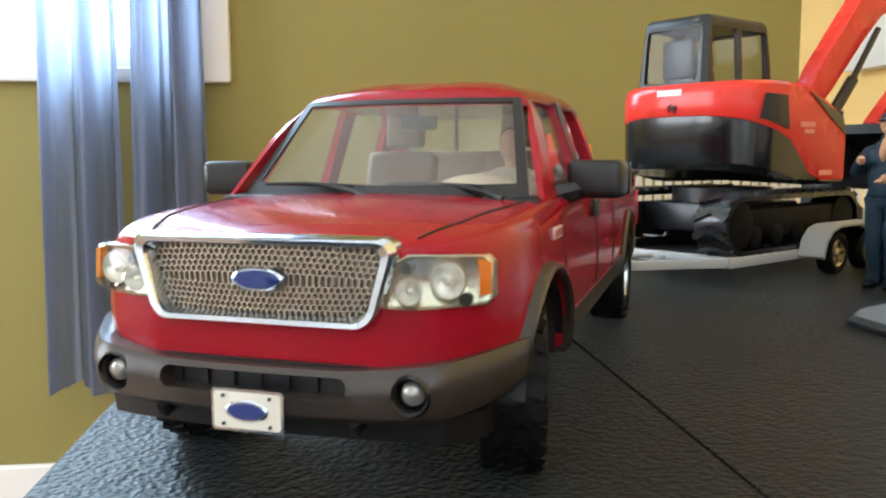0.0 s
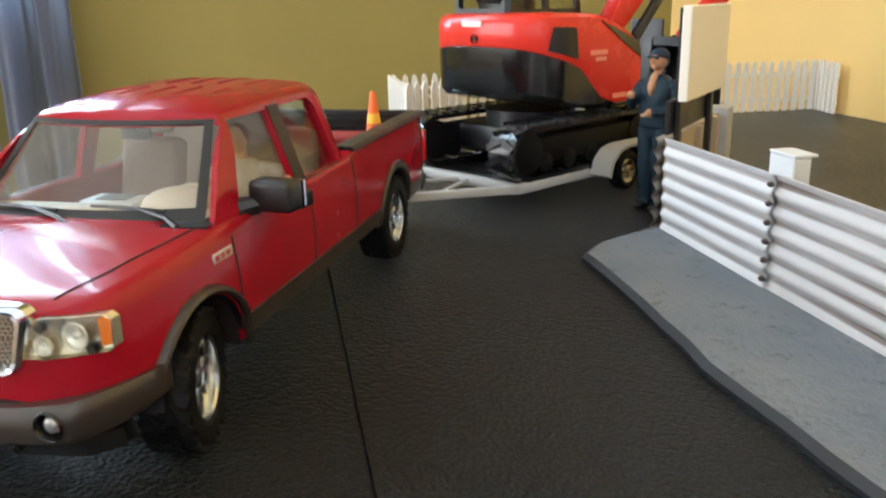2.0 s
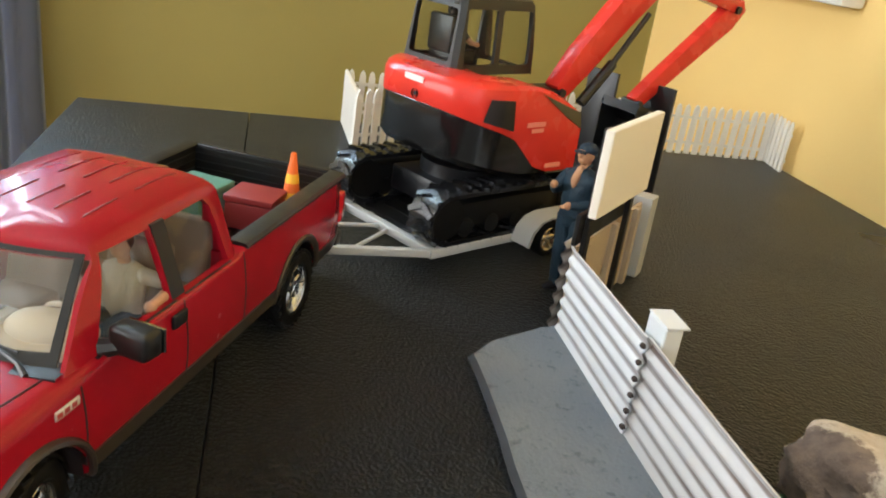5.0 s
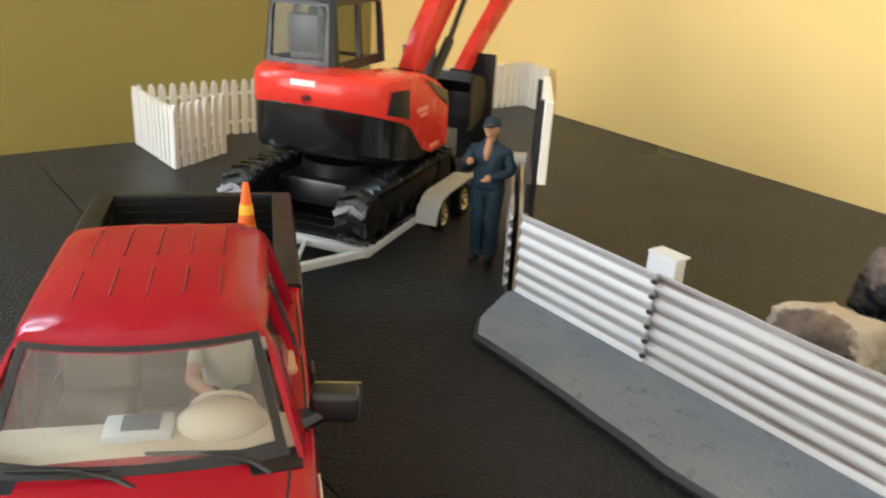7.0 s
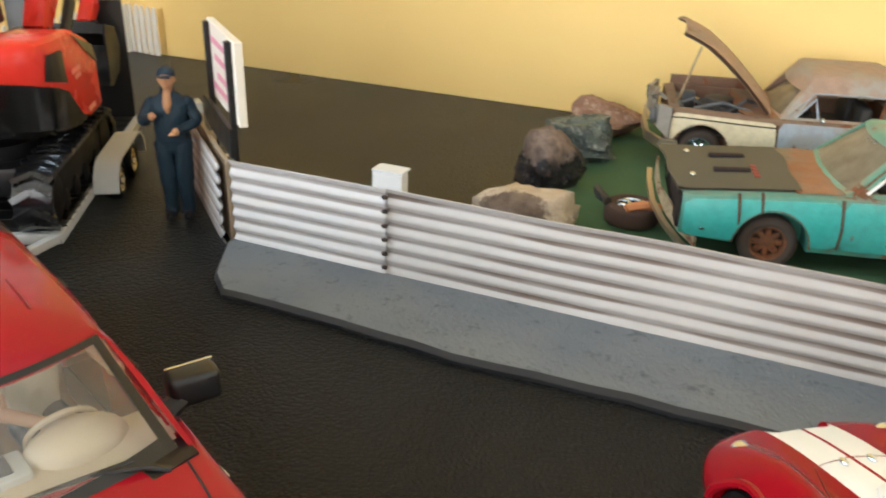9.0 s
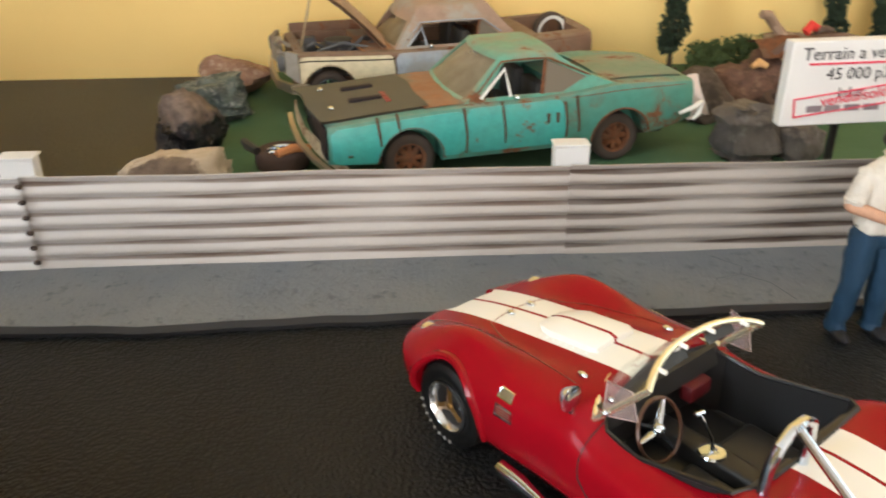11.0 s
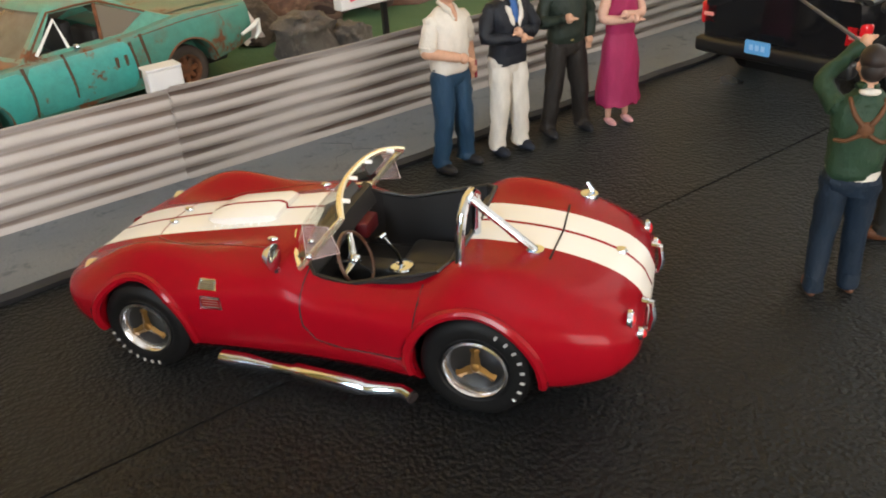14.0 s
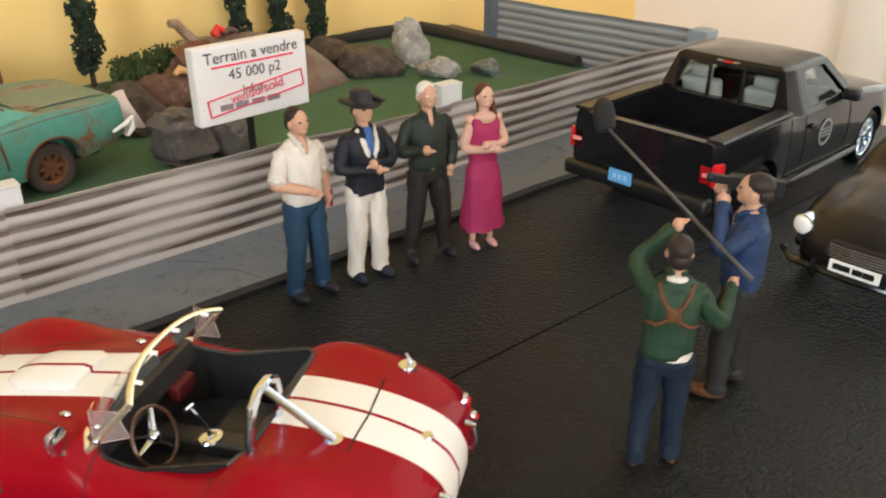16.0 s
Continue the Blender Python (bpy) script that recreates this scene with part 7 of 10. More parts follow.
    low, dark = B(), []
    zl = key((-1.4, 1.42), (-0.6, 1.30), (0.1, 1.12), (1.4, 1.08))
    # black lower skirt
    zmid = key((-1.1, 1.90), (-0.8, 1.79), (-0.3, 1.63), (-0.2, 1.56), (0.15, 1.24), (0.32, 1.12), (1.4, 1.10))
    base = plan(1.0)
    loft(low, [[(x * 0.94, y * 0.94, 1.06 + 0.22 * max(0, min(1, -x / 1.2))) for x, y in base], [(x, y, 1.12 + 0.26 * max(0, min(1, -x / 1.2))) for x, y in base],
               [(x * 1.004, y * 1.004, zmid(x) - 0.02) for x, y in base], [(x * 0.985, y * 0.985, zmid(x)) for x, y in base]])
    p("skirt", low, BLACKGL, label="black lower counterweight skirt")
    up = B()
    zt = key((-1.4, 2.22), (-0.6, 2.24), (0.2, 2.20), (0.8, 2.0), (1.3, 1.70))
    loft(up, [[(x * 0.995, y * 0.995, zmid(x) - 0.015) for x, y in base], [(x * 1.012, y * 1.01, zmid(x) + 0.03) for x, y in base],
              [(x * 1.012, y * 1.01, zmid(x) + (zt(x) - zmid(x)) * 0.7) for x, y in base],
              [(x * 0.985, y * 0.985, zt(x) - 0.045) for x, y in base], [(x * 0.93, y * 0.93, zt(x)) for x, y in base], [(x * 0.5, y * 0.5, zt(x * 0.7) + 0.01) for x, y in base]])
    utree = bvh_of(up)
    upper = p("upper_body", up, org, label="orange-red engine cover and counterweight")
    bm = B()
    patch(bm, utree, [(-0.70, 2.09), (-0.36, 2.07)], [(-0.76, 1.82), (-0.31, 1.70)])
    p("side_vent", bm, BLACKPL, upper)
    bm = B()
    patch(bm, utree, [(0.16, 2.13), (0.96, 1.86)], [(0.60, 1.86), (0.98, 1.66)])
    p("front_panel", bm, plain("dark_olive_panel", (0.045, 0.038, 0.020), 0.35), upper)
    for (x, y, z, w) in ((-4, 0.05, 2.13, 0.17),):
        bm = B()
        h = on_skin(utree, [(-4, y, z)], (1, 0, 0), 0.006)[0]
        box(bm, h.x - 0.006, h.x + 0.02, y - w, y + w, z - 0.035, z + 0.035)
        p("name_mark", bm, plain("mark_white", (0.70, 0.62, 0.58), 0.5), upper)
    bm = B()
    h = on_skin(utree, [(-4, 0.0, 1.95)], (1, 0, 0), 0.0)[0]
    lathe(bm, [(0.055, -0.02), (0.055, 0.008), (0.035, 0.012), (0.03, -0.01), (0.001, -0.01)], h, "X", 18, cap=False)
    p("filler_cap", bm, GAP, upper)
    for x, z, w, hh in ((0.10, 1.76, 0.17, 0.03), (0.14, 1.68, 0.11, 0.025), (0.55, 1.20, 0.15, 0.03)):
        h = on_skin(utree, [(x, -4, z)], (0, 1, 0), 0.004)
        if h:
            bm = B()
            box(bm, x - w, x + w, h[0].y - 0.004, h[0].y + 0.01, z - hh, z + hh)
            p("side_mark", bm, plain("mark_pink", (0.72, 0.22, 0.16), 0.5), upper)
    # cab on the left
    cx0, cx1, cy0, cy1, cz0, cz1 = -0.52, 1.05, -0.06, 0.98, 2.16, 3.10

    def cabring(z, g=0.0):
        t = (z - cz0) / (cz1 - cz0)
        xs0, xs1, y0, y1 = cx0 + 0.10 * t + g, cx1 - 0.10 * t * t - g, cy0 + 0.05 * t + g, cy1 - 0.05 * t - g
        return [(x, y, z) for x, y in [(xs0 + 0.06, y0), (xs1 - 0.1, y0), (xs1, y0 + 0.1), (xs1, y1 - 0.1), (xs1 - 0.1, y1), (xs0 + 0.06, y1), (xs0, y1 - 0.06), (xs0, y0 + 0.06)]]
    bm = B()
    rings = [cabring(z) for z in (cz0, 2.5, 2.85, cz1 - 0.05)]
    rings.append([(0.26 + (x - 0.26) * 0.94, 0.46 + (y - 0.46) * 0.94, cz1) for x, y, z in rings[-1]])
    loft(bm, rings)
    inn = B()
    loft(inn, [cabring(z, 0.05) for z in (cz0 - 0.1, cz1 - 0.09)])
    cuts = [inn, box_bm(-1.2, -0.2, cy0 + 0.13, cy1 - 0.13, cz0 + 0.14, cz1 - 0.14, bevel=0.05), box_bm(0.5, 1.6, cy0 + 0.12, cy1 - 0.12, cz0 + 0.05, cz1 - 0.13, bevel=0.05)]
    for a, b in ((cx0 + 0.18, 0.20), (0.29, cx1 - 0.20)):
        cuts.append(box_bm(a, b, -0.5, 1.6, cz0 + 0.12, cz1 - 0.13, bevel=0.04))
    cab = p("cab", carve(bm, cuts), BLACKPL, label="black cab frame with windows")
    bm = B()
    loft(bm, [cabring(z, 0.03)[:] for z in (cz0 + 0.03, cz1 - 0.08)], cap=False)
    g = p("cab_glass", bm, CABGLASS, cab)
    g.visible_shadow = False
    bm = B()
    box(bm, -0.30, 0.15, 0.25, 0.70, cz0 + 0.02, cz0 + 0.25, 0.04)
    box(bm, -0.34, -0.22, 0.25, 0.70, cz0 + 0.2, cz0 + 0.68, 0.04)
    p("driver_seat", bm, BLACKPL, cab)
    bm = B()
    box(bm, -0.44, -0.36, 0.08, 0.18, 3.00, 3.06, 0.015)
    p("work_lamp", bm, BLACKPL, cab)

    # boom, arm and rams in one upright plane
    def beam(pts, y, w, nm, mat, parent=ex):
        b = B()
        rings = []
        for (x, z, h), nx in zip(pts, pts[1:] + pts[-1:]):
            rings.append((x, z, h))
        out = []
        for i, (x, z, h) in enumerate(rings):
            a, c = rings[max(0, i - 1)], rings[min(len(rings) - 1, i + 1)]
            d = Vector((c[0] - a[0], 0, c[1] - a[1])).normalized()
            nrm = Vector((-d.z, 0, d.x))
            q = Vector((x, y, z))
            out.append([q + nrm * h + Vector((0, -w, 0)), q + nrm * h + Vector((0, w, 0)), q - nrm * h + Vector((0, w, 0)), q - nrm * h + Vector((0, -w, 0))])
        loft(b, out)
        bmesh.ops.bevel(b, geom=b.edges[:], offset=0.02, segments=2, affect="EDGES", profile=0.5)
        bmesh.ops.transform(b, matrix=swing, verts=b.verts)
        return p(nm, b, mat, parent)
    by = -0.22
    swing = Matrix.Rotation(radians(-5), 4, "Z")
    boom = beam([(1.22, 1.98, 0.13), (1.60, 2.42, 0.20), (2.20, 3.05, 0.22), (2.66, 3.50, 0.25), (3.02, 3.64, 0.24), (3.60, 3.58, 0.18), (4.75, 3.30, 0.11)], by, 0.13, "boom", org)
    arm = beam([(5.00, 3.32, 0.10), (4.70, 3.10, 0.19), (4.10, 2.66, 0.16), (3.30, 2.08, 0.13), (2.90, 1.78, 0.10)], by, 0.10, "arm", org)
    for pts, r in (([(1.55, 1.85), (2.05, 2.40)], 0.075), ([(2.05, 2.40), (2.60, 3.10)], 0.04), ([(3.0, 3.92), (3.7, 3.84)], 0.07), ([(3.7, 3.84), (4.95, 3.42)], 0.038)):
        b = B()
        tube(b, [(x, by + (0.0 if pts[0][1] > 3 else -0.20), z) for x, z in pts], r, 10)
        bmesh.ops.transform(b, matrix=swing, verts=b.verts)
        p("hydraulic_ram", b, BLACKPL, boom)
    b = B()
    tube(b, [(3.05, by, 2.10), (3.7, by, 2.56)], 0.06, 10)
    tube(b, [(3.7, by, 2.56), (4.45, by, 3.06)], 0.035, 10)
    bmesh.ops.translate(b, verts=b.verts, vec=(0.10, 0, -0.16))
    bmesh.ops.transform(b, matrix=swing, verts=b.verts)
    p("hydraulic_ram", b, BLACKPL, arm)
    for x, z in ((1.22, 1.98), (4.78, 3.24), (2.90, 1.78)):
        b = B()
        lathe(b, [(0.001, -0.17), (0.06, -0.17), (0.06, 0.17), (0.001, 0.17)], (x, by, z), "Y", 14)
        bmesh.ops.transform(b, matrix=swing, verts=b.verts)
        p("pivot_pin", b, BLACKPL, boom)
    # bucket folded under
    b = B()
    prof_ = [(2.15, 2.05), (2.55, 1.95), (2.70, 1.65), (2.55, 1.30), (2.2, 1.15), (2.0, 1.20), (2.22, 1.28), (2.42, 1.45), (2.50, 1.68), (2.40, 1.84), (2.12, 1.92)]
    prof_ = [(x + 0.50, z - 0.22) for x, z in prof_]
    loft(b, [[(x, by + y, z) for x, z in prof_] for y in (-0.36, 0.36)])
    for y in (-0.36, 0.33):
        prism(b, [(2.62, 1.78), (3.0, 1.70), (3.12, 1.43), (3.0, 1.13), (2.6, 0.98)], by + y, by + y + 0.03)
    bmesh.ops.transform(b, matrix=swing, verts=b.verts)
    p("bucket", b, BLACKPL)
    b = B()
    box(b, 0.95, 1.35, by - 0.22, by + 0.22, 1.15, 2.02, 0.04)
    p("boom_foot", b, BLACKPL)
    return ex


excavator(pose(*EXC_AT, 0, 0, 0, EXC_YAW))

# ---------------------------------------------------------------- yard: pavement, fence, green mat
def plaster(name, a, b):
    """Hand-painted plaster: bluish grey with darker patches, trowel pocks and small lumps."""
    m, n, l, bs = nodes_of(name)
    v = coords(n, l, 1.0)
    broad, mid, fine = noise_of(n, l, v, 14, 4), noise_of(n, l, v, 110, 5, 0.7), noise_of(n, l, v, 420, 4, 0.7)
    c = mix(n, l, ramp(n, l, broad, (0.35, 0.0), (0.65, 1.0)), a, b)
    pits = ramp(n, l, mid, (0.33, 0.70), (0.43, 0.0))
    l.new(mix(n, l, pits, c, tuple(k * 0.45 for k in a)), bs.inputs["Base Color"])
    bs.inputs["Roughness"].default_value = 0.85
    add = n.new("ShaderNodeMath")
    add.operation = "MULTIPLY_ADD"
    l.new(fine, add.inputs[0])
    add.inputs[1].default_value = 0.45
    l.new(mid, add.inputs[2])
    bump(n, l, bs, add.outputs[0], 0.9, 0.0022)
    return m


PAVE = plaster("pavement_plaster", (0.140, 0.156, 0.172), (0.182, 0.190, 0.190))
KERB = plain("kerb_black", (0.012, 0.012, 0.013), 0.7)
random.seed(5)
bm = B()
edge = [(-0.0625 + 0.0022 * math.sin(y * 23) + random.uniform(-0.0012, 0.0012), y) for y in spread(0.345, -0.655, 46)]
poly = [(0.010, 0.392), (-0.010, 0.388), (-0.046, 0.369), (-0.0605, 0.353)] + edge + [(0.010, -0.655)]
rings = [[(x, y, 0.0002) for x, y in poly], [(x - 0.001, y, 0.0030) for x, y in poly], [(x + (0.0022 if x < 0 else 0), y, 0.0052) for x, y in poly]]
vr = loft(bm, rings)
for f in bm.faces:
    f.material_index = 1 if f.calc_center_median().z < 0.0046 else 0
tagged(part("pavement", bm, (PAVE, KERB), None, angle=30), "grey painted pavement strip with a black kerb edge", kind="structure")
bm = B()
pts = [(-0.008, -0.085), (-0.022, -0.098), (-0.030, -0.094), (-0.040, -0.106), (-0.058, -0.112)]
tube(bm, [(x, y, 0.0050) for x, y in pts], 0.0004, 4)
tube(bm, [(-0.030, -0.094, 0.0050), (-0.034, -0.080, 0.0050), (-0.046, -0.074, 0.0050)], 0.0003, 4)
tagged(part("pavement_crack", bm, KERB, None), "thin dark crack in the pavement", kind="structure")


def fence_material(name, colour, dirt, strength, far=None, length=0.3):
    """Painted corrugated sheet; brown wash has settled in its grooves."""
    m, n, l, bs = nodes_of(name)
    tc, sep = n.new("ShaderNodeTexCoord"), n.new("ShaderNodeSeparateXYZ")
    l.new(tc.outputs["Object"], sep.inputs[0])
    v = coords(n, l, 1.0)
    st, fine = noise_of(n, l, coords(n, l, (1, 0.12, 1)), 160, 4), noise_of(n, l, v, 900, 3)
    mul = n.new("ShaderNodeMath")
    mul.operation = "MULTIPLY"
    l.new(sep.outputs["X"], mul.inputs[0])
    mul.inputs[1].default_value = 460.0
    groove = ramp(n, l, mul.outputs[0], (0.78, 0.0), (0.98, 1.0))
    pm = n.new("ShaderNodeMath")
    pm.operation = "MULTIPLY"
    l.new(groove, pm.inputs[0])
    l.new(ramp(n, l, st, (0.25, strength * 0.5), (0.65, strength)), pm.inputs[1])
    base = ramp(n, l, st, (0.3, tuple(c * 0.9 for c in colour)), (0.7, colour))
    if far:
        dv = n.new("ShaderNodeMath")
        dv.operation = "MULTIPLY_ADD"
        l.new(sep.outputs["Y"], dv.inputs[0])
        dv.inputs[1].default_value = -0.7 / length
        l.new(ramp(n, l, noise_of(n, l, v, 22, 4), (0.3, 0.0), (0.7, 0.3)), dv.inputs[2])
        base = mix(n, l, ramp(n, l, dv.outputs[0], (0.0, 0.0), (1.0, 1.0)), base, far)
    l.new(mix(n, l, pm.outputs[0], base, dirt), bs.inputs["Base Color"])
    bs.inputs["Roughness"].default_value = 0.7
    bump(n, l, bs, fine, 0.3, 0.0003)
    return m


FWHITE = fence_material("fence_white", (0.62, 0.595, 0.575), (0.17, 0.115, 0.085), 0.70)
FFADE = fence_material("fence_white_weathering", (0.52, 0.49, 0.465), (0.125, 0.082, 0.060), 0.95, (0.37, 0.33, 0.295), 0.276)
FTAUPE = fence_material("fence_weathered", (0.40, 0.36, 0.325), (0.065, 0.040, 0.028), 1.0, (0.29, 0.255, 0.225), 0.30)
FBLUE = fence_material("fence_blue_grey", (0.33, 0.35, 0.36), (0.13, 0.11, 0.10), 0.6)
PITCH, AMP = 0.0088, 0.0023


def corrugated(length, z0, z1, wave, seed, n_along=40, ends=None):
    """A sheet along y from 0 to -length, its ridges level, facing -x; the wash lies in grooves at larger x."""
    rnd = random.Random(seed)
    ph = [rnd.uniform(0, 6.28) for _ in range(6)]
    bm = B()
    zs = spread(z0, z1, int((z1 - z0) / PITCH * 10))
    rows = []
    for z in zs:
        row = []
        t = (z - z0) / (z1 - z0)
        for i in range(n_along + 1):
            y = -length * i / n_along
            dz = wave * (math.sin(y * 31 + ph[0]) + 0.6 * math.sin(y * 67 + ph[1])) * (0.3 + 0.7 * t)
            dx = wave * 0.9 * math.sin(y * 43 + ph[2] + 3 * t)
            grow = 1.0 if not ends else (ends[0] + (ends[1] - ends[0]) * i / n_along - z0) / (z1 - z0)
            row.append((AMP * (1 - math.cos(2 * math.pi * (z - z0) / PITCH)) / 2 + dx, y, z0 + (z - z0) * grow + dz))
        rows.append(row)
    back = [[(x + 0.0009, y, z) for x, y, z in r] for r in rows[::-1]]
    loft(bm, rows + back + rows[:1], closed=False)
    return bm


fence = thing("corrugated_fence", pose(0, 0, 0), "white and weathered corrugated sheet fence with square posts", "fence")
runs = ((0.3880, 0.1070, FWHITE, 0.00015, "white corrugated panel"), (0.2810, 0.2870, FFADE, 0.0003, "white corrugated panel"), (-0.0060, 0.2970, FTAUPE, 0.00055, "weathered corrugated panel"), (-0.3030, 0.3250, FTAUPE, 0.00055, "weathered corrugated panel"))
tops = ((0.0580, 0.0580), (0.0580, 0.0570), (0.0582, 0.0545), (0.0545, 0.0565))
for i, (y0, ln, mt, wv, lb) in enumerate(runs):
    part("panel", corrugated(ln, 0.0052, 0.0580, wv, i, ends=tops[i]), mt, fence, lb, angle=50, m=pose(-0.0010 + 0.0012 * (i % 2), y0, 0, 0, 0, 0))
for i in range(6):
    bm = B()
    ball(bm, (-0.0015, 0.2810, 0.0095 + i * PITCH), (0.0016, 0.0022, 0.0014), 7, 5)
    part("joint_stain", bm, plain("joint_dark", (0.035, 0.022, 0.016), 0.9), fence)
POSTM = plain("post_white", (0.55, 0.55, 0.54), 0.7, vary=0.08, grain=120)
for y in (0.2823, -0.0070, -0.3060):
    bm = B()
    box(bm, 0.0035, 0.0120, y - 0.0094, y + 0.0094, 0.0, 0.0660, 0.0006, 1)
    pst = part("post", bm, POSTM, fence)
    bm = B()
    box(bm, 0.0032, 0.0150, y - 0.0097, y + 0.0097, 0.0660, 0.0673, 0.0004, 1)
    part("post_cap", bm, POSTM, pst)
bm = B()
box(bm, 0.006, 0.026, -0.643, -0.623, 0.0, 0.060, 0.0008, 1)
part("post", bm, plain("post_blue_grey", (0.22, 0.27, 0.30), 0.6), fence, "blue grey corner post")
fence_b = thing("corrugated_fence", pose(0.028, -0.636, 0), "blue grey corrugated sheet fence closing the yard", "fence")
part("panel", corrugated(0.245, 0.0, 0.0580, 0.0003, 9), FBLUE, fence_b, "", angle=50, m=pose(0.003, 0.0, 0, 0, 0, 95.6))
bm = B()
box(bm, 0.248, 0.263, 0.018, 0.033, 0.0, 0.066, 0.0008, 1)
part("post", bm, plain("post_slate", (0.10, 0.12, 0.15), 0.6), fence_b, "dark slate end post")
# short turned panel at the fence's end, its plywood back seen
wood = plain("plywood", (0.35, 0.275, 0.19), 0.7, vary=0.18, grain=60)
pa = 48.6
turn = thing("plywood_panel", pose(0.003, 0.3920, 0, 0, 0, pa), "short plywood backed fence panel with corrugated front", "fence panel")
bm = B()
box(bm, 0.0, 0.122, -0.0012, 0.0012, 0.0, 0.056, 0.0003, 1)
part("backing_board", bm, wood, turn)
for x in (0.010, 0.062, 0.106):
    bm = B()
    box(bm, x - 0.003, x + 0.003, -0.005, -0.0012, 0.0, 0.056, 0.0004, 1)
    part("batten", bm, wood, turn)
part("sheet", corrugated(0.122, 0.0, 0.056, 0.0002, 4, 20), FWHITE, turn, angle=50, m=pose(0.0, 0.0045, 0, 0, 0, -90) @ pose(0, 0, 0, 0, 0, 180))
bm = B()
box(bm, 0.122, 0.136, -0.008, 0.008, 0.0, 0.060, 0.0006, 1)
part("end_post", bm, plain("post_grey", (0.36, 0.36, 0.34), 0.7), turn)


def words(text, size, mat, parent, m, name="lettering", squeeze=1.0):
    cu = bpy.data.curves.new("lettering", "FONT")
    cu.body, cu.size, cu.align_x, cu.align_y, cu.extrude, cu.resolution_u = text, size, "CENTER", "CENTER", 0.0001, 3
    tmp = new("lettering_curve", cu)
    me = bpy.data.meshes.new_from_object(tmp.evaluated_get(bpy.context.evaluated_depsgraph_get()))
    bpy.data.objects.remove(tmp)
    me.materials.clear()
    me.materials.append(mat)
    ob = new(name, me)
    ob.parent, ob.matrix_basis = parent, m @ Matrix.Diagonal((squeeze, 1, 1, 1))
    return ob


BOARD = plain("sign_white", (0.66, 0.65, 0.63), 0.5, vary=0.03, grain=80)
INK = plain("sign_ink", (0.05, 0.05, 0.055), 0.6)
REDINK = plain("sign_red", (0.62, 0.03, 0.07), 0.6)
# for-sale sign facing the road: local x along the board, z up, front at -y
sg = thing("sign_board", pose(0.0060, -0.1540, 0, 0, 0, -86), "white land for sale sign on a black post", "sign")
SW, SZ0, SZ1 = 0.0755, 0.0748, 0.1195
bm = B()
box(bm, -SW / 2, SW / 2, 0.0, 0.0080, SZ0, SZ1, 0.0005, 1)
brd = part("board", bm, BOARD, sg)
bm = B()
box(bm, -0.0018, 0.0018, 0.0081, 0.0115, 0.0, SZ1 - 0.006, 0.0004, 1)
part("post", bm, BLACKPL, sg, "black square post")
up = pose(0, -0.0003, 0, 90, 0, 0)


def on_board(x, z):
    return Matrix.Translation((x, -0.0003, z)) @ pose(0, 0, 0, 90, 0, 0)


words("Terrain a vendre", 0.0093, INK, brd, on_board(0, 0.1127))
words("45 000 p2", 0.0088, INK, brd, on_board(0.001, 0.1020))
words("Infos:", 0.0072, INK, brd, on_board(-0.001, 0.0922))
words("vendu/sold", 0.0085, REDINK, brd, Matrix.Translation((0.001, -0.0007, 0.0900)) @ pose(0, 0, 0, 0, -7, 0) @ pose(0, 0, 0, 90, 0, 0))
bm = B()
box(bm, -0.027, 0.028, -0.0006, 0.0001, 0.1072, 0.1082)
part("underline", bm, REDINK, brd)
for i, x in enumerate((-0.020, -0.010, 0.001, 0.012)):
    bm = B()
    box(bm, x - 0.0042, x + 0.0042, -0.0005, 0.0001, 0.0822, 0.0856)
    part("phone_bar", bm, plain("bar_grey", (0.20, 0.16, 0.17), 0.6), brd)
for a, b, c, d in ((-0.033, 0.033, -0.0052, -0.0045), (-0.033, 0.033, 0.0045, 0.0052), (-0.033, -0.0323, -0.0052, 0.0052), (0.0323, 0.033, -0.0052, 0.0052)):
    bm = B()
    box(bm, a, b, -0.0007, 0.0001, c, d, m=pose(0.001, 0, 0.0885, 0, -7, 0))
    part("frame_line", bm, REDINK, brd)
# its twin beside the gate, seen from behind and edge-on
s2 = thing("sign_board", pose(0.0325, 0.4100, 0, 0, 0, 48), "white sign board on two black posts seen from behind", "sign")
bm = B()
box(bm, -0.044, 0.044, -0.0026, 0.0026, 0.0785, 0.1290, 0.0006, 1)
b2 = part("board", bm, plain("sign_cream", (0.74, 0.68, 0.58), 0.6, vary=0.06, grain=60), s2)
for x in (-0.034, 0.036):
    bm = B()
    box(bm, x - 0.003, x + 0.003, 0.0027, 0.0060, 0.0, 0.128, 0.0004, 1)
    part("post", bm, BLACKPL, s2)
bm = B()
box(bm, -0.044, 0.044, 0.0061, 0.0090, 0.060, 0.0785, 0.0004, 1)
part("cross_bar", bm, BLACKPL, s2)
for z, w in ((0.118, 0.030), (0.108, 0.022), (0.097, 0.016), (0.088, 0.032)):
    bm = B()
    box(bm, -w, w, 0.0026, 0.0030, z - 0.002, z + 0.002)
    part("text_bar", bm, plain("bar_pink", (0.62, 0.25, 0.32), 0.6), b2)

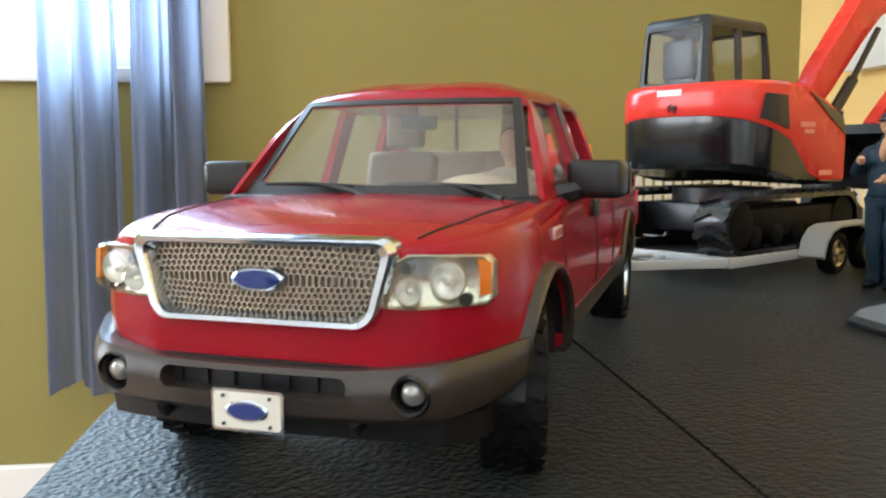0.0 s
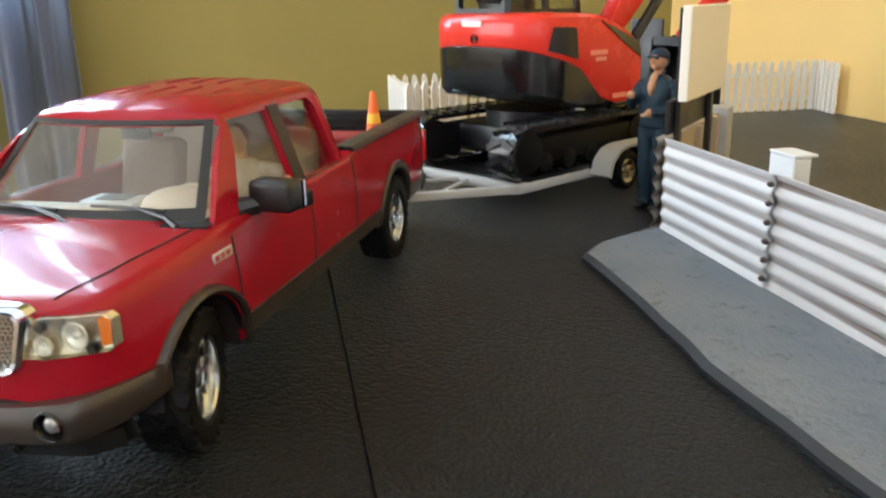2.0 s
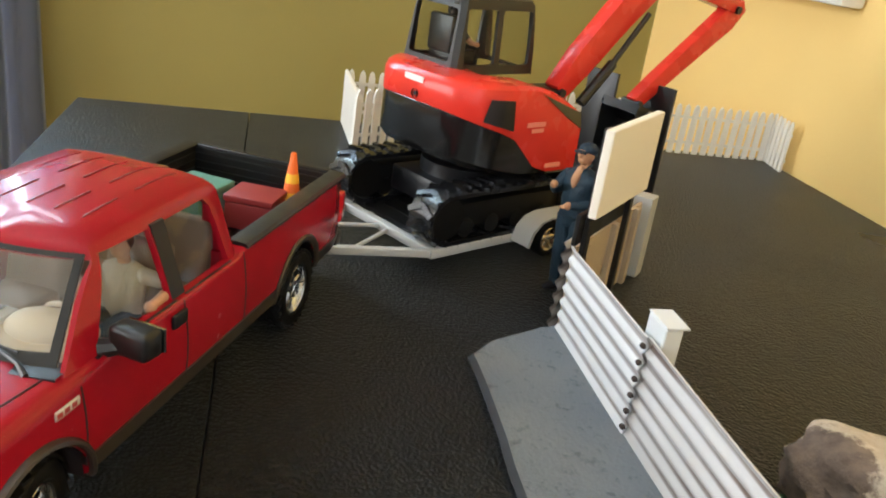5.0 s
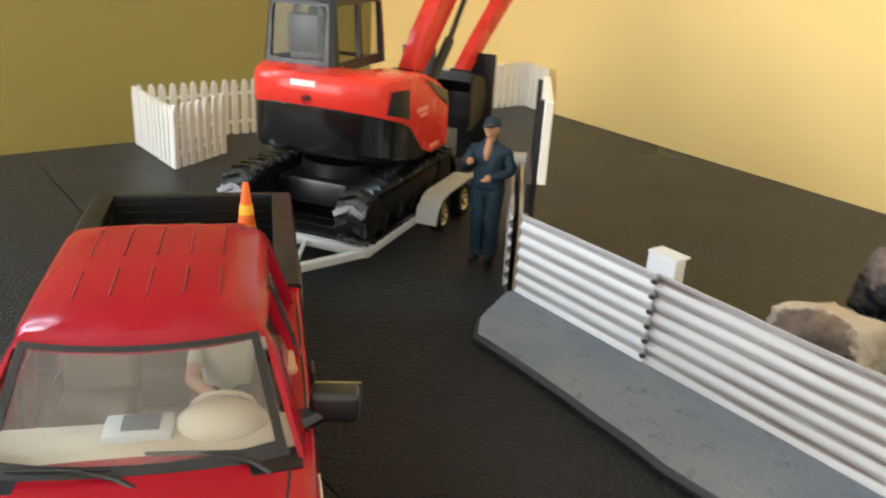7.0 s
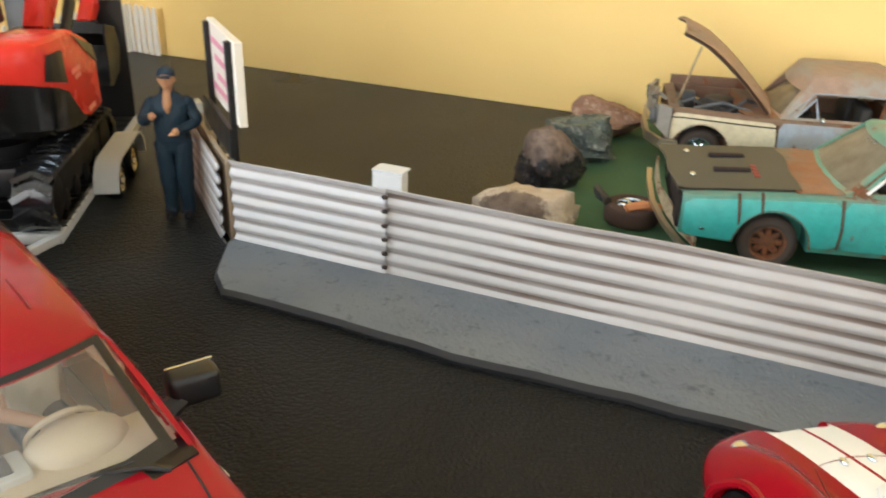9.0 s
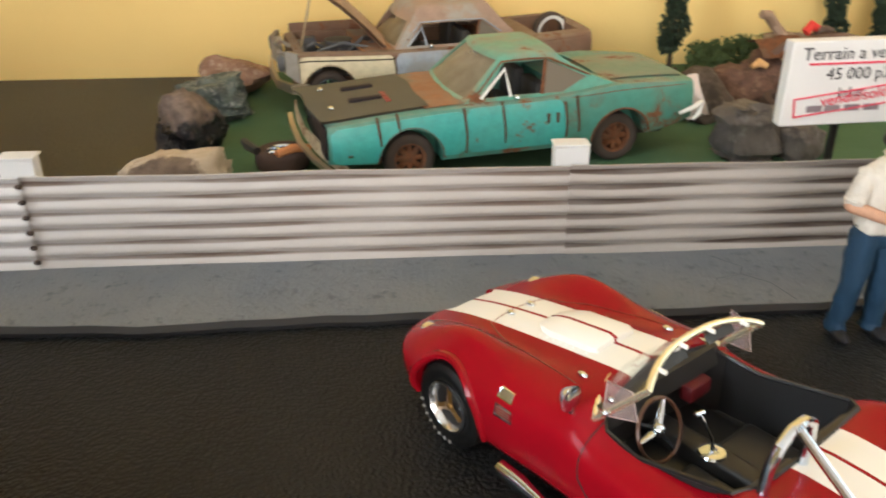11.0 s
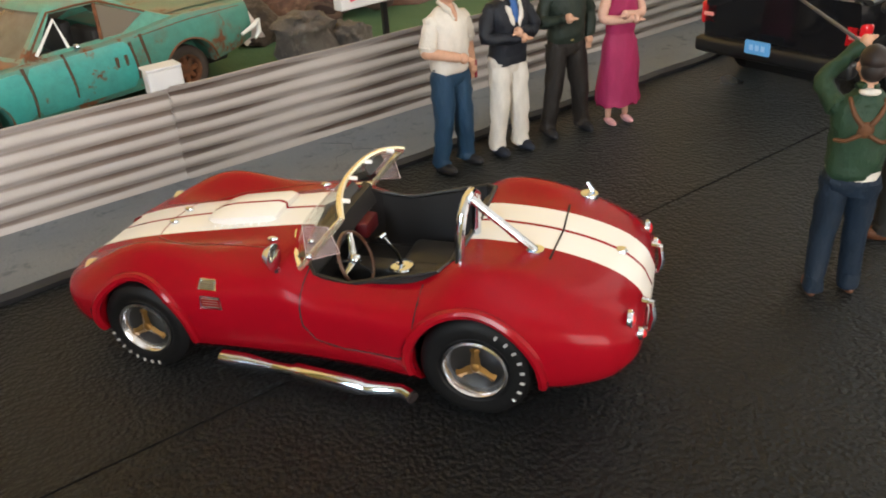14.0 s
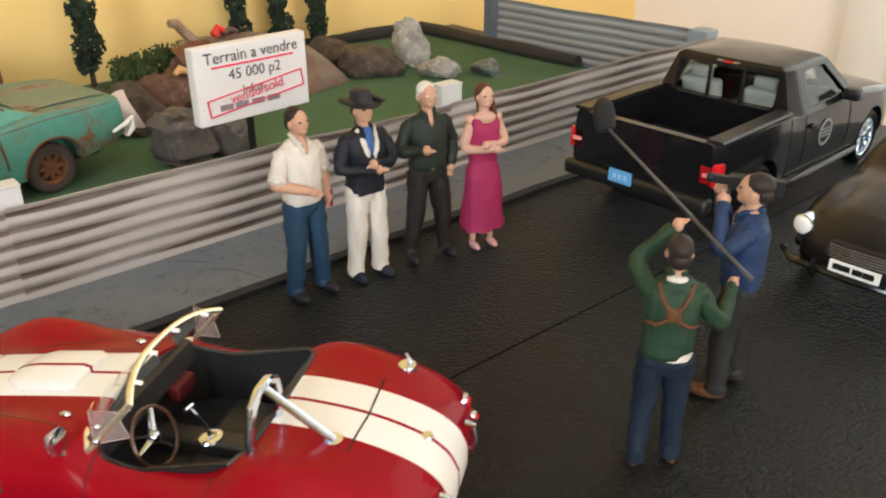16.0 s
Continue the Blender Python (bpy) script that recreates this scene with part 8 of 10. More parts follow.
# green mat behind the fence
GREEN = plain("green_mat", (0.035, 0.085, 0.038), 0.85, vary=0.30, grain=260, relief=0.0008)
bm = B()
edge = [(x, 0.236 + 0.006 * math.sin(x * 40) - 0.02 * x) for x in spread(0.016, 0.4165, 20)]
prism(bm, edge + [(0.4165, -0.600), (0.16, -0.606), (0.020, -0.622)], 0.0003, GREEN_Z, "Z")
tagged(part("ground_mat", bm, GREEN, None), "dark green flocked ground mat", kind="structure")
for pts in ([(0.402, -0.26, 0.009), (0.403, -0.45, 0.009), (0.398, -0.580, 0.009)], [(0.396, -0.592, 0.009), (0.28, -0.597, 0.009), (0.145, -0.606, 0.009)]):
    bm = B()
    tube(bm, dense(pts, 0.03), [0.0075 + 0.0012 * math.sin(i * 1.7) for i in range(len(dense(pts, 0.03)))], 9)
    single("log", bm, plain("charred_log", (0.022, 0.019, 0.016), 0.85, vary=0.4, grain=200, relief=0.0008), "dark log edging on the green mat", "log", "edging logs")


def rock_material(name, a, b, c, gloss=0.7, scale=60, crust=None, face=None):
    """Broken stone; crust = (height, colour) tops it, face = (centre, radius, colour) marks one broken face."""
    m, n, l, bs = nodes_of(name)
    v = coords(n, l, 1.0)
    k1, k2, fine = noise_of(n, l, v, scale, 5, 0.65), noise_of(n, l, v, scale * 3.3, 4), noise_of(n, l, v, 500, 5, 0.7)
    base = mix(n, l, ramp(n, l, k1, (0.42, 0.0), (0.58, 1.0)), a, b)
    base = mix(n, l, ramp(n, l, k2, (0.55, 0.0), (0.68, 1.0)), base, c)
    rough = ramp(n, l, k1, (0.35, max(0.1, gloss - 0.3)), (0.65, min(1, gloss + 0.15)))
    d = None
    if crust:
        sp = n.new("ShaderNodeSeparateXYZ")
        l.new(v, sp.inputs[0])
        d, edge, colour, rough2 = sp.outputs["Z"], crust[0], crust[1], 0.85
    elif face:
        vd = n.new("ShaderNodeVectorMath")
        vd.operation = "DISTANCE"
        l.new(v, vd.inputs[0])
        vd.inputs[1].default_value = face[0]
        sg = n.new("ShaderNodeMath")
        sg.operation = "MULTIPLY"
        l.new(vd.outputs["Value"], sg.inputs[0])
        sg.inputs[1].default_value = -1.0
        d, edge, colour, rough2 = sg.outputs[0], -face[1], face[2], 0.8
    if d is not None:
        wob = n.new("ShaderNodeMath")
        wob.operation = "MULTIPLY_ADD"
        l.new(noise_of(n, l, v, 110, 5, 0.65), wob.inputs[0])
        wob.inputs[1].default_value, wob.inputs[2].default_value = 0.030, -0.015 - edge
        ad = n.new("ShaderNodeMath")
        ad.operation = "ADD"
        l.new(d, ad.inputs[0])
        l.new(wob.outputs[0], ad.inputs[1])
        f = ramp(n, l, ad.outputs[0], (0.0, 0.0), (0.003, 1.0))
        shade = ramp(n, l, k2, (0.3, tuple(q * 0.55 for q in colour)), (0.7, tuple(min(1, q * 1.35) for q in colour)))
        base = mix(n, l, f, base, shade)
        rough = mix(n, l, f, rough, (rough2,) * 3)
    l.new(base, bs.inputs["Base Color"])
    l.new(rough, bs.inputs["Roughness"])
    bump(n, l, bs, fine, 0.8, 0.0016)
    return m


def rock(at, size, seed, mat, label, turn=0.0, craggy=0.35, name="rock", layered=0.0, group="rocks", blocky=1.0):
    bm = B()
    bmesh.ops.create_icosphere(bm, subdivisions=4, radius=1.0)
    off = Vector((seed * 7.3, seed * 3.1, seed * 1.7))
    rnd = random.Random(seed)
    planes = [(Vector((rnd.gauss(0, 1), rnd.gauss(0, 1), rnd.gauss(0, 1))).normalized(), rnd.uniform(0.66, 1.0)) for _ in range(17)]
    for v in bm.verts:
        d = v.co.normalized()
        k = 1 + craggy * (noise.noise(d * 1.6 + off) + 0.5 * noise.noise(d * 3.7 + off) + 0.25 * noise.noise(d * 8.1 + off))
        if blocky == 1.0:
            k = min([1.25] + [h / max(1e-3, q.dot(d)) for q, h in planes])
            k += 0.30 * craggy * (noise.noise(d * 3.1 + off) + noise.noise(d * 7.7 + off) + 0.8 * noise.noise(d * 17 + off))
        if blocky != 1.0:
            q = Vector([math.copysign(abs(c) ** blocky, c) for c in d])
            k *= 0.80 * q.length
            d = q.normalized()
        if blocky != 1.0:
            k *= 1 - 0.10 * noise.cell(d * 2.3 + off)
        co = d * k
        if layered:
            st = math.sin(co.z * 16 + 1.2 * noise.noise(d * 2 + off))
            co.x *= 1 + layered * st
            co.y *= 1 + layered * st
        v.co = Vector((co.x * size[0] / 2, co.y * size[1] / 2, max(co.z, -0.55) * size[2] / 1.5))
    lo = min(v.co.z for v in bm.verts)
    bmesh.ops.translate(bm, verts=bm.verts, vec=(0, 0, -lo))
    return single(name, bm, mat, label, "rock", group, m=pose(at[0], at[1], at[2] if len(at) > 2 else GREEN_Z, 0, 0, turn), angle=60)


CREAM = rock_material("cream_rock", (0.50, 0.41, 0.31), (0.44, 0.35, 0.25), (0.60, 0.50, 0.38), 0.8, 30, face=((-0.033, -0.010, 0.016), 0.028, (0.16, 0.115, 0.088)))
DARK = rock_material("dark_glossy_rock", (0.014, 0.014, 0.018), (0.035, 0.032, 0.034), (0.06, 0.045, 0.045), 0.28, 45, crust=(0.025, (0.20, 0.15, 0.125)))
GRN = rock_material("green_grey_rock", (0.12, 0.15, 0.13), (0.06, 0.075, 0.07), (0.30, 0.31, 0.29), 0.6, 80)
PINK = rock_material("pink_brown_rock", (0.34, 0.20, 0.14), (0.24, 0.13, 0.09), (0.48, 0.36, 0.28), 0.75)
BRN = rock_material("brown_rock", (0.085, 0.060, 0.044), (0.055, 0.040, 0.030), (0.13, 0.10, 0.075), 0.85)
GREYR = rock_material("grey_stack_rock", (0.13, 0.105, 0.088), (0.085, 0.072, 0.064), (0.19, 0.165, 0.145), 0.9, 40)
PALE = rock_material("pale_rock", (0.42, 0.40, 0.36), (0.28, 0.26, 0.23), (0.58, 0.54, 0.46), 0.8)
rock((0.0960, 0.2280), (0.066, 0.084, 0.031), 1, CREAM, "cream and grey broken rock beside the fence", -15)
rock((0.1890, 0.2430), (0.046, 0.052, 0.038), 2, DARK, "glossy black rock with pinkish crust", 30)
rock((0.2740, 0.2390), (0.054, 0.070, 0.038), 3, GRN, "layered green grey rock", 10, layered=0.05)
rock((0.3480, 0.2340), (0.056, 0.060, 0.034), 4, PINK, "rounded pinkish brown rock", 60, 0.25)
rock((0.1540, -0.1660), (0.046, 0.052, 0.042), 5, GREYR, "stacked brown grey layered stone", 8, 0.14, layered=0.11, blocky=0.55)
rock((0.1480, -0.2020), (0.036, 0.036, 0.028), 6, GREYR, "low grey stone beside the stack", 20, 0.2, layered=0.04, blocky=0.6)
rock((0.248, -0.165), (0.050, 0.056, 0.034), 7, BRN, "brown rounded boulder behind the stacked stone", 0, 0.2)
rock((0.294, -0.133), (0.050, 0.046, 0.032), 8, BRN, "brown boulder behind the coupe", 0, 0.25)
rock((0.273, -0.421), (0.075, 0.050, 0.032), 9, BRN, "smooth brown grey boulder", 15, 0.15)
rock((0.331, -0.410), (0.070, 0.045, 0.024), 10, BRN, "low brown boulder on green mat", 0, 0.2)
rock((0.2720, -0.4770), (0.045, 0.040, 0.046), 11, PALE, "pale upright rock on green mat", 40, 0.35)
rock((0.2120, -0.4690), (0.052, 0.026, 0.018), 12, PALE, "small pale rock on green mat", 20, 0.25)
rock((0.1875, -0.514), (0.04, 0.03, 0.014), 13, GRN, "small mossy stone on green mat", 0, 0.25)

# scrap heap: a brown mound with tyres, rusty sheets, a horn-shaped casting and rags
TYREB = plain("brown_old_tyre", (0.048, 0.028, 0.021), 0.9, vary=0.4, grain=120)
REDBRN = rock_material("red_brown_rubble", (0.150, 0.075, 0.052), (0.085, 0.046, 0.034), (0.21, 0.125, 0.085), 0.9, 55)
TANR = rock_material("tan_rubble", (0.27, 0.195, 0.135), (0.19, 0.13, 0.09), (0.36, 0.28, 0.20), 0.9, 60)
rock((0.300, -0.268), (0.092, 0.140, 0.040), 21, REDBRN, "red brown rubble mound under the scrap", 12, 0.35, name="scrap_mound", group="")
rock((0.291, -0.212), (0.060, 0.066, 0.034), 22, REDBRN, "red brown boulder at the scrap heap", 30, 0.25)
rock((0.312, -0.262, 0.036), (0.052, 0.058, 0.020), 23, TANR, "tan broken stone on the scrap heap", 50, 0.4)
for i, (x, y, z, rx, ry, q) in enumerate(((0.232, -0.226, 0.0155, 78, -14, 1.0), (0.262, -0.258, 0.0200, 64, 20, 1.0), (0.246, -0.292, 0.0165, 80, 8, 0.9))):
    single("old_tyre", tyre_mesh(0.30 * q, 0.22, 0.18, 0, 30), TYREB, "worn brown tyre lying on a scrap heap", "tyre", "scrap tyres", m=pose(x, y, z, rx, ry, 70 + 20 * i), sc=S18)


def rusty_sheet(ridge, foot, seed, label, mat):
    """A bent sheet that hangs from a ridge line down to a foot line."""
    bm = B()
    rows = []
    for v in spread(0, 1, 7):
        row = []
        for u in spread(0, 1, 13):
            f = u * (len(ridge) - 1)
            i = min(int(f), len(ridge) - 2)
            a = Vector(ridge[i]).lerp(Vector(ridge[i + 1]), f - i).lerp(Vector(foot[i]).lerp(Vector(foot[i + 1]), f - i), v)
            k = noise.noise(Vector((u * 4, v * 3, seed)))
            row.append(a + Vector((0.003 * k, 0.002 * k, 0.004 * k * (1 - v) + 0.006 * math.sin(math.pi * v))))
        rows.append(row)
    loft(bm, rows + [[q - Vector((0, 0, 0.0014)) for q in r] for r in rows[::-1]] + rows[:1], closed=False)
    return single("rusty_panel", bm, mat, label, "scrap panel", "scrap panels", angle=50)


SCRAP = rusty_paint("scrap_brown", (0.155, 0.075, 0.050), 0.70, 0.9, second=(0.115, 0.062, 0.046))
rusty_sheet([(0.335, -0.252, 0.050), (0.300, -0.305, 0.058), (0.312, -0.352, 0.045)], [(0.272, -0.288, 0.006), (0.240, -0.334, 0.005), (0.256, -0.388, 0.005)], 3, "brown rusty sheet leaning like a tent on the heap", SCRAP)
rusty_sheet([(0.340, -0.250, 0.050), (0.302, -0.306, 0.057), (0.314, -0.354, 0.044)], [(0.375, -0.262, 0.012), (0.368, -0.330, 0.008), (0.350, -0.385, 0.005)], 5, "brown rusty sheet over the back of the heap", SCRAP)
rusty_sheet([(0.318, -0.226, 0.049), (0.304, -0.262, 0.056)], [(0.284, -0.228, 0.042), (0.276, -0.258, 0.045)], 8, "bent rusty car panel on the scrap heap", RUST)
for pts, rs, z, col, lab in (([(0, 0, 0), (0.004, 0.010, 0.012), (0.0, 0.018, 0.021), (-0.002, 0.025, 0.022)], [0.0052, 0.0045, 0.0046, 0.0036], (0.306, -0.254, 0.052), (0.25, 0.165, 0.11), "tan horn-shaped casting on the scrap heap"),
                             ([(0, 0, 0), (0.002, -0.006, 0.006), (0, -0.011, 0.003)], [0.0040, 0.0046, 0.003], (0.303, -0.270, 0.058), (0.55, 0.03, 0.02), "small red scrap piece on the heap"),
                             ([(0, 0, 0), (0.003, -0.009, 0.002), (0, -0.016, 0.0)], [0.0036, 0.0030, 0.002], (0.303, -0.279, 0.059), (0.09, 0.055, 0.04), "dark bent scrap piece on the heap"),
                             ([(0, 0.006, 0), (0.002, 0, 0.003), (0, -0.007, 0.0)], [0.0022, 0.0040, 0.0024], (0.276, -0.222, 0.036), (0.55, 0.31, 0.13), "orange tan scrap piece on the boulder"),
                             ([(0, 0.010, 0), (0.002, 0, 0.006), (0, -0.012, 0.002)], [0.003, 0.0045, 0.003], (0.285, -0.246, 0.044), (0.10, 0.055, 0.04), "brown bent scrap piece on the heap")):
    bm = B()
    tube(bm, pts, rs, 9)
    single("scrap_piece", bm, plain("scrap_colour", col, 0.7, vary=0.3), lab, "scrap", "scrap pieces", m=pose(*z))
bm = B()
rows = [[(0.014 * u + 0.003 * math.sin(v * 3), 0.004 * math.sin(u * 2 + v * 4), 0.034 * (1 - v) - 0.004 * u * u) for u in spread(-0.6, 0.6, 6)] for v in spread(0, 1, 8)]
loft(bm, rows + [[(a, b + 0.0008, c) for a, b, c in r] for r in rows[::-1]] + rows[:1], closed=False)
single("rag", bm, plain("pale_rag", (0.66, 0.56, 0.53), 0.85, vary=0.15, grain=200), "pale pinkish crumpled rag hanging on tyres", "rag", m=pose(0.2250, -0.1560, 0.010, 18, 12, 100))
# loose wheel beside the coupe
lw = thing("loose_wheel", pose(0.150, 0.168, GREEN_Z, 0, 0, 0), "loose worn wheel lying flat on green mat", "wheel")
part("tyre", tyre_mesh(0.34, 0.26, 0.20, 0, 36), TYREB, lw, sc=S18, m=pose(0, 0, 0.0073, 90, 0, 0))
part("rim", rim_mesh(0.205, 0.25, 6, 0.08, 0.03), CHROME, lw, sc=S18, m=pose(0, 0, 0.0073, 90, 0, 0))
for x, y, a, col, nm in ((0.152, 0.190, 30, (0.02, 0.02, 0.022), "black"), (0.140, 0.158, -60, (0.50, 0.20, 0.08), "orange brown")):
    bm = B()
    tube(bm, [(-0.013, 0, 0), (0, 0.002, 0.001), (0.012, 0, 0)], [0.003, 0.0036, 0.0028], 8)
    single("scrap_piece", bm, plain("scrap_piece_colour", col, 0.6), nm + " scrap piece lying on the loose wheel", "scrap", "scrap pieces", m=pose(x, y, 0.0190, 0, 0, a))

# trees against the wall
LEAF = plain("dark_foliage", (0.018, 0.032, 0.016), 0.8, vary=0.5, grain=300)
BUSH = plain("bush_foliage", (0.050, 0.075, 0.022), 0.8, vary=0.5, grain=300)
BARK = plain("bark", (0.05, 0.035, 0.022), 0.9, vary=0.3)


def leafy(spots, n, size, seed):
    rnd = random.Random(seed)
    bm = B()
    for _ in range(n):
        c, r = rnd.choice(spots)
        d = Vector((rnd.gauss(0, 1), rnd.gauss(0, 1), rnd.gauss(0, 1))).normalized() * (r * rnd.uniform(0.55, 1.08))
        q = Vector(c) + d
        s = size * rnd.uniform(0.6, 1.3)
        m3 = Euler((rnd.uniform(0, 6), rnd.uniform(0, 6), rnd.uniform(0, 6))).to_matrix()
        a = [bm.verts.new(q + m3 @ Vector(p_) * s) for p_ in ((-1, 0, 0), (0, -0.6, 0.25), (1, 0, 0), (0, 0.6, 0.25), (0, 0, -0.5))]
        bm.faces.new((a[0], a[1], a[2], a[3]))
        bm.faces.new((a[0], a[4], a[2]))
    return bm


for i, (x, y, h, r) in enumerate(((0.368, -0.174, 0.150, 0.014), (0.380, -0.336, 0.125, 0.012), (0.380, -0.383, 0.120, 0.012), (0.378, -0.430, 0.110, 0.012))):
    t = thing("model_tree", pose(x, y, GREEN_Z), "dark narrow clipped model tree against the wall", "tree", "trees by the wall")
    bm = B()
    tube(bm, [(0, 0, 0), (0.001, 0, h * 0.4), (0, 0.001, h * 0.85)], [0.0028, 0.002, 0.0008], 7)
    part("trunk", bm, BARK, t)
    rnd = random.Random(i)
    spots = [((rnd.uniform(-0.003, 0.003), rnd.uniform(-0.003, 0.003), h * k), r * (0.75 + 0.35 * (j % 2)) * (1.12 - 0.55 * k)) for j, k in enumerate(spread(0.22, 0.97, 8))]
    cr = part("crown", leafy(spots, 2600, 0.0026, i), LEAF, t)
for i, (x, y, s) in enumerate(((0.374, -0.216, 1.0), (0.370, -0.252, 1.15), (0.350, -0.206, 0.8))):
    t = thing("bush", pose(x, y, GREEN_Z), "low green scrubby bush by the wall", "bush", "bushes")
    bm = B()
    tube(bm, [(0, 0, 0), (0, 0, 0.018)], [0.002, 0.001], 6)
    part("stem", bm, BARK, t)
    part("foliage", leafy([((0.008 * math.cos(k), 0.012 * math.sin(k), 0.018 * s + 0.006 * math.sin(3 * k)), 0.013 * s) for k in range(6)], 900, 0.0024, 20 + i), BUSH, t)


# ---------------------------------------------------------------- picket fence at the far end
PICK = plain("picket_white", (0.74, 0.71, 0.64), 0.55, vary=0.05)
bm = B()
prism(bm, [(-0.0034, 0), (0.0034, 0), (0.0034, 0.050), (0.0022, 0.0555), (0.0, 0.058), (-0.0022, 0.0555), (-0.0034, 0.050)], -0.0012, 0.0012, "Y")
PICKET = mesh_of("picket", bm, PICK, angle=30)


def pickets(a, b, label):
    a, b = Vector((*a, 0)), Vector((*b, 0))
    d = b - a
    ang = math.degrees(math.atan2(d.y, d.x))
    t = thing("picket_fence", pose(a.x, a.y, 0, 0, 0, ang), label, "fence", "picket fences")
    n = max(2, round(d.length / 0.0108))
    for i in range(n + 1):
        rnd = random.Random(i * 13 + n)
        part("picket", PICKET, None, t, m=pose(d.length * i / n, 0, 0.001 + rnd.uniform(0, 0.0006), 0, rnd.uniform(-1.2, 1.2), 0))
    for z in (0.014, 0.044):
        b2 = B()
        box(b2, -0.002, d.length + 0.002, 0.0014, 0.0034, z - 0.0016, z + 0.0016)
        part("rail", b2, PICK, t)


pickets((-0.090, 0.849), (0.405, 0.845), "long white plastic picket fence along the table end")
pickets((0.411, 0.843), (0.404, 0.800), "short white picket fence piece by the wall")
pickets((-0.096, 0.846), (-0.093, 0.754), "white picket fence piece turned forward")
pickets((-0.091, 0.750), (-0.034, 0.782), "short white picket fence piece folded back")

# ---------------------------------------------------------------- load in the bed, and the cone
CONE = plain("cone_orange", (0.80, 0.15, 0.02), 0.45, vary=0.06)
bedz = 0.755 * S18


def in_truck(x, y, z=0.0, rz=0.0):
    return TRUCK_M @ pose(x * S18, y * S18, bedz + z, 0, 0, rz)


cn = thing("traffic_cone", in_truck(-2.57, 0.52), "orange traffic cone with yellow bands in truck bed", "traffic cone")
bm = B()
lathe(bm, [(0.001, 0.0), (0.15, 0.0), (0.14, 0.05), (0.125, 0.06), (0.028, 0.76), (0.001, 0.77)], (0, 0, 0), "Z", 24)
part("cone", bm, CONE, cn, sc=S18)
for z0, z1 in ((0.24, 0.34), (0.44, 0.54)):
    bm = B()
    rr = lambda z: 0.125 - 0.097 * (z - 0.06) / 0.70 + 0.003
    lathe(bm, [(rr(z0), z0), (rr(z1), z1), (rr(z1) - 0.005, z1), (rr(z0) - 0.005, z0), (rr(z0), z0)], (0, 0, 0), "Z", 24)
    part("band", bm, plain("cone_yellow", (0.85, 0.45, 0.03), 0.45), cn, sc=S18)
for x, y, w, d, h, col, lab, rz in ((-2.28, 0.26, 0.46, 0.50, 0.36, (0.22, 0.02, 0.02), "dark red cargo box in the truck bed", 4), (-2.12, -0.34, 0.62, 0.50, 0.38, (0.10, 0.24, 0.20), "muted green cargo box in the truck bed", -5)):
    bx_ = thing("cargo_box", in_truck(x, y, 0, rz), lab, "box", "cargo boxes")
    bm = B()
    box(bm, -w / 2, w / 2, -d / 2, d / 2, 0, h * 0.8, 0.02)
    part("body", bm, plain("cargo", col, 0.5), bx_, sc=S18)
    bm = B()
    box(bm, -w / 2 - 0.015, w / 2 + 0.015, -d / 2 - 0.015, d / 2 + 0.015, h * 0.8, h, 0.02)
    part("lid", bm, plain("cargo_lid", col, 0.45), bx_, sc=S18)

# ---------------------------------------------------------------- window, curtain and picture
wx0, wx1, wz0, wz1, wy = WIN1["x0"], WIN1["x1"], WIN1["z0"], WIN1["z1"], R_["y1"]
win = tagged(new("window_1"), "white framed window behind curtain", kind="structure")
for a, b, c, d in ((wx0 - 0.085, wx0, wz0 - 0.021, wz1 + 0.07), (wx1, wx1 + 0.085, wz0 - 0.021, wz1 + 0.07), (wx0, wx1, wz1, wz1 + 0.07), (wx0, wx1, wz0 - 0.021, wz0)):
    bm = B()
    box(bm, a, b, wy - 0.020, wy - 0.001, c, d, 0.004)
    part("casing", bm, TRIM, win)
for a, b, c, d in ((wx0, wx0 + 0.035, wz0, wz1), (wx1 - 0.035, wx1, wz0, wz1), (wx0 + 0.035, wx1 - 0.035, wz1 - 0.035, wz1), (wx0 + 0.035, wx1 - 0.035, wz0, wz0 + 0.035), (wx0 + 0.035, wx1 - 0.035, 0.83, 0.86)):
    bm = B()
    box(bm, a, b, wy + 0.030, wy + 0.055, c, d, 0.003)
    part("window_frame", bm, TRIM, win)
bm = B()
box(bm, wx0 + 0.03, wx1 - 0.03, wy + 0.040, wy + 0.043, wz0 + 0.03, wz1 - 0.03)
g = part("pane", bm, GLASS, win)
g.visible_shadow = False
bm = B()
box(bm, wx0 - 0.9, wx1 + 0.5, wy + 0.42, wy + 0.44, wz0 - 0.5, wz1 + 0.6)
day, dn, dl_, db = nodes_of("bright_overcast_sky")
db.inputs["Base Color"].default_value = (0, 0, 0, 1)
db.inputs["Emission Color"].default_value, db.inputs["Emission Strength"].default_value = (0.92, 0.97, 1.0, 1), 6.0
structure("backdrop", bm, day, "bright white sky outside the window")
win2 = tagged(new("window_2"), "white framed window across the room", kind="structure")
for a, b, c, d in ((WIN2["y0"] - 0.07, WIN2["y0"], WIN2["z0"] - 0.07, WIN2["z1"] + 0.07), (WIN2["y1"], WIN2["y1"] + 0.07, WIN2["z0"] - 0.07, WIN2["z1"] + 0.07), (WIN2["y0"], WIN2["y1"], WIN2["z1"], WIN2["z1"] + 0.07), (WIN2["y0"], WIN2["y1"], WIN2["z0"] - 0.07, WIN2["z0"]), (0.33, 0.37, WIN2["z0"], WIN2["z1"])):
    bm = B()
    box(bm, R_["x0"] + 0.001, R_["x0"] + 0.02, a, b, c, d, 0.004)
    part("casing", bm, TRIM, win2)


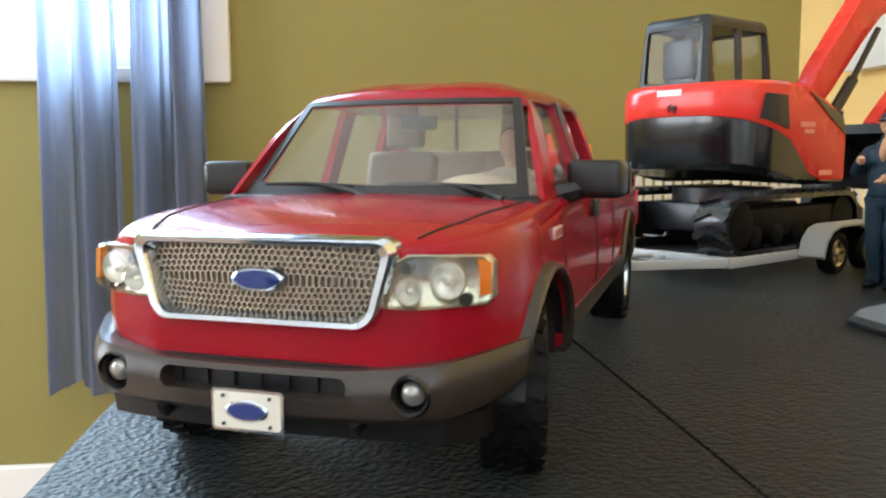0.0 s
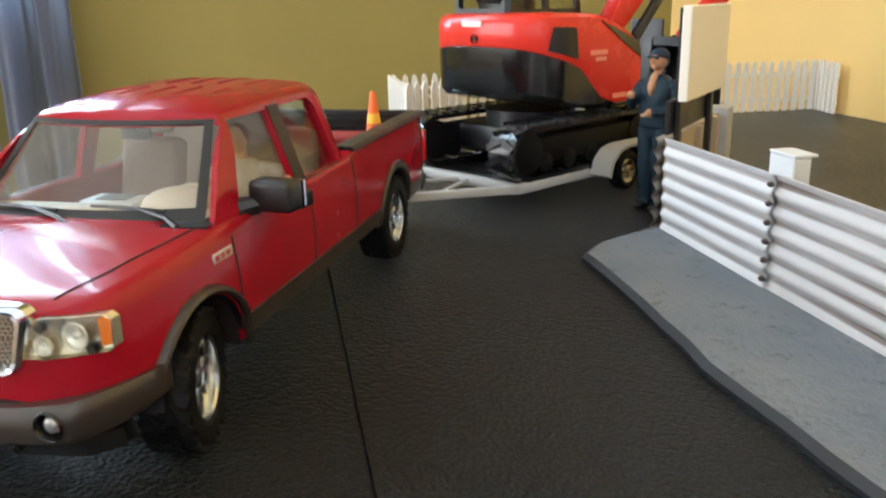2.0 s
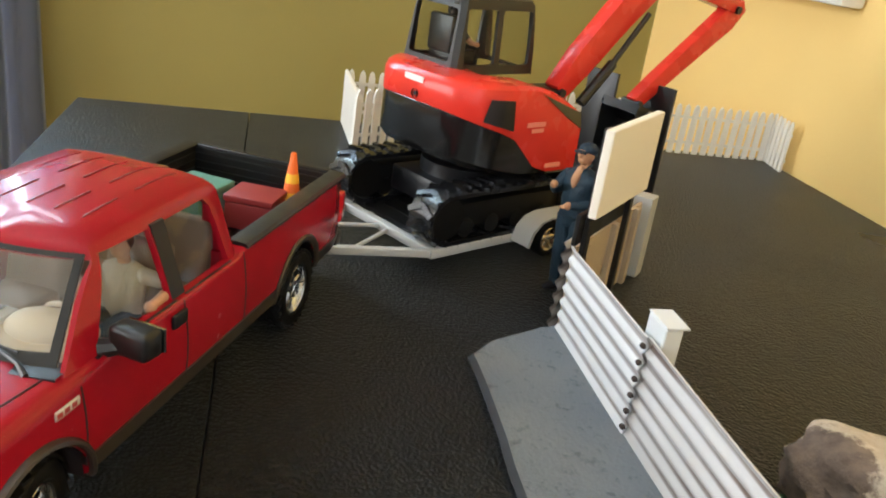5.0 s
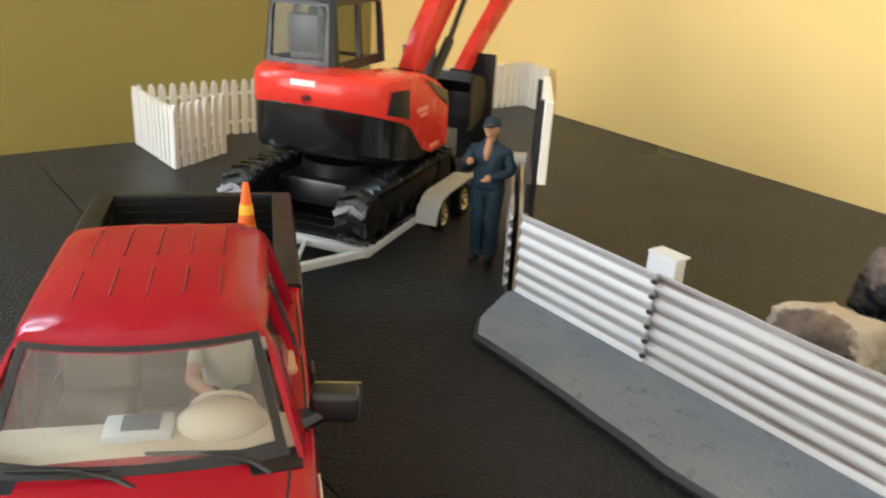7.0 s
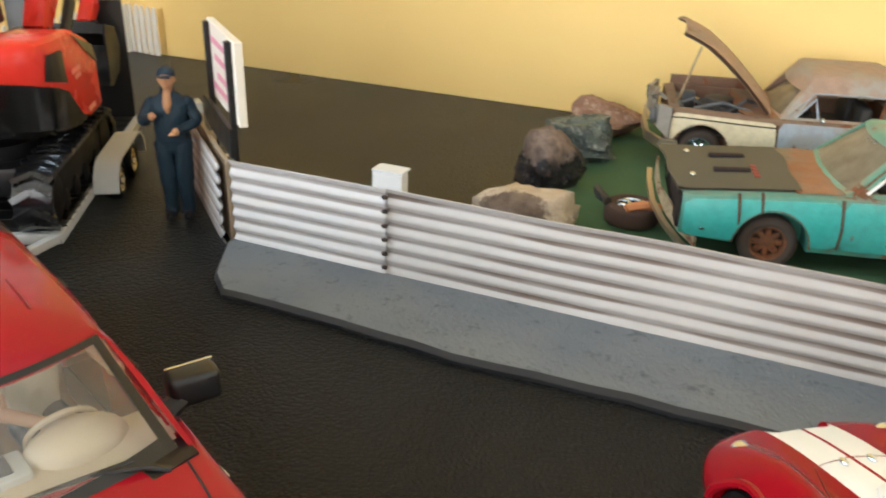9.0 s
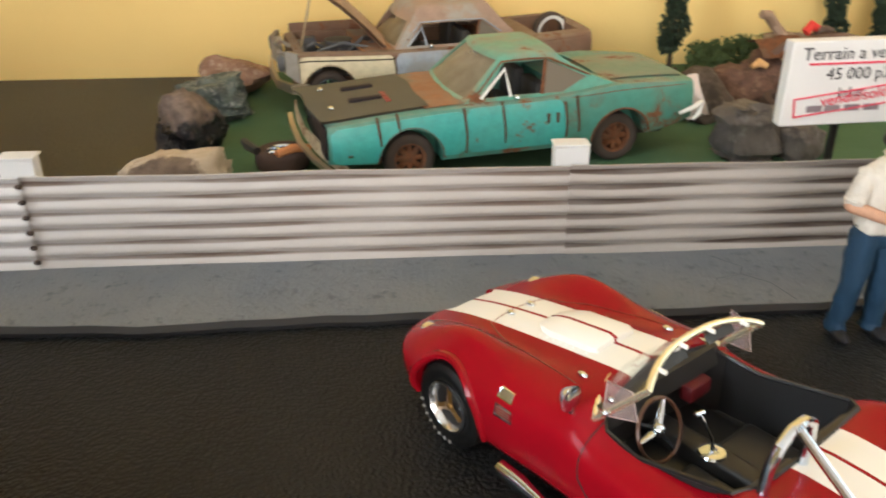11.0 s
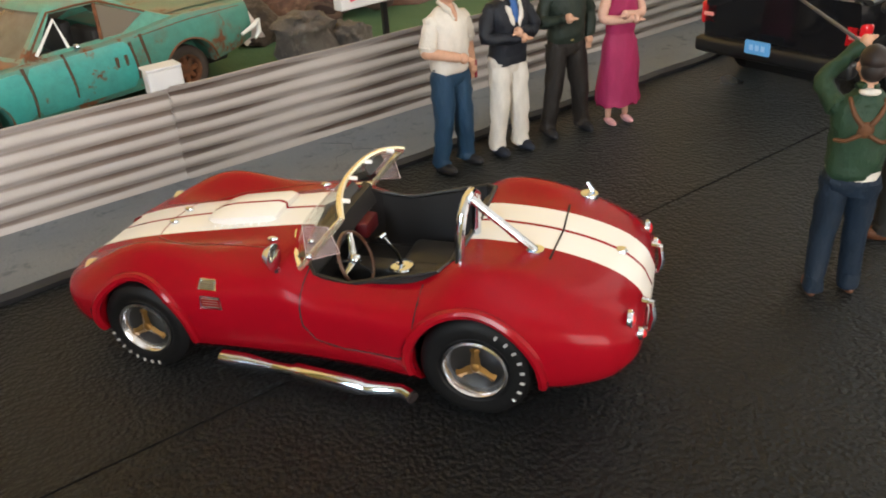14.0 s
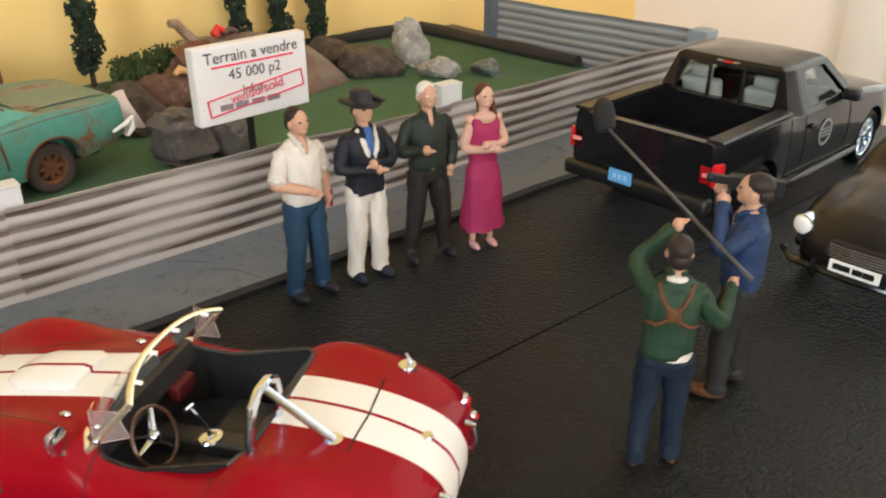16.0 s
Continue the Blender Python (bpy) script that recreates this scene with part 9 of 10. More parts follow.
def cloth(name, colour):
    m, n, l, bs = nodes_of(name)
    v = coords(n, l, 1.0)
    weave = noise_of(n, l, coords(n, l, (900, 900, 60)), 1.0, 2)
    broad = noise_of(n, l, v, 9, 4)
    l.new(ramp(n, l, broad, (0.3, tuple(c * 0.85 for c in colour)), (0.7, tuple(min(1, c * 1.15) for c in colour))), bs.inputs["Base Color"])
    bs.inputs["Roughness"].default_value = 0.9
    bs.inputs["Sheen Weight"].default_value = 0.3
    tr = n.new("ShaderNodeBsdfTranslucent")
    tr.inputs[0].default_value = (*[min(1, c * 2.2) for c in colour], 1)
    mx = n.new("ShaderNodeMixShader")
    mx.inputs[0].default_value = 0.55
    l.new(bs.outputs[0], mx.inputs[1])
    l.new(tr.outputs[0], mx.inputs[2])
    l.new(mx.outputs[0], n["Material Output"].inputs[0])
    bump(n, l, bs, weave, 0.3, 0.0008)
    return m


CURT = cloth("slate_curtain", (0.17, 0.19, 0.25))
for x0_, x1_, k, sd, zb_ in ((-0.555, -0.498, 2.0, 1, -0.276), (-0.675, -0.595, 2.2, 2, -0.25)):
    bm = B()
    rows = []
    for z in spread(1.55, zb_, 30):
        t = (1.55 - z) / (1.55 - zb_)
        row = []
        for u in spread(0, 1, 60):
            x = x0_ + (x1_ - x0_) * u + 0.06 * t * (u - 0.3) * (1 if sd == 1 else 0.6) - 0.02 * t
            row.append((x, wy - 0.065 + 0.020 * math.sin(2 * math.pi * k * u + 1.3 * t + sd) + 0.007 * math.sin(2 * math.pi * 2.7 * k * u + 2 * t), z + 0.012 * math.sin(u * 5)))
        rows.append(row)
    loft(bm, rows, closed=False)
    ob = single("curtain", bm, CURT, "slate blue hanging curtain with soft folds", "curtain", "curtains", angle=0)
    ob.data.polygons.foreach_set("use_smooth", [True] * len(ob.data.polygons))
bm = B()
tube(bm, [(wx0 - 0.15, wy - 0.065, 1.57), (wx1 + 0.18, wy - 0.065, 1.57)], 0.012, 10)
for x in (wx0 - 0.1, wx1 + 0.13):
    tube(bm, [(x, wy - 0.065, 1.57), (x, wy - 0.001, 1.57)], 0.008, 8)
single("curtain_rod", bm, BLACKPL, "black metal curtain rod above the window", "curtain rod")
pic = thing("picture_frame", pose(R_["x1"], 0.922, 0), "white canvas panel hung on the yellow wall", "picture")
bm = B()
box(bm, -0.030, -0.002, -0.161, 0.161, 0.190, 0.56, 0.003)
part("canvas", bm, plain("canvas_white", (0.78, 0.76, 0.70), 0.7, vary=0.04, grain=40), pic)
# glazed white door in the end wall
door = tagged(new("door_1"), "closed white door with large panes in the end wall", kind="structure")
dx0, dx1, dy = DOOR["x0"], DOOR["x1"], R_["y0"]
bm = B()
box(bm, dx0, dx1, dy + 0.001, dy + 0.020, R_["z0"] + 0.005, DOOR["z0"], 0.003)
part("lower_panel", bm, TRIM, door)
for a, b in ((dx0, dx0 + 0.05), (dx1 - 0.05, dx1), ((dx0 + dx1) / 2 - 0.02, (dx0 + dx1) / 2 + 0.02)):
    bm = B()
    box(bm, a, b, dy + 0.001, dy + 0.020, DOOR["z0"], DOOR["z1"], 0.003)
    part("stile", bm, TRIM, door)
bm = B()
box(bm, dx0 + 0.05, dx1 - 0.05, dy - 0.010, dy - 0.006, DOOR["z0"], DOOR["z1"])
g = part("pane", bm, GLASS, door)
g.visible_shadow = False
for a, b, c, d in ((dx0 - 0.07, dx0, R_["z0"], 1.47), (dx1, dx1 + 0.07, R_["z0"], 1.47), (dx0, dx1, 1.40, 1.47)):
    bm = B()
    box(bm, a, b, dy + 0.001, dy + 0.016, c, d, 0.003)
    part("casing", bm, TRIM, door)
bm = B()
tube(bm, [(dx1 - 0.025, dy + 0.020, 0.30), (dx1 - 0.025, dy + 0.045, 0.30), (dx1 - 0.085, dy + 0.045, 0.30)], 0.007, 8)
part("door_handle", bm, CHROME, door)
bm = B()
box(bm, dx0 - 0.4, dx1 + 0.4, dy - 0.32, dy - 0.30, R_["z0"], 1.8)
dusk, dn, dl_, db = nodes_of("soft_daylight_outside")
db.inputs["Base Color"].default_value = (0, 0, 0, 1)
db.inputs["Emission Color"].default_value, db.inputs["Emission Strength"].default_value = (1.0, 0.97, 0.92, 1), 1.6
structure("backdrop", bm, dusk, "soft daylight outside the glazed door")


# ---------------------------------------------------------------- figurines: each one plain painted mesh
def tone(name, c, rough=0.6, folds=None):
    """Painted resin; cloth shows soft folds down the figure, their shade partly put into the colour."""
    if folds is None:
        folds = 0.0 if "skin" in name or "hair" in name else 1.0
    m, n, l, bs = nodes_of(name)
    f, g = noise_of(n, l, coords(n, l, 1.0), 600, 3), noise_of(n, l, coords(n, l, (150, 150, 70)), 1.0, 4, 0.6)
    # cloth: hollows of the folds painted darker, ridges lighter, as shading
    lo, hi = (tuple(k * 0.90 for k in c), tuple(min(1, k * 1.06) for k in c)) if folds else (tuple(k * 0.93 for k in c), tuple(min(1, k * 1.05) for k in c))
    l.new(ramp(n, l, g if folds else f, (0.34, lo), (0.62, hi)), bs.inputs["Base Color"])
    bs.inputs["Roughness"].default_value = rough
    bs.inputs["Specular IOR Level"].default_value = 0.3
    ad = n.new("ShaderNodeMath")
    ad.operation = "MULTIPLY_ADD"
    l.new(f, ad.inputs[0])
    ad.inputs[1].default_value = 0.12
    l.new(g, ad.inputs[2])
    bump(n, l, bs, ad.outputs[0] if folds else f, 0.8 if folds else 0.2, 0.0020 if folds else 0.0002)
    return m


SKIN = tone("figure_skin", (0.50, 0.28, 0.18))


def smooth_rows(rows, k):
    """Rows of numbers joined by a smooth curve, with k steps from each to the next."""
    out = []
    n = len(rows)
    for i in range(n - 1):
        a, b, c, d = rows[max(0, i - 1)], rows[i], rows[i + 1], rows[min(n - 1, i + 2)]
        for j in range(k):
            t = j / k
            out.append(tuple(q1 + 0.5 * t * (q2 - q0 + t * (2 * q0 - 5 * q1 + 4 * q2 - q3 + t * (3 * (q1 - q2) + q3 - q0))) for q0, q1, q2, q3 in zip(a, b, c, d)))
    out.append(tuple(rows[-1]))
    return out


def limb(bm, pts, rs, mi, seg=10):
    n0 = len(bm.faces)
    rows = smooth_rows([(*a, b) for a, b in zip(pts, rs)], 6)
    q, w = [Vector(a[:3]) for a in rows], [a[3] for a in rows]
    tube(bm, q, w, seg)
    ball(bm, q[0], w[0] * 0.99, seg, 6)
    ball(bm, q[-1], w[-1] * 0.99, seg, 6)
    bm.faces.ensure_lookup_table()
    for f in bm.faces[n0:]:
        f.material_index = mi


def blob(bm, c, r, mi, m=None, seg=14):
    n0 = len(bm.faces)
    ball(bm, c, r, seg, 9, m)
    bm.faces.ensure_lookup_table()
    for f in bm.faces[n0:]:
        f.material_index = mi


def stack(bm, rows, mi, seg=24, y=0.0):
    """Elliptic rings: (x, z, depth, width), off the middle by y."""
    n0 = len(bm.faces)
    loft(bm, [[(x + d * math.copysign(abs(math.cos(a)) ** 0.85, math.cos(a)), y + w * math.copysign(abs(math.sin(a)) ** 0.85, math.sin(a)), z) for a in (2 * math.pi * i / seg for i in range(seg))] for x, z, d, w in smooth_rows(rows, 3)])
    bm.faces.ensure_lookup_table()
    for f in bm.faces[n0:]:
        f.material_index = mi


def figurine(at, face, label, mats, arms, legs=((0.0, 0.11), (0.03, -0.13)), height=1.88, hat=None, skirt=False, sleeves=(1, 1), hair=0.0, extra=None, lean=0.0, group="figurines", wide=1.02):
    """mats: skin, top, trousers, shoes, hair, trim. arms: two of shoulder, elbow, wrist in life-size metres; x is ahead, y left."""
    SK, TOP, LEG, SHOE, HAIR, TRIMC = range(6)
    bm = B()
    if not skirt:
        for (fx, fy) in legs:
            s = 1 if fy > 0 else -1
            limb(bm, [(0, s * 0.095, 0.96), (0.02 + fx * 0.5, (fy + s * 0.095) / 2, 0.52), (fx - 0.02, fy, 0.10)], [0.118, 0.094, 0.078], LEG, 16)
            stack(bm, [(fx - 0.02, 0.19, 0.074, 0.072), (fx - 0.02, 0.10, 0.088, 0.078), (fx - 0.015, 0.065, 0.090, 0.080)], LEG, y=fy)
            blob(bm, (fx + 0.05, fy + s * 0.012, 0.052), (0.150, 0.060, 0.056), SHOE)
        stack(bm, [(0, 0.86, 0.10, 0.155), (0, 0.95, 0.125, 0.185), (0, 1.05, 0.12, 0.178), (0, 1.09, 0.118, 0.172)], LEG)
    else:
        for (fx, fy) in legs:
            limb(bm, [(fx, fy, 0.50), (fx, fy, 0.10)], [0.050, 0.034], SK)
            blob(bm, (fx + 0.05, fy, 0.045), (0.12, 0.042, 0.042), SHOE)
        stack(bm, [(0, 0.26, 0.19, 0.245), (0, 0.30, 0.195, 0.25), (0, 0.70, 0.165, 0.215), (0, 0.95, 0.14, 0.19), (0, 1.14, 0.095, 0.135), (0, 1.20, 0.092, 0.13)], LEG)
    w = 0.86 if skirt else 1.0
    stack(bm, [(0, 0.995, 0.128 * w, 0.178 * w), (0, 1.02, 0.140 * w, 0.190 * w), (0.005, 1.12, 0.148 * w, 0.190 * w), (0.008, 1.28, 0.150 * w, 0.198 * w), (0.005, 1.40, 0.145 * w, 0.212 * w), (0, 1.48, 0.122 * w, 0.215 * w), (-0.004, 1.53, 0.098, 0.180)] + ([] if skirt else [(-0.006, 1.565, 0.080, 0.115), (-0.004, 1.592, 0.066, 0.076)]), TOP)
    if not skirt:
        for s in (1, -1):
            limb(bm, [(-0.055, s * 0.035, 1.632), (0.02, s * 0.066, 1.618), (0.080, s * 0.050, 1.575), (0.112, s * 0.022, 1.500)], [0.016, 0.018, 0.019, 0.008], TOP, 8)
    limb(bm, [(-0.01, 0, 1.50), (0.005, 0, 1.68)], [0.062, 0.055], SK)
    if not skirt:
        limb(bm, [(0.060, 0, 1.60), (0.098, 0, 1.53), (0.118, 0, 1.46)], [0.030, 0.026, 0.006], SK, 8)
    blob(bm, (0.02, 0, 1.758), (0.104, 0.087, 0.126), SK)
    blob(bm, (0.085, 0, 1.695), (0.035, 0.045, 0.04), SK)
    blob(bm, (0.112, 0, 1.750), (0.022, 0.018, 0.028), SK)
    blob(bm, (-0.012, 0, 1.806), (0.108, 0.093, 0.092), HAIR)
    blob(bm, (-0.050, 0, 1.742), (0.066, 0.084, 0.080), HAIR)
    for s in (1, -1):
        blob(bm, (0.015, s * 0.088, 1.745), (0.018, 0.012, 0.030), SK)
        blob(bm, (0.106, s * 0.034, 1.780), (0.010, 0.026, 0.009), HAIR)
    if hair:
        limb(bm, [(-0.06, 0.02, 1.75), (-0.08, 0.04, 1.58), (-0.06, 0.05, 1.75 - hair)], [0.085, 0.075, 0.04], HAIR)
        limb(bm, [(-0.01, 0.075, 1.76), (0.02, 0.10, 1.60), (0.06, 0.11, 1.80 - hair)], [0.035, 0.04, 0.022], HAIR)
    if hat == "cowboy":
        stack(bm, [(0, 1.815, 0.20, 0.155), (0, 1.828, 0.205, 0.16), (0, 1.835, 0.12, 0.10), (0, 1.93, 0.105, 0.085), (0, 1.955, 0.07, 0.05)], TRIMC)
        for s in (1, -1):
            blob(bm, (0, s * 0.15, 1.845), (0.16, 0.035, 0.025), TRIMC)
    if hat == "cap":
        blob(bm, (0.0, 0, 1.815), (0.112, 0.098, 0.085), TRIMC)
        blob(bm, (0.12, 0, 1.800), (0.085, 0.075, 0.014), TRIMC)
    for i, (sh, el, wr) in enumerate(arms):
        sh = (sh[0], sh[1] * 0.80, sh[2] - 0.028)
        el = (el[0], el[1] * 0.93, el[2])
        if 0 < sleeves[i] < 0.7:
            mid = tuple(a + (b - a) * 0.80 for a, b in zip(sh, el))
            limb(bm, [sh, mid], [0.072 * w, 0.078 * w], TOP, 14)
            stack_at = tuple(a + (b - a) * 0.86 for a, b in zip(sh, el))
            n0 = len(bm.faces)
            tube(bm, [mid, stack_at], [0.080, 0.084], 14)
            bm.faces.ensure_lookup_table()
            for f in bm.faces[n0:]:
                f.material_index = TOP
            limb(bm, [mid, el], [0.055, 0.054], SK, 12)
            limb(bm, [el, wr], [0.056, 0.044], SK, 12)
        else:
            limb(bm, [sh, el, wr], [0.072 * w, 0.064 * w, 0.048 * w], TOP if sleeves[i] > 0 else SK, 14)
        d = (Vector(wr) - Vector(el)).normalized()
        blob(bm, Vector(wr) + d * 0.05, (0.05, 0.042, 0.05), SK)
        for k in (-1, 0, 1):
            limb(bm, [Vector(wr) + d * 0.07 + Vector((0, 0.018 * k, 0)), Vector(wr) + d * 0.12 + Vector((0, 0.02 * k, -0.012))], [0.016, 0.012], SK, 6)
    if extra:
        extra(bm)
    # folds in the cloth
    bm.normal_update()
    off = Vector((at[0] * 90, at[1] * 70, 3.3))
    moves = []
    for v in bm.verts:
        if v.link_faces and v.link_faces[0].material_index in (TOP, LEG):
            c = v.co
            f = 0.019 * noise.noise(Vector((c.x * 6, c.y * 6, c.z * 13)) + off) + 0.013 * noise.noise(Vector((c.x * 14, c.y * 14, c.z * 26)) + off)
            if skirt and c.z < 1.1:
                f += 0.022 * math.sin(11 * math.atan2(c.y, c.x) + 2 * c.z) * max(0.0, 1.1 - c.z)
            moves.append((v, v.normal * f))
    for v, d in moves:
        v.co += d
    if not skirt:
        bmesh.ops.scale(bm, vec=(1.06, wide, 1.0), verts=bm.verts)
    sc = height / 1.88 * S18
    ob = single("figurine", bm, mats, label, "figurine", group, m=pose(*at, 0, lean, math.degrees(math.atan2(face[1], face[0]))), sc=sc, angle=60)
    return ob


DENIM = tone("denim", (0.013, 0.042, 0.080))
BLKF = tone("figure_black", (0.014, 0.014, 0.016), 0.5)
NAVY = tone("navy_cloth", (0.010, 0.012, 0.017))
IVORY = tone("ivory_cloth", (0.60, 0.56, 0.49))
BROWNF = tone("brown_leather", (0.11, 0.045, 0.022), 0.45)
DHAIR = tone("dark_hair", (0.020, 0.014, 0.012), 0.5)
GHAIR = tone("grey_hair", (0.60, 0.57, 0.53))
DGREEN = tone("dark_green_cloth", (0.016, 0.024, 0.017))


def band(bm, z, d, w, h, mi):
    stack(bm, [(0, z - h, d, w), (0, z + h, d, w)], mi)


def belt_and_book(bm):
    band(bm, 1.045, 0.126, 0.184, 0.018, 3)
    n0 = len(bm.faces)
    box(bm, -0.09, 0.06, 0.275, 0.305, 0.86, 1.03)
    bm.faces.ensure_lookup_table()
    for f in bm.faces[n0:]:
        f.material_index = 5


figurine((-0.0825, -0.1285, 0), (-0.98, -0.12), "dark haired figurine in white shirt and blue jeans", (SKIN, IVORY, DENIM, BLKF, DHAIR, tone("book_red", (0.20, 0.02, 0.03))),
         (((0, 0.235, 1.50), (-0.02, 0.29, 1.22), (0.02, 0.27, 1.00)), ((0, -0.235, 1.50), (0.02, -0.31, 1.23), (0.22, -0.10, 1.18))), sleeves=(0.5, 0.5), extra=belt_and_book, legs=((0.03, 0.15), (0.0, -0.16)))


figurine((-0.0862, -0.1655, 0), (-0.97, 0.05), "figurine with black cowboy hat, dark jacket and cream trousers", (SKIN, NAVY, IVORY, tone("shoe_blue_black", (0.016, 0.02, 0.03)), DHAIR, BLKF, tone("scarf_blue", (0.03, 0.10, 0.28))),
         (((0, 0.235, 1.50), (0.06, 0.30, 1.24), (0.18, 0.02, 1.27)), ((0, -0.235, 1.50), (0.06, -0.30, 1.24), (0.19, -0.02, 1.22))), hat="cowboy",
         extra=lambda bm: [limb(bm, [(0.05, s * 0.09, 1.58), (0.130, s * 0.06, 1.42), (0.142, s * 0.01, 1.26)], [0.02, 0.026, 0.014], 2, 8) for s in (1, -1)] and
         limb(bm, [(0.075, 0, 1.57), (0.12, 0, 1.42), (0.125, 0, 1.33)], [0.045, 0.04, 0.02], 6, 8) or band(bm, 0.99, 0.142, 0.192, 0.045, 1), legs=((0.03, 0.13), (0.0, -0.14)))
figurine((-0.0886, -0.2072, 0), (-0.95, 0.24), "grey haired figurine in dark green shirt and brown trousers", (SKIN, DGREEN, tone("dark_brown_cloth", (0.014, 0.011, 0.009)), BLKF, GHAIR, tone("buckle", (0.45, 0.32, 0.12), 0.3)),
         (((0, 0.245, 1.50), (-0.02, 0.31, 1.24), (0.05, 0.24, 1.04)), ((0, -0.245, 1.50), (0.04, -0.32, 1.25), (0.26, -0.17, 1.30))), legs=((0.02, 0.20), (0.02, -0.20)),
         extra=lambda bm: (band(bm, 1.045, 0.126, 0.184, 0.016, 3), blob(bm, (0.128, 0, 1.045), (0.012, 0.03, 0.02), 5)))
PINKF = tone("pink_dress", (0.33, 0.022, 0.085), 0.6)
figurine((-0.0995, -0.2402, 0), (-0.94, 0.26), "long haired figurine in long pink dress with folded arms", (tone("fair_skin", (0.58, 0.34, 0.25)), PINKF, PINKF, tone("pink_shoe", (0.72, 0.36, 0.36)), tone("brown_hair", (0.085, 0.030, 0.016)), PINKF),
         (((0, 0.19, 1.49), (0.04, 0.25, 1.24), (0.17, -0.02, 1.27)), ((0, -0.19, 1.49), (0.04, -0.25, 1.23), (0.18, 0.02, 1.22))), skirt=True, sleeves=(0, 0), hair=0.42, height=1.80, legs=((0.0, 0.11), (0.0, -0.11)),
         extra=lambda bm: (blob(bm, (0.03, 0, 1.53), (0.085, 0.13, 0.075), 0), blob(bm, (0.0, 0.16, 1.515), (0.06, 0.06, 0.06), 0), blob(bm, (0.0, -0.16, 1.515), (0.06, 0.06, 0.06), 0)))


sm_face = (0.62, -0.78)
SMP = (-0.2882, -0.1585)

def sound_extra(bm):
    for s in (1, -1):
        limb(bm, [(-0.060, s * 0.115, 1.55), (-0.115, s * 0.085, 1.47), (-0.136, s * 0.030, 1.40)], [0.016, 0.018, 0.020], 5, 8)
        limb(bm, [(-0.138, s * 0.030, 1.33), (-0.132, s * 0.11, 1.285), (-0.085, s * 0.175, 1.27)], [0.018, 0.016, 0.014], 5, 8)
    blob(bm, (-0.132, 0, 1.365), (0.026, 0.060, 0.060), 5)
    stack(bm, [(0, 0.985, 0.130, 0.188), (0, 1.045, 0.130, 0.188)], 6)
    blob(bm, (-0.06, 0, 1.60), (0.05, 0.075, 0.025), 6)


figurine((*SMP, 0), sm_face, "sound recordist figurine in green pullover and jeans, arms raised", (SKIN, tone("green_pullover", (0.014, 0.040, 0.020)), tone("dark_denim", (0.008, 0.017, 0.030)), BROWNF, DHAIR, tone("harness_brown", (0.105, 0.042, 0.016)), IVORY),
         (((0, 0.22, 1.50), (0.15, 0.29, 1.60), (0.26, 0.04, 1.80)), ((0, -0.22, 1.50), (0.10, -0.39, 1.22), (0.38, -0.46, 1.32))), extra=sound_extra, legs=((-0.02, 0.13), (0.06, -0.14)), height=1.80, wide=0.94)
# boom pole with its fluffy microphone
bp_ = thing("boom_pole", pose(0, 0, 0), "long grey boom pole with furry black microphone", "microphone")
p0, p1 = Vector((-0.2989, -0.1927, 0.0750)), Vector((-0.1962, -0.2291, 0.1015))
bm = B()
tube(bm, [p0, p0.lerp(p1, 0.5), p1], [0.00085, 0.0008, 0.0006], 8)
part("pole", bm, plain("pole_grey", (0.09, 0.09, 0.10), 0.35, 0.5), bp_)
bm = B()
q = p1 + Vector((0.002, -0.001, 0.001))
d = Vector((0.35, -0.15, 0.9)).normalized()
tube(bm, [q - d * 0.004, q - d * 0.002, q + d * 0.004, q + d * 0.009, q + d * 0.012], [0.0025, 0.0048, 0.0054, 0.0046, 0.002], 12)
part("windshield", bm, plain("fur_black", (0.010, 0.010, 0.010), 0.95, vary=0.4, grain=1500, relief=0.002), bp_)


def camera_extra(bm):
    n0 = len(bm.faces)
    box(bm, -0.05, 0.20, -0.19, -0.09, 1.70, 1.80)
    box(bm, 0.20, 0.32, -0.165, -0.115, 1.725, 1.785)
    box(bm, -0.17, -0.05, -0.18, -0.10, 1.69, 1.81)
    bm.faces.ensure_lookup_table()
    for f in bm.faces[n0:]:
        f.material_index = 5
    blob(bm, (0.33, -0.14, 1.755), (0.03, 0.040, 0.040), 5)


figurine((-0.2785, -0.2235, 0), (0.90, 0.42), "cameraman figurine in blue shirt and dark trousers", (SKIN, tone("blue_shirt", (0.016, 0.036, 0.092)), tone("black_trousers", (0.018, 0.018, 0.017)), BROWNF, DHAIR, BLKF),
         (((0, 0.22, 1.50), (0.16, 0.27, 1.36), (0.20, 0.05, 1.62)), ((0, -0.22, 1.50), (0.18, -0.30, 1.38), (0.24, -0.19, 1.62))), extra=camera_extra, legs=((0.06, 0.15), (-0.04, -0.15)), height=1.86)
COVER = tone("teal_coverall", (0.011, 0.027, 0.042))
figurine((0.0235, 0.4505, 0), (-0.86, -0.50), "workman figurine in blue coveralls and cap", (tone("tan_skin", (0.42, 0.22, 0.11)), COVER, COVER, BLKF, COVER, tone("cap_blue", (0.013, 0.028, 0.045))),
         (((0, 0.235, 1.50), (0.05, 0.30, 1.26), (0.24, 0.12, 1.20)), ((0, -0.235, 1.50), (0.06, -0.30, 1.26), (0.26, -0.16, 1.36))), hat="cap",
         extra=lambda bm: (limb(bm, [(0.06, 0, 1.58), (0.125, 0, 1.46), (0.135, 0, 1.36)], [0.05, 0.048, 0.015], 0, 8),), legs=((0.02, 0.09), (0.0, -0.09)), height=1.84, wide=1.08)


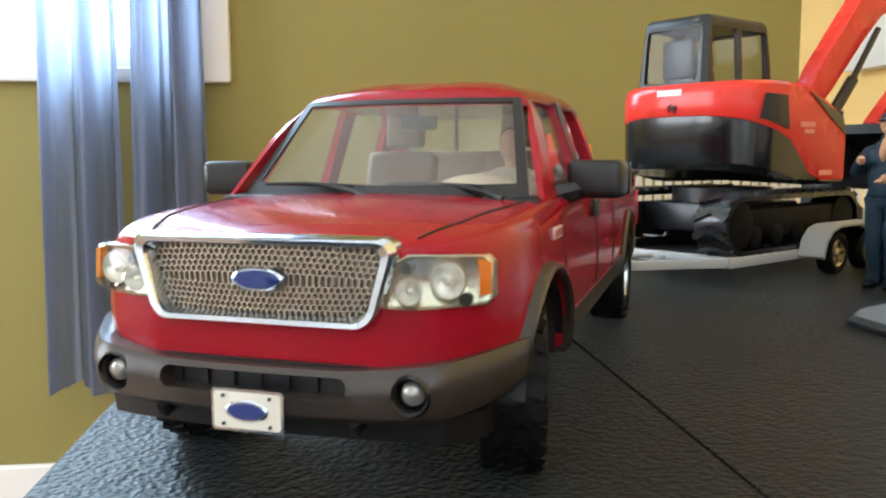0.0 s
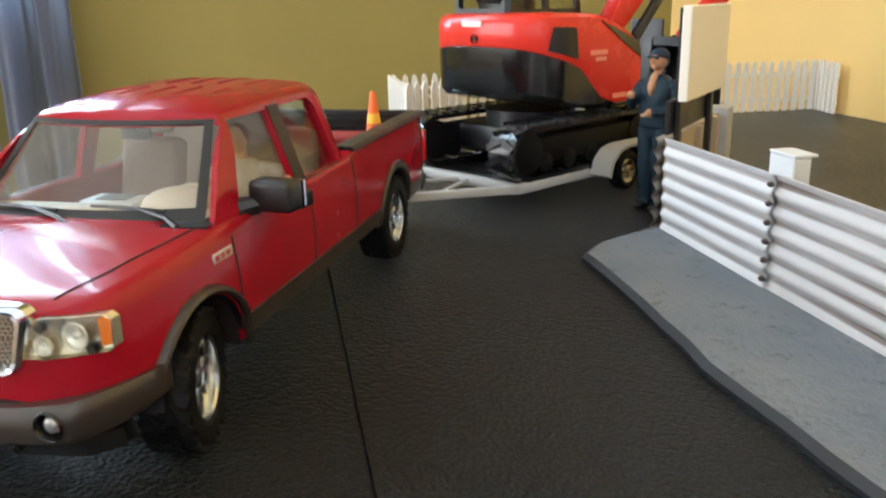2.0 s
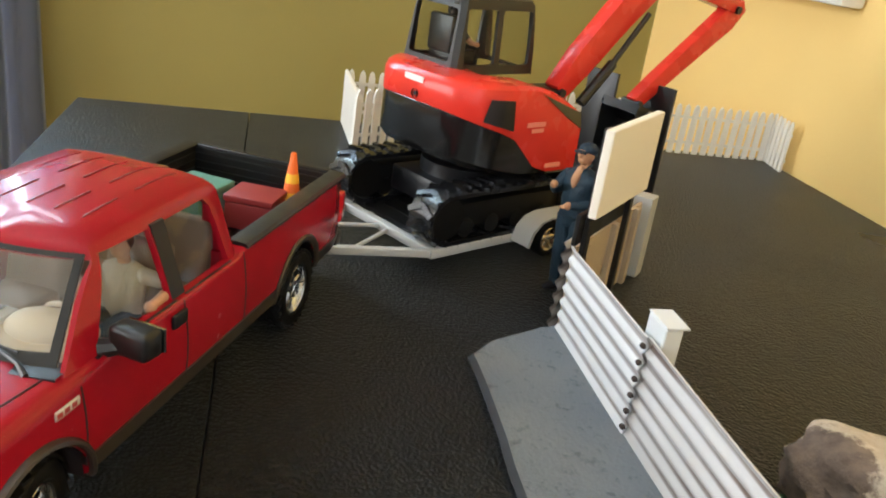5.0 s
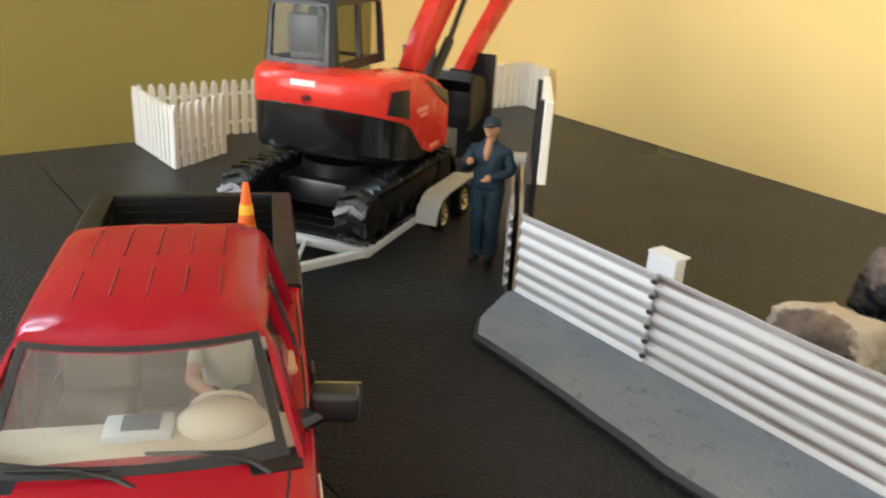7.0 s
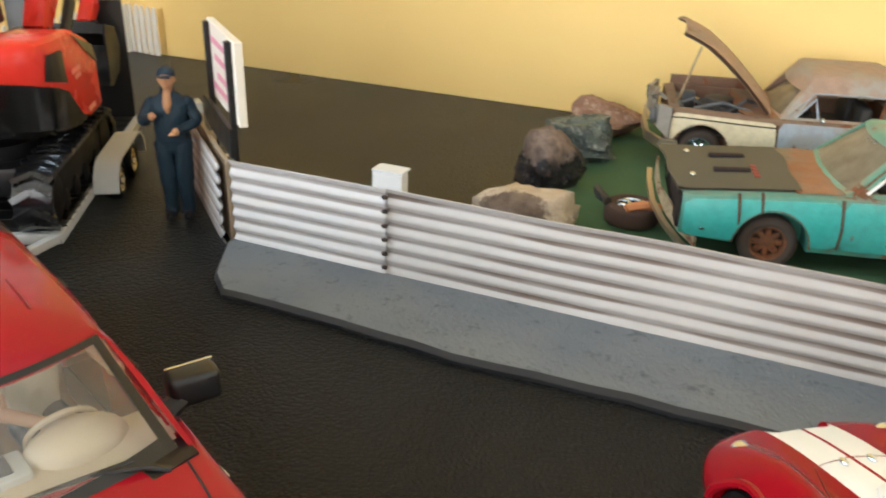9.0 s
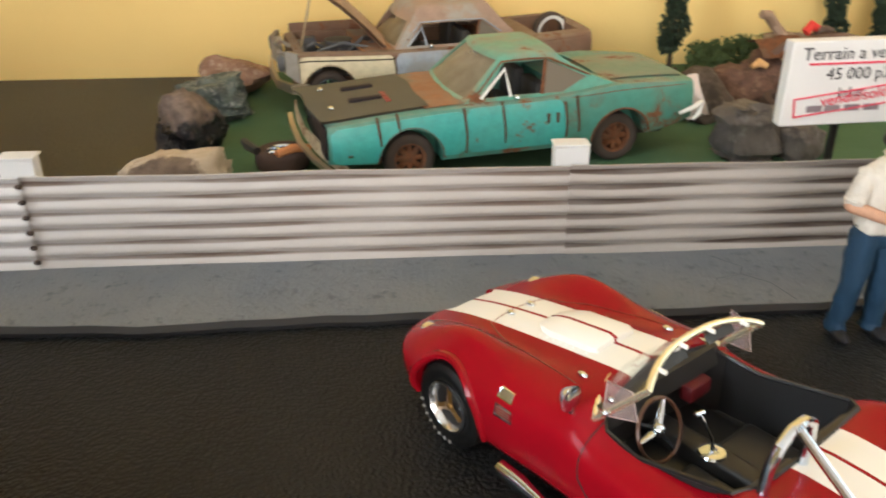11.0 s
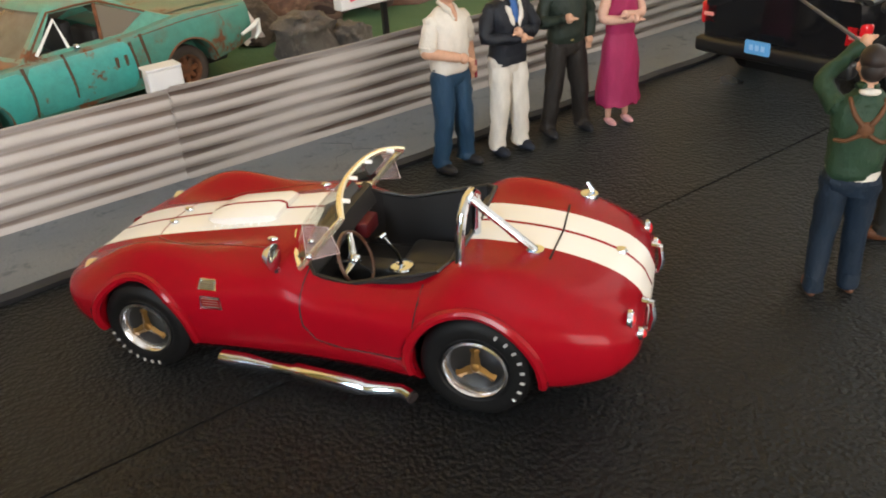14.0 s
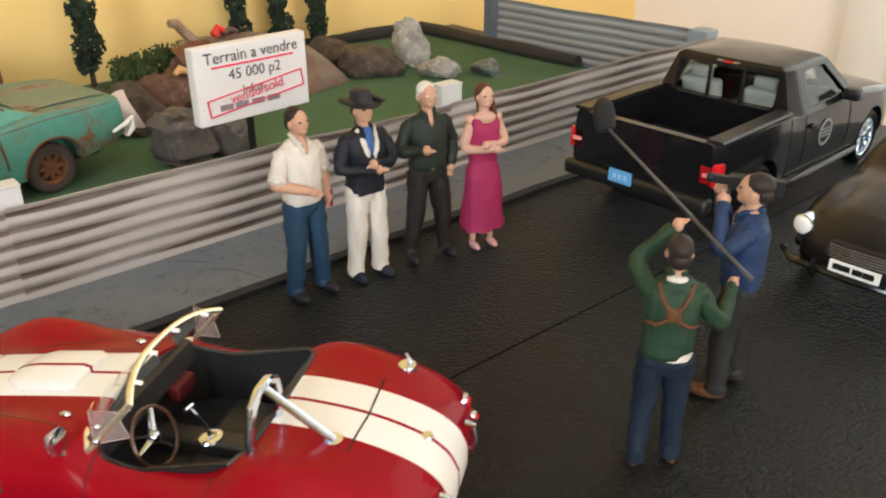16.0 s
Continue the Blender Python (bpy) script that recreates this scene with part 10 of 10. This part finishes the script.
def seated(m, label, mats, arms, size=1.0):
    SK, TOP, LEG, HAIR = range(4)
    bm = B()
    for s in (1, -1):
        limb(bm, [(0, s * 0.10, 0.12), (0.40, s * 0.12, 0.16), (0.46, s * 0.12, -0.15)], [0.10, 0.075, 0.06], LEG)
    stack(bm, [(0, 0.02, 0.12, 0.18), (-0.02, 0.20, 0.12, 0.175), (-0.05, 0.42, 0.13, 0.205), (-0.07, 0.54, 0.10, 0.20), (-0.07, 0.60, 0.06, 0.10)], TOP)
    limb(bm, [(-0.07, 0, 0.58), (-0.05, 0, 0.68)], [0.055, 0.05], SK)
    blob(bm, (-0.02, 0, 0.76), (0.095, 0.08, 0.115), SK)
    blob(bm, (-0.055, 0, 0.79), (0.098, 0.088, 0.10), HAIR)
    for sh, el, wr in arms:
        limb(bm, [sh, Vector(sh).lerp(Vector(el), 0.5)], [0.07, 0.062], TOP)
        limb(bm, [Vector(sh).lerp(Vector(el), 0.5), el], [0.055, 0.05], SK)
        limb(bm, [el, wr], [0.05, 0.04], SK)
        blob(bm, wr, 0.05, SK)
    return single("figurine", bm, mats, label, "figurine", "figurines", m=m, sc=S18 * size, angle=60)


seated(TRUCK_M @ pose(0.32 * S18, 0.42 * S18, 0.80 * S18), "seated driver figurine in pale shirt", (SKIN, tone("pale_shirt", (0.52, 0.47, 0.38)), DENIM, tone("auburn_hair", (0.10, 0.035, 0.02))),
       (((-0.05, 0.20, 0.52), (-0.10, 0.45, 0.47), (0.30, 0.47, 0.46)), ((-0.05, -0.20, 0.50), (0.20, -0.24, 0.36), (0.50, -0.04, 0.36))), 0.90)
seated(pose(*EXC_AT, 0, 0, 0, EXC_YAW) @ pose(-0.06 * S18, 0.47 * S18, 2.28 * S18), "seated operator figurine in dark blue in the cab", (SKIN, NAVY, NAVY, DHAIR),
       (((-0.05, 0.20, 0.50), (0.10, 0.32, 0.30), (0.36, 0.25, 0.26)), ((-0.05, -0.20, 0.50), (0.20, -0.24, 0.30), (0.40, -0.2, 0.26))), 0.72)
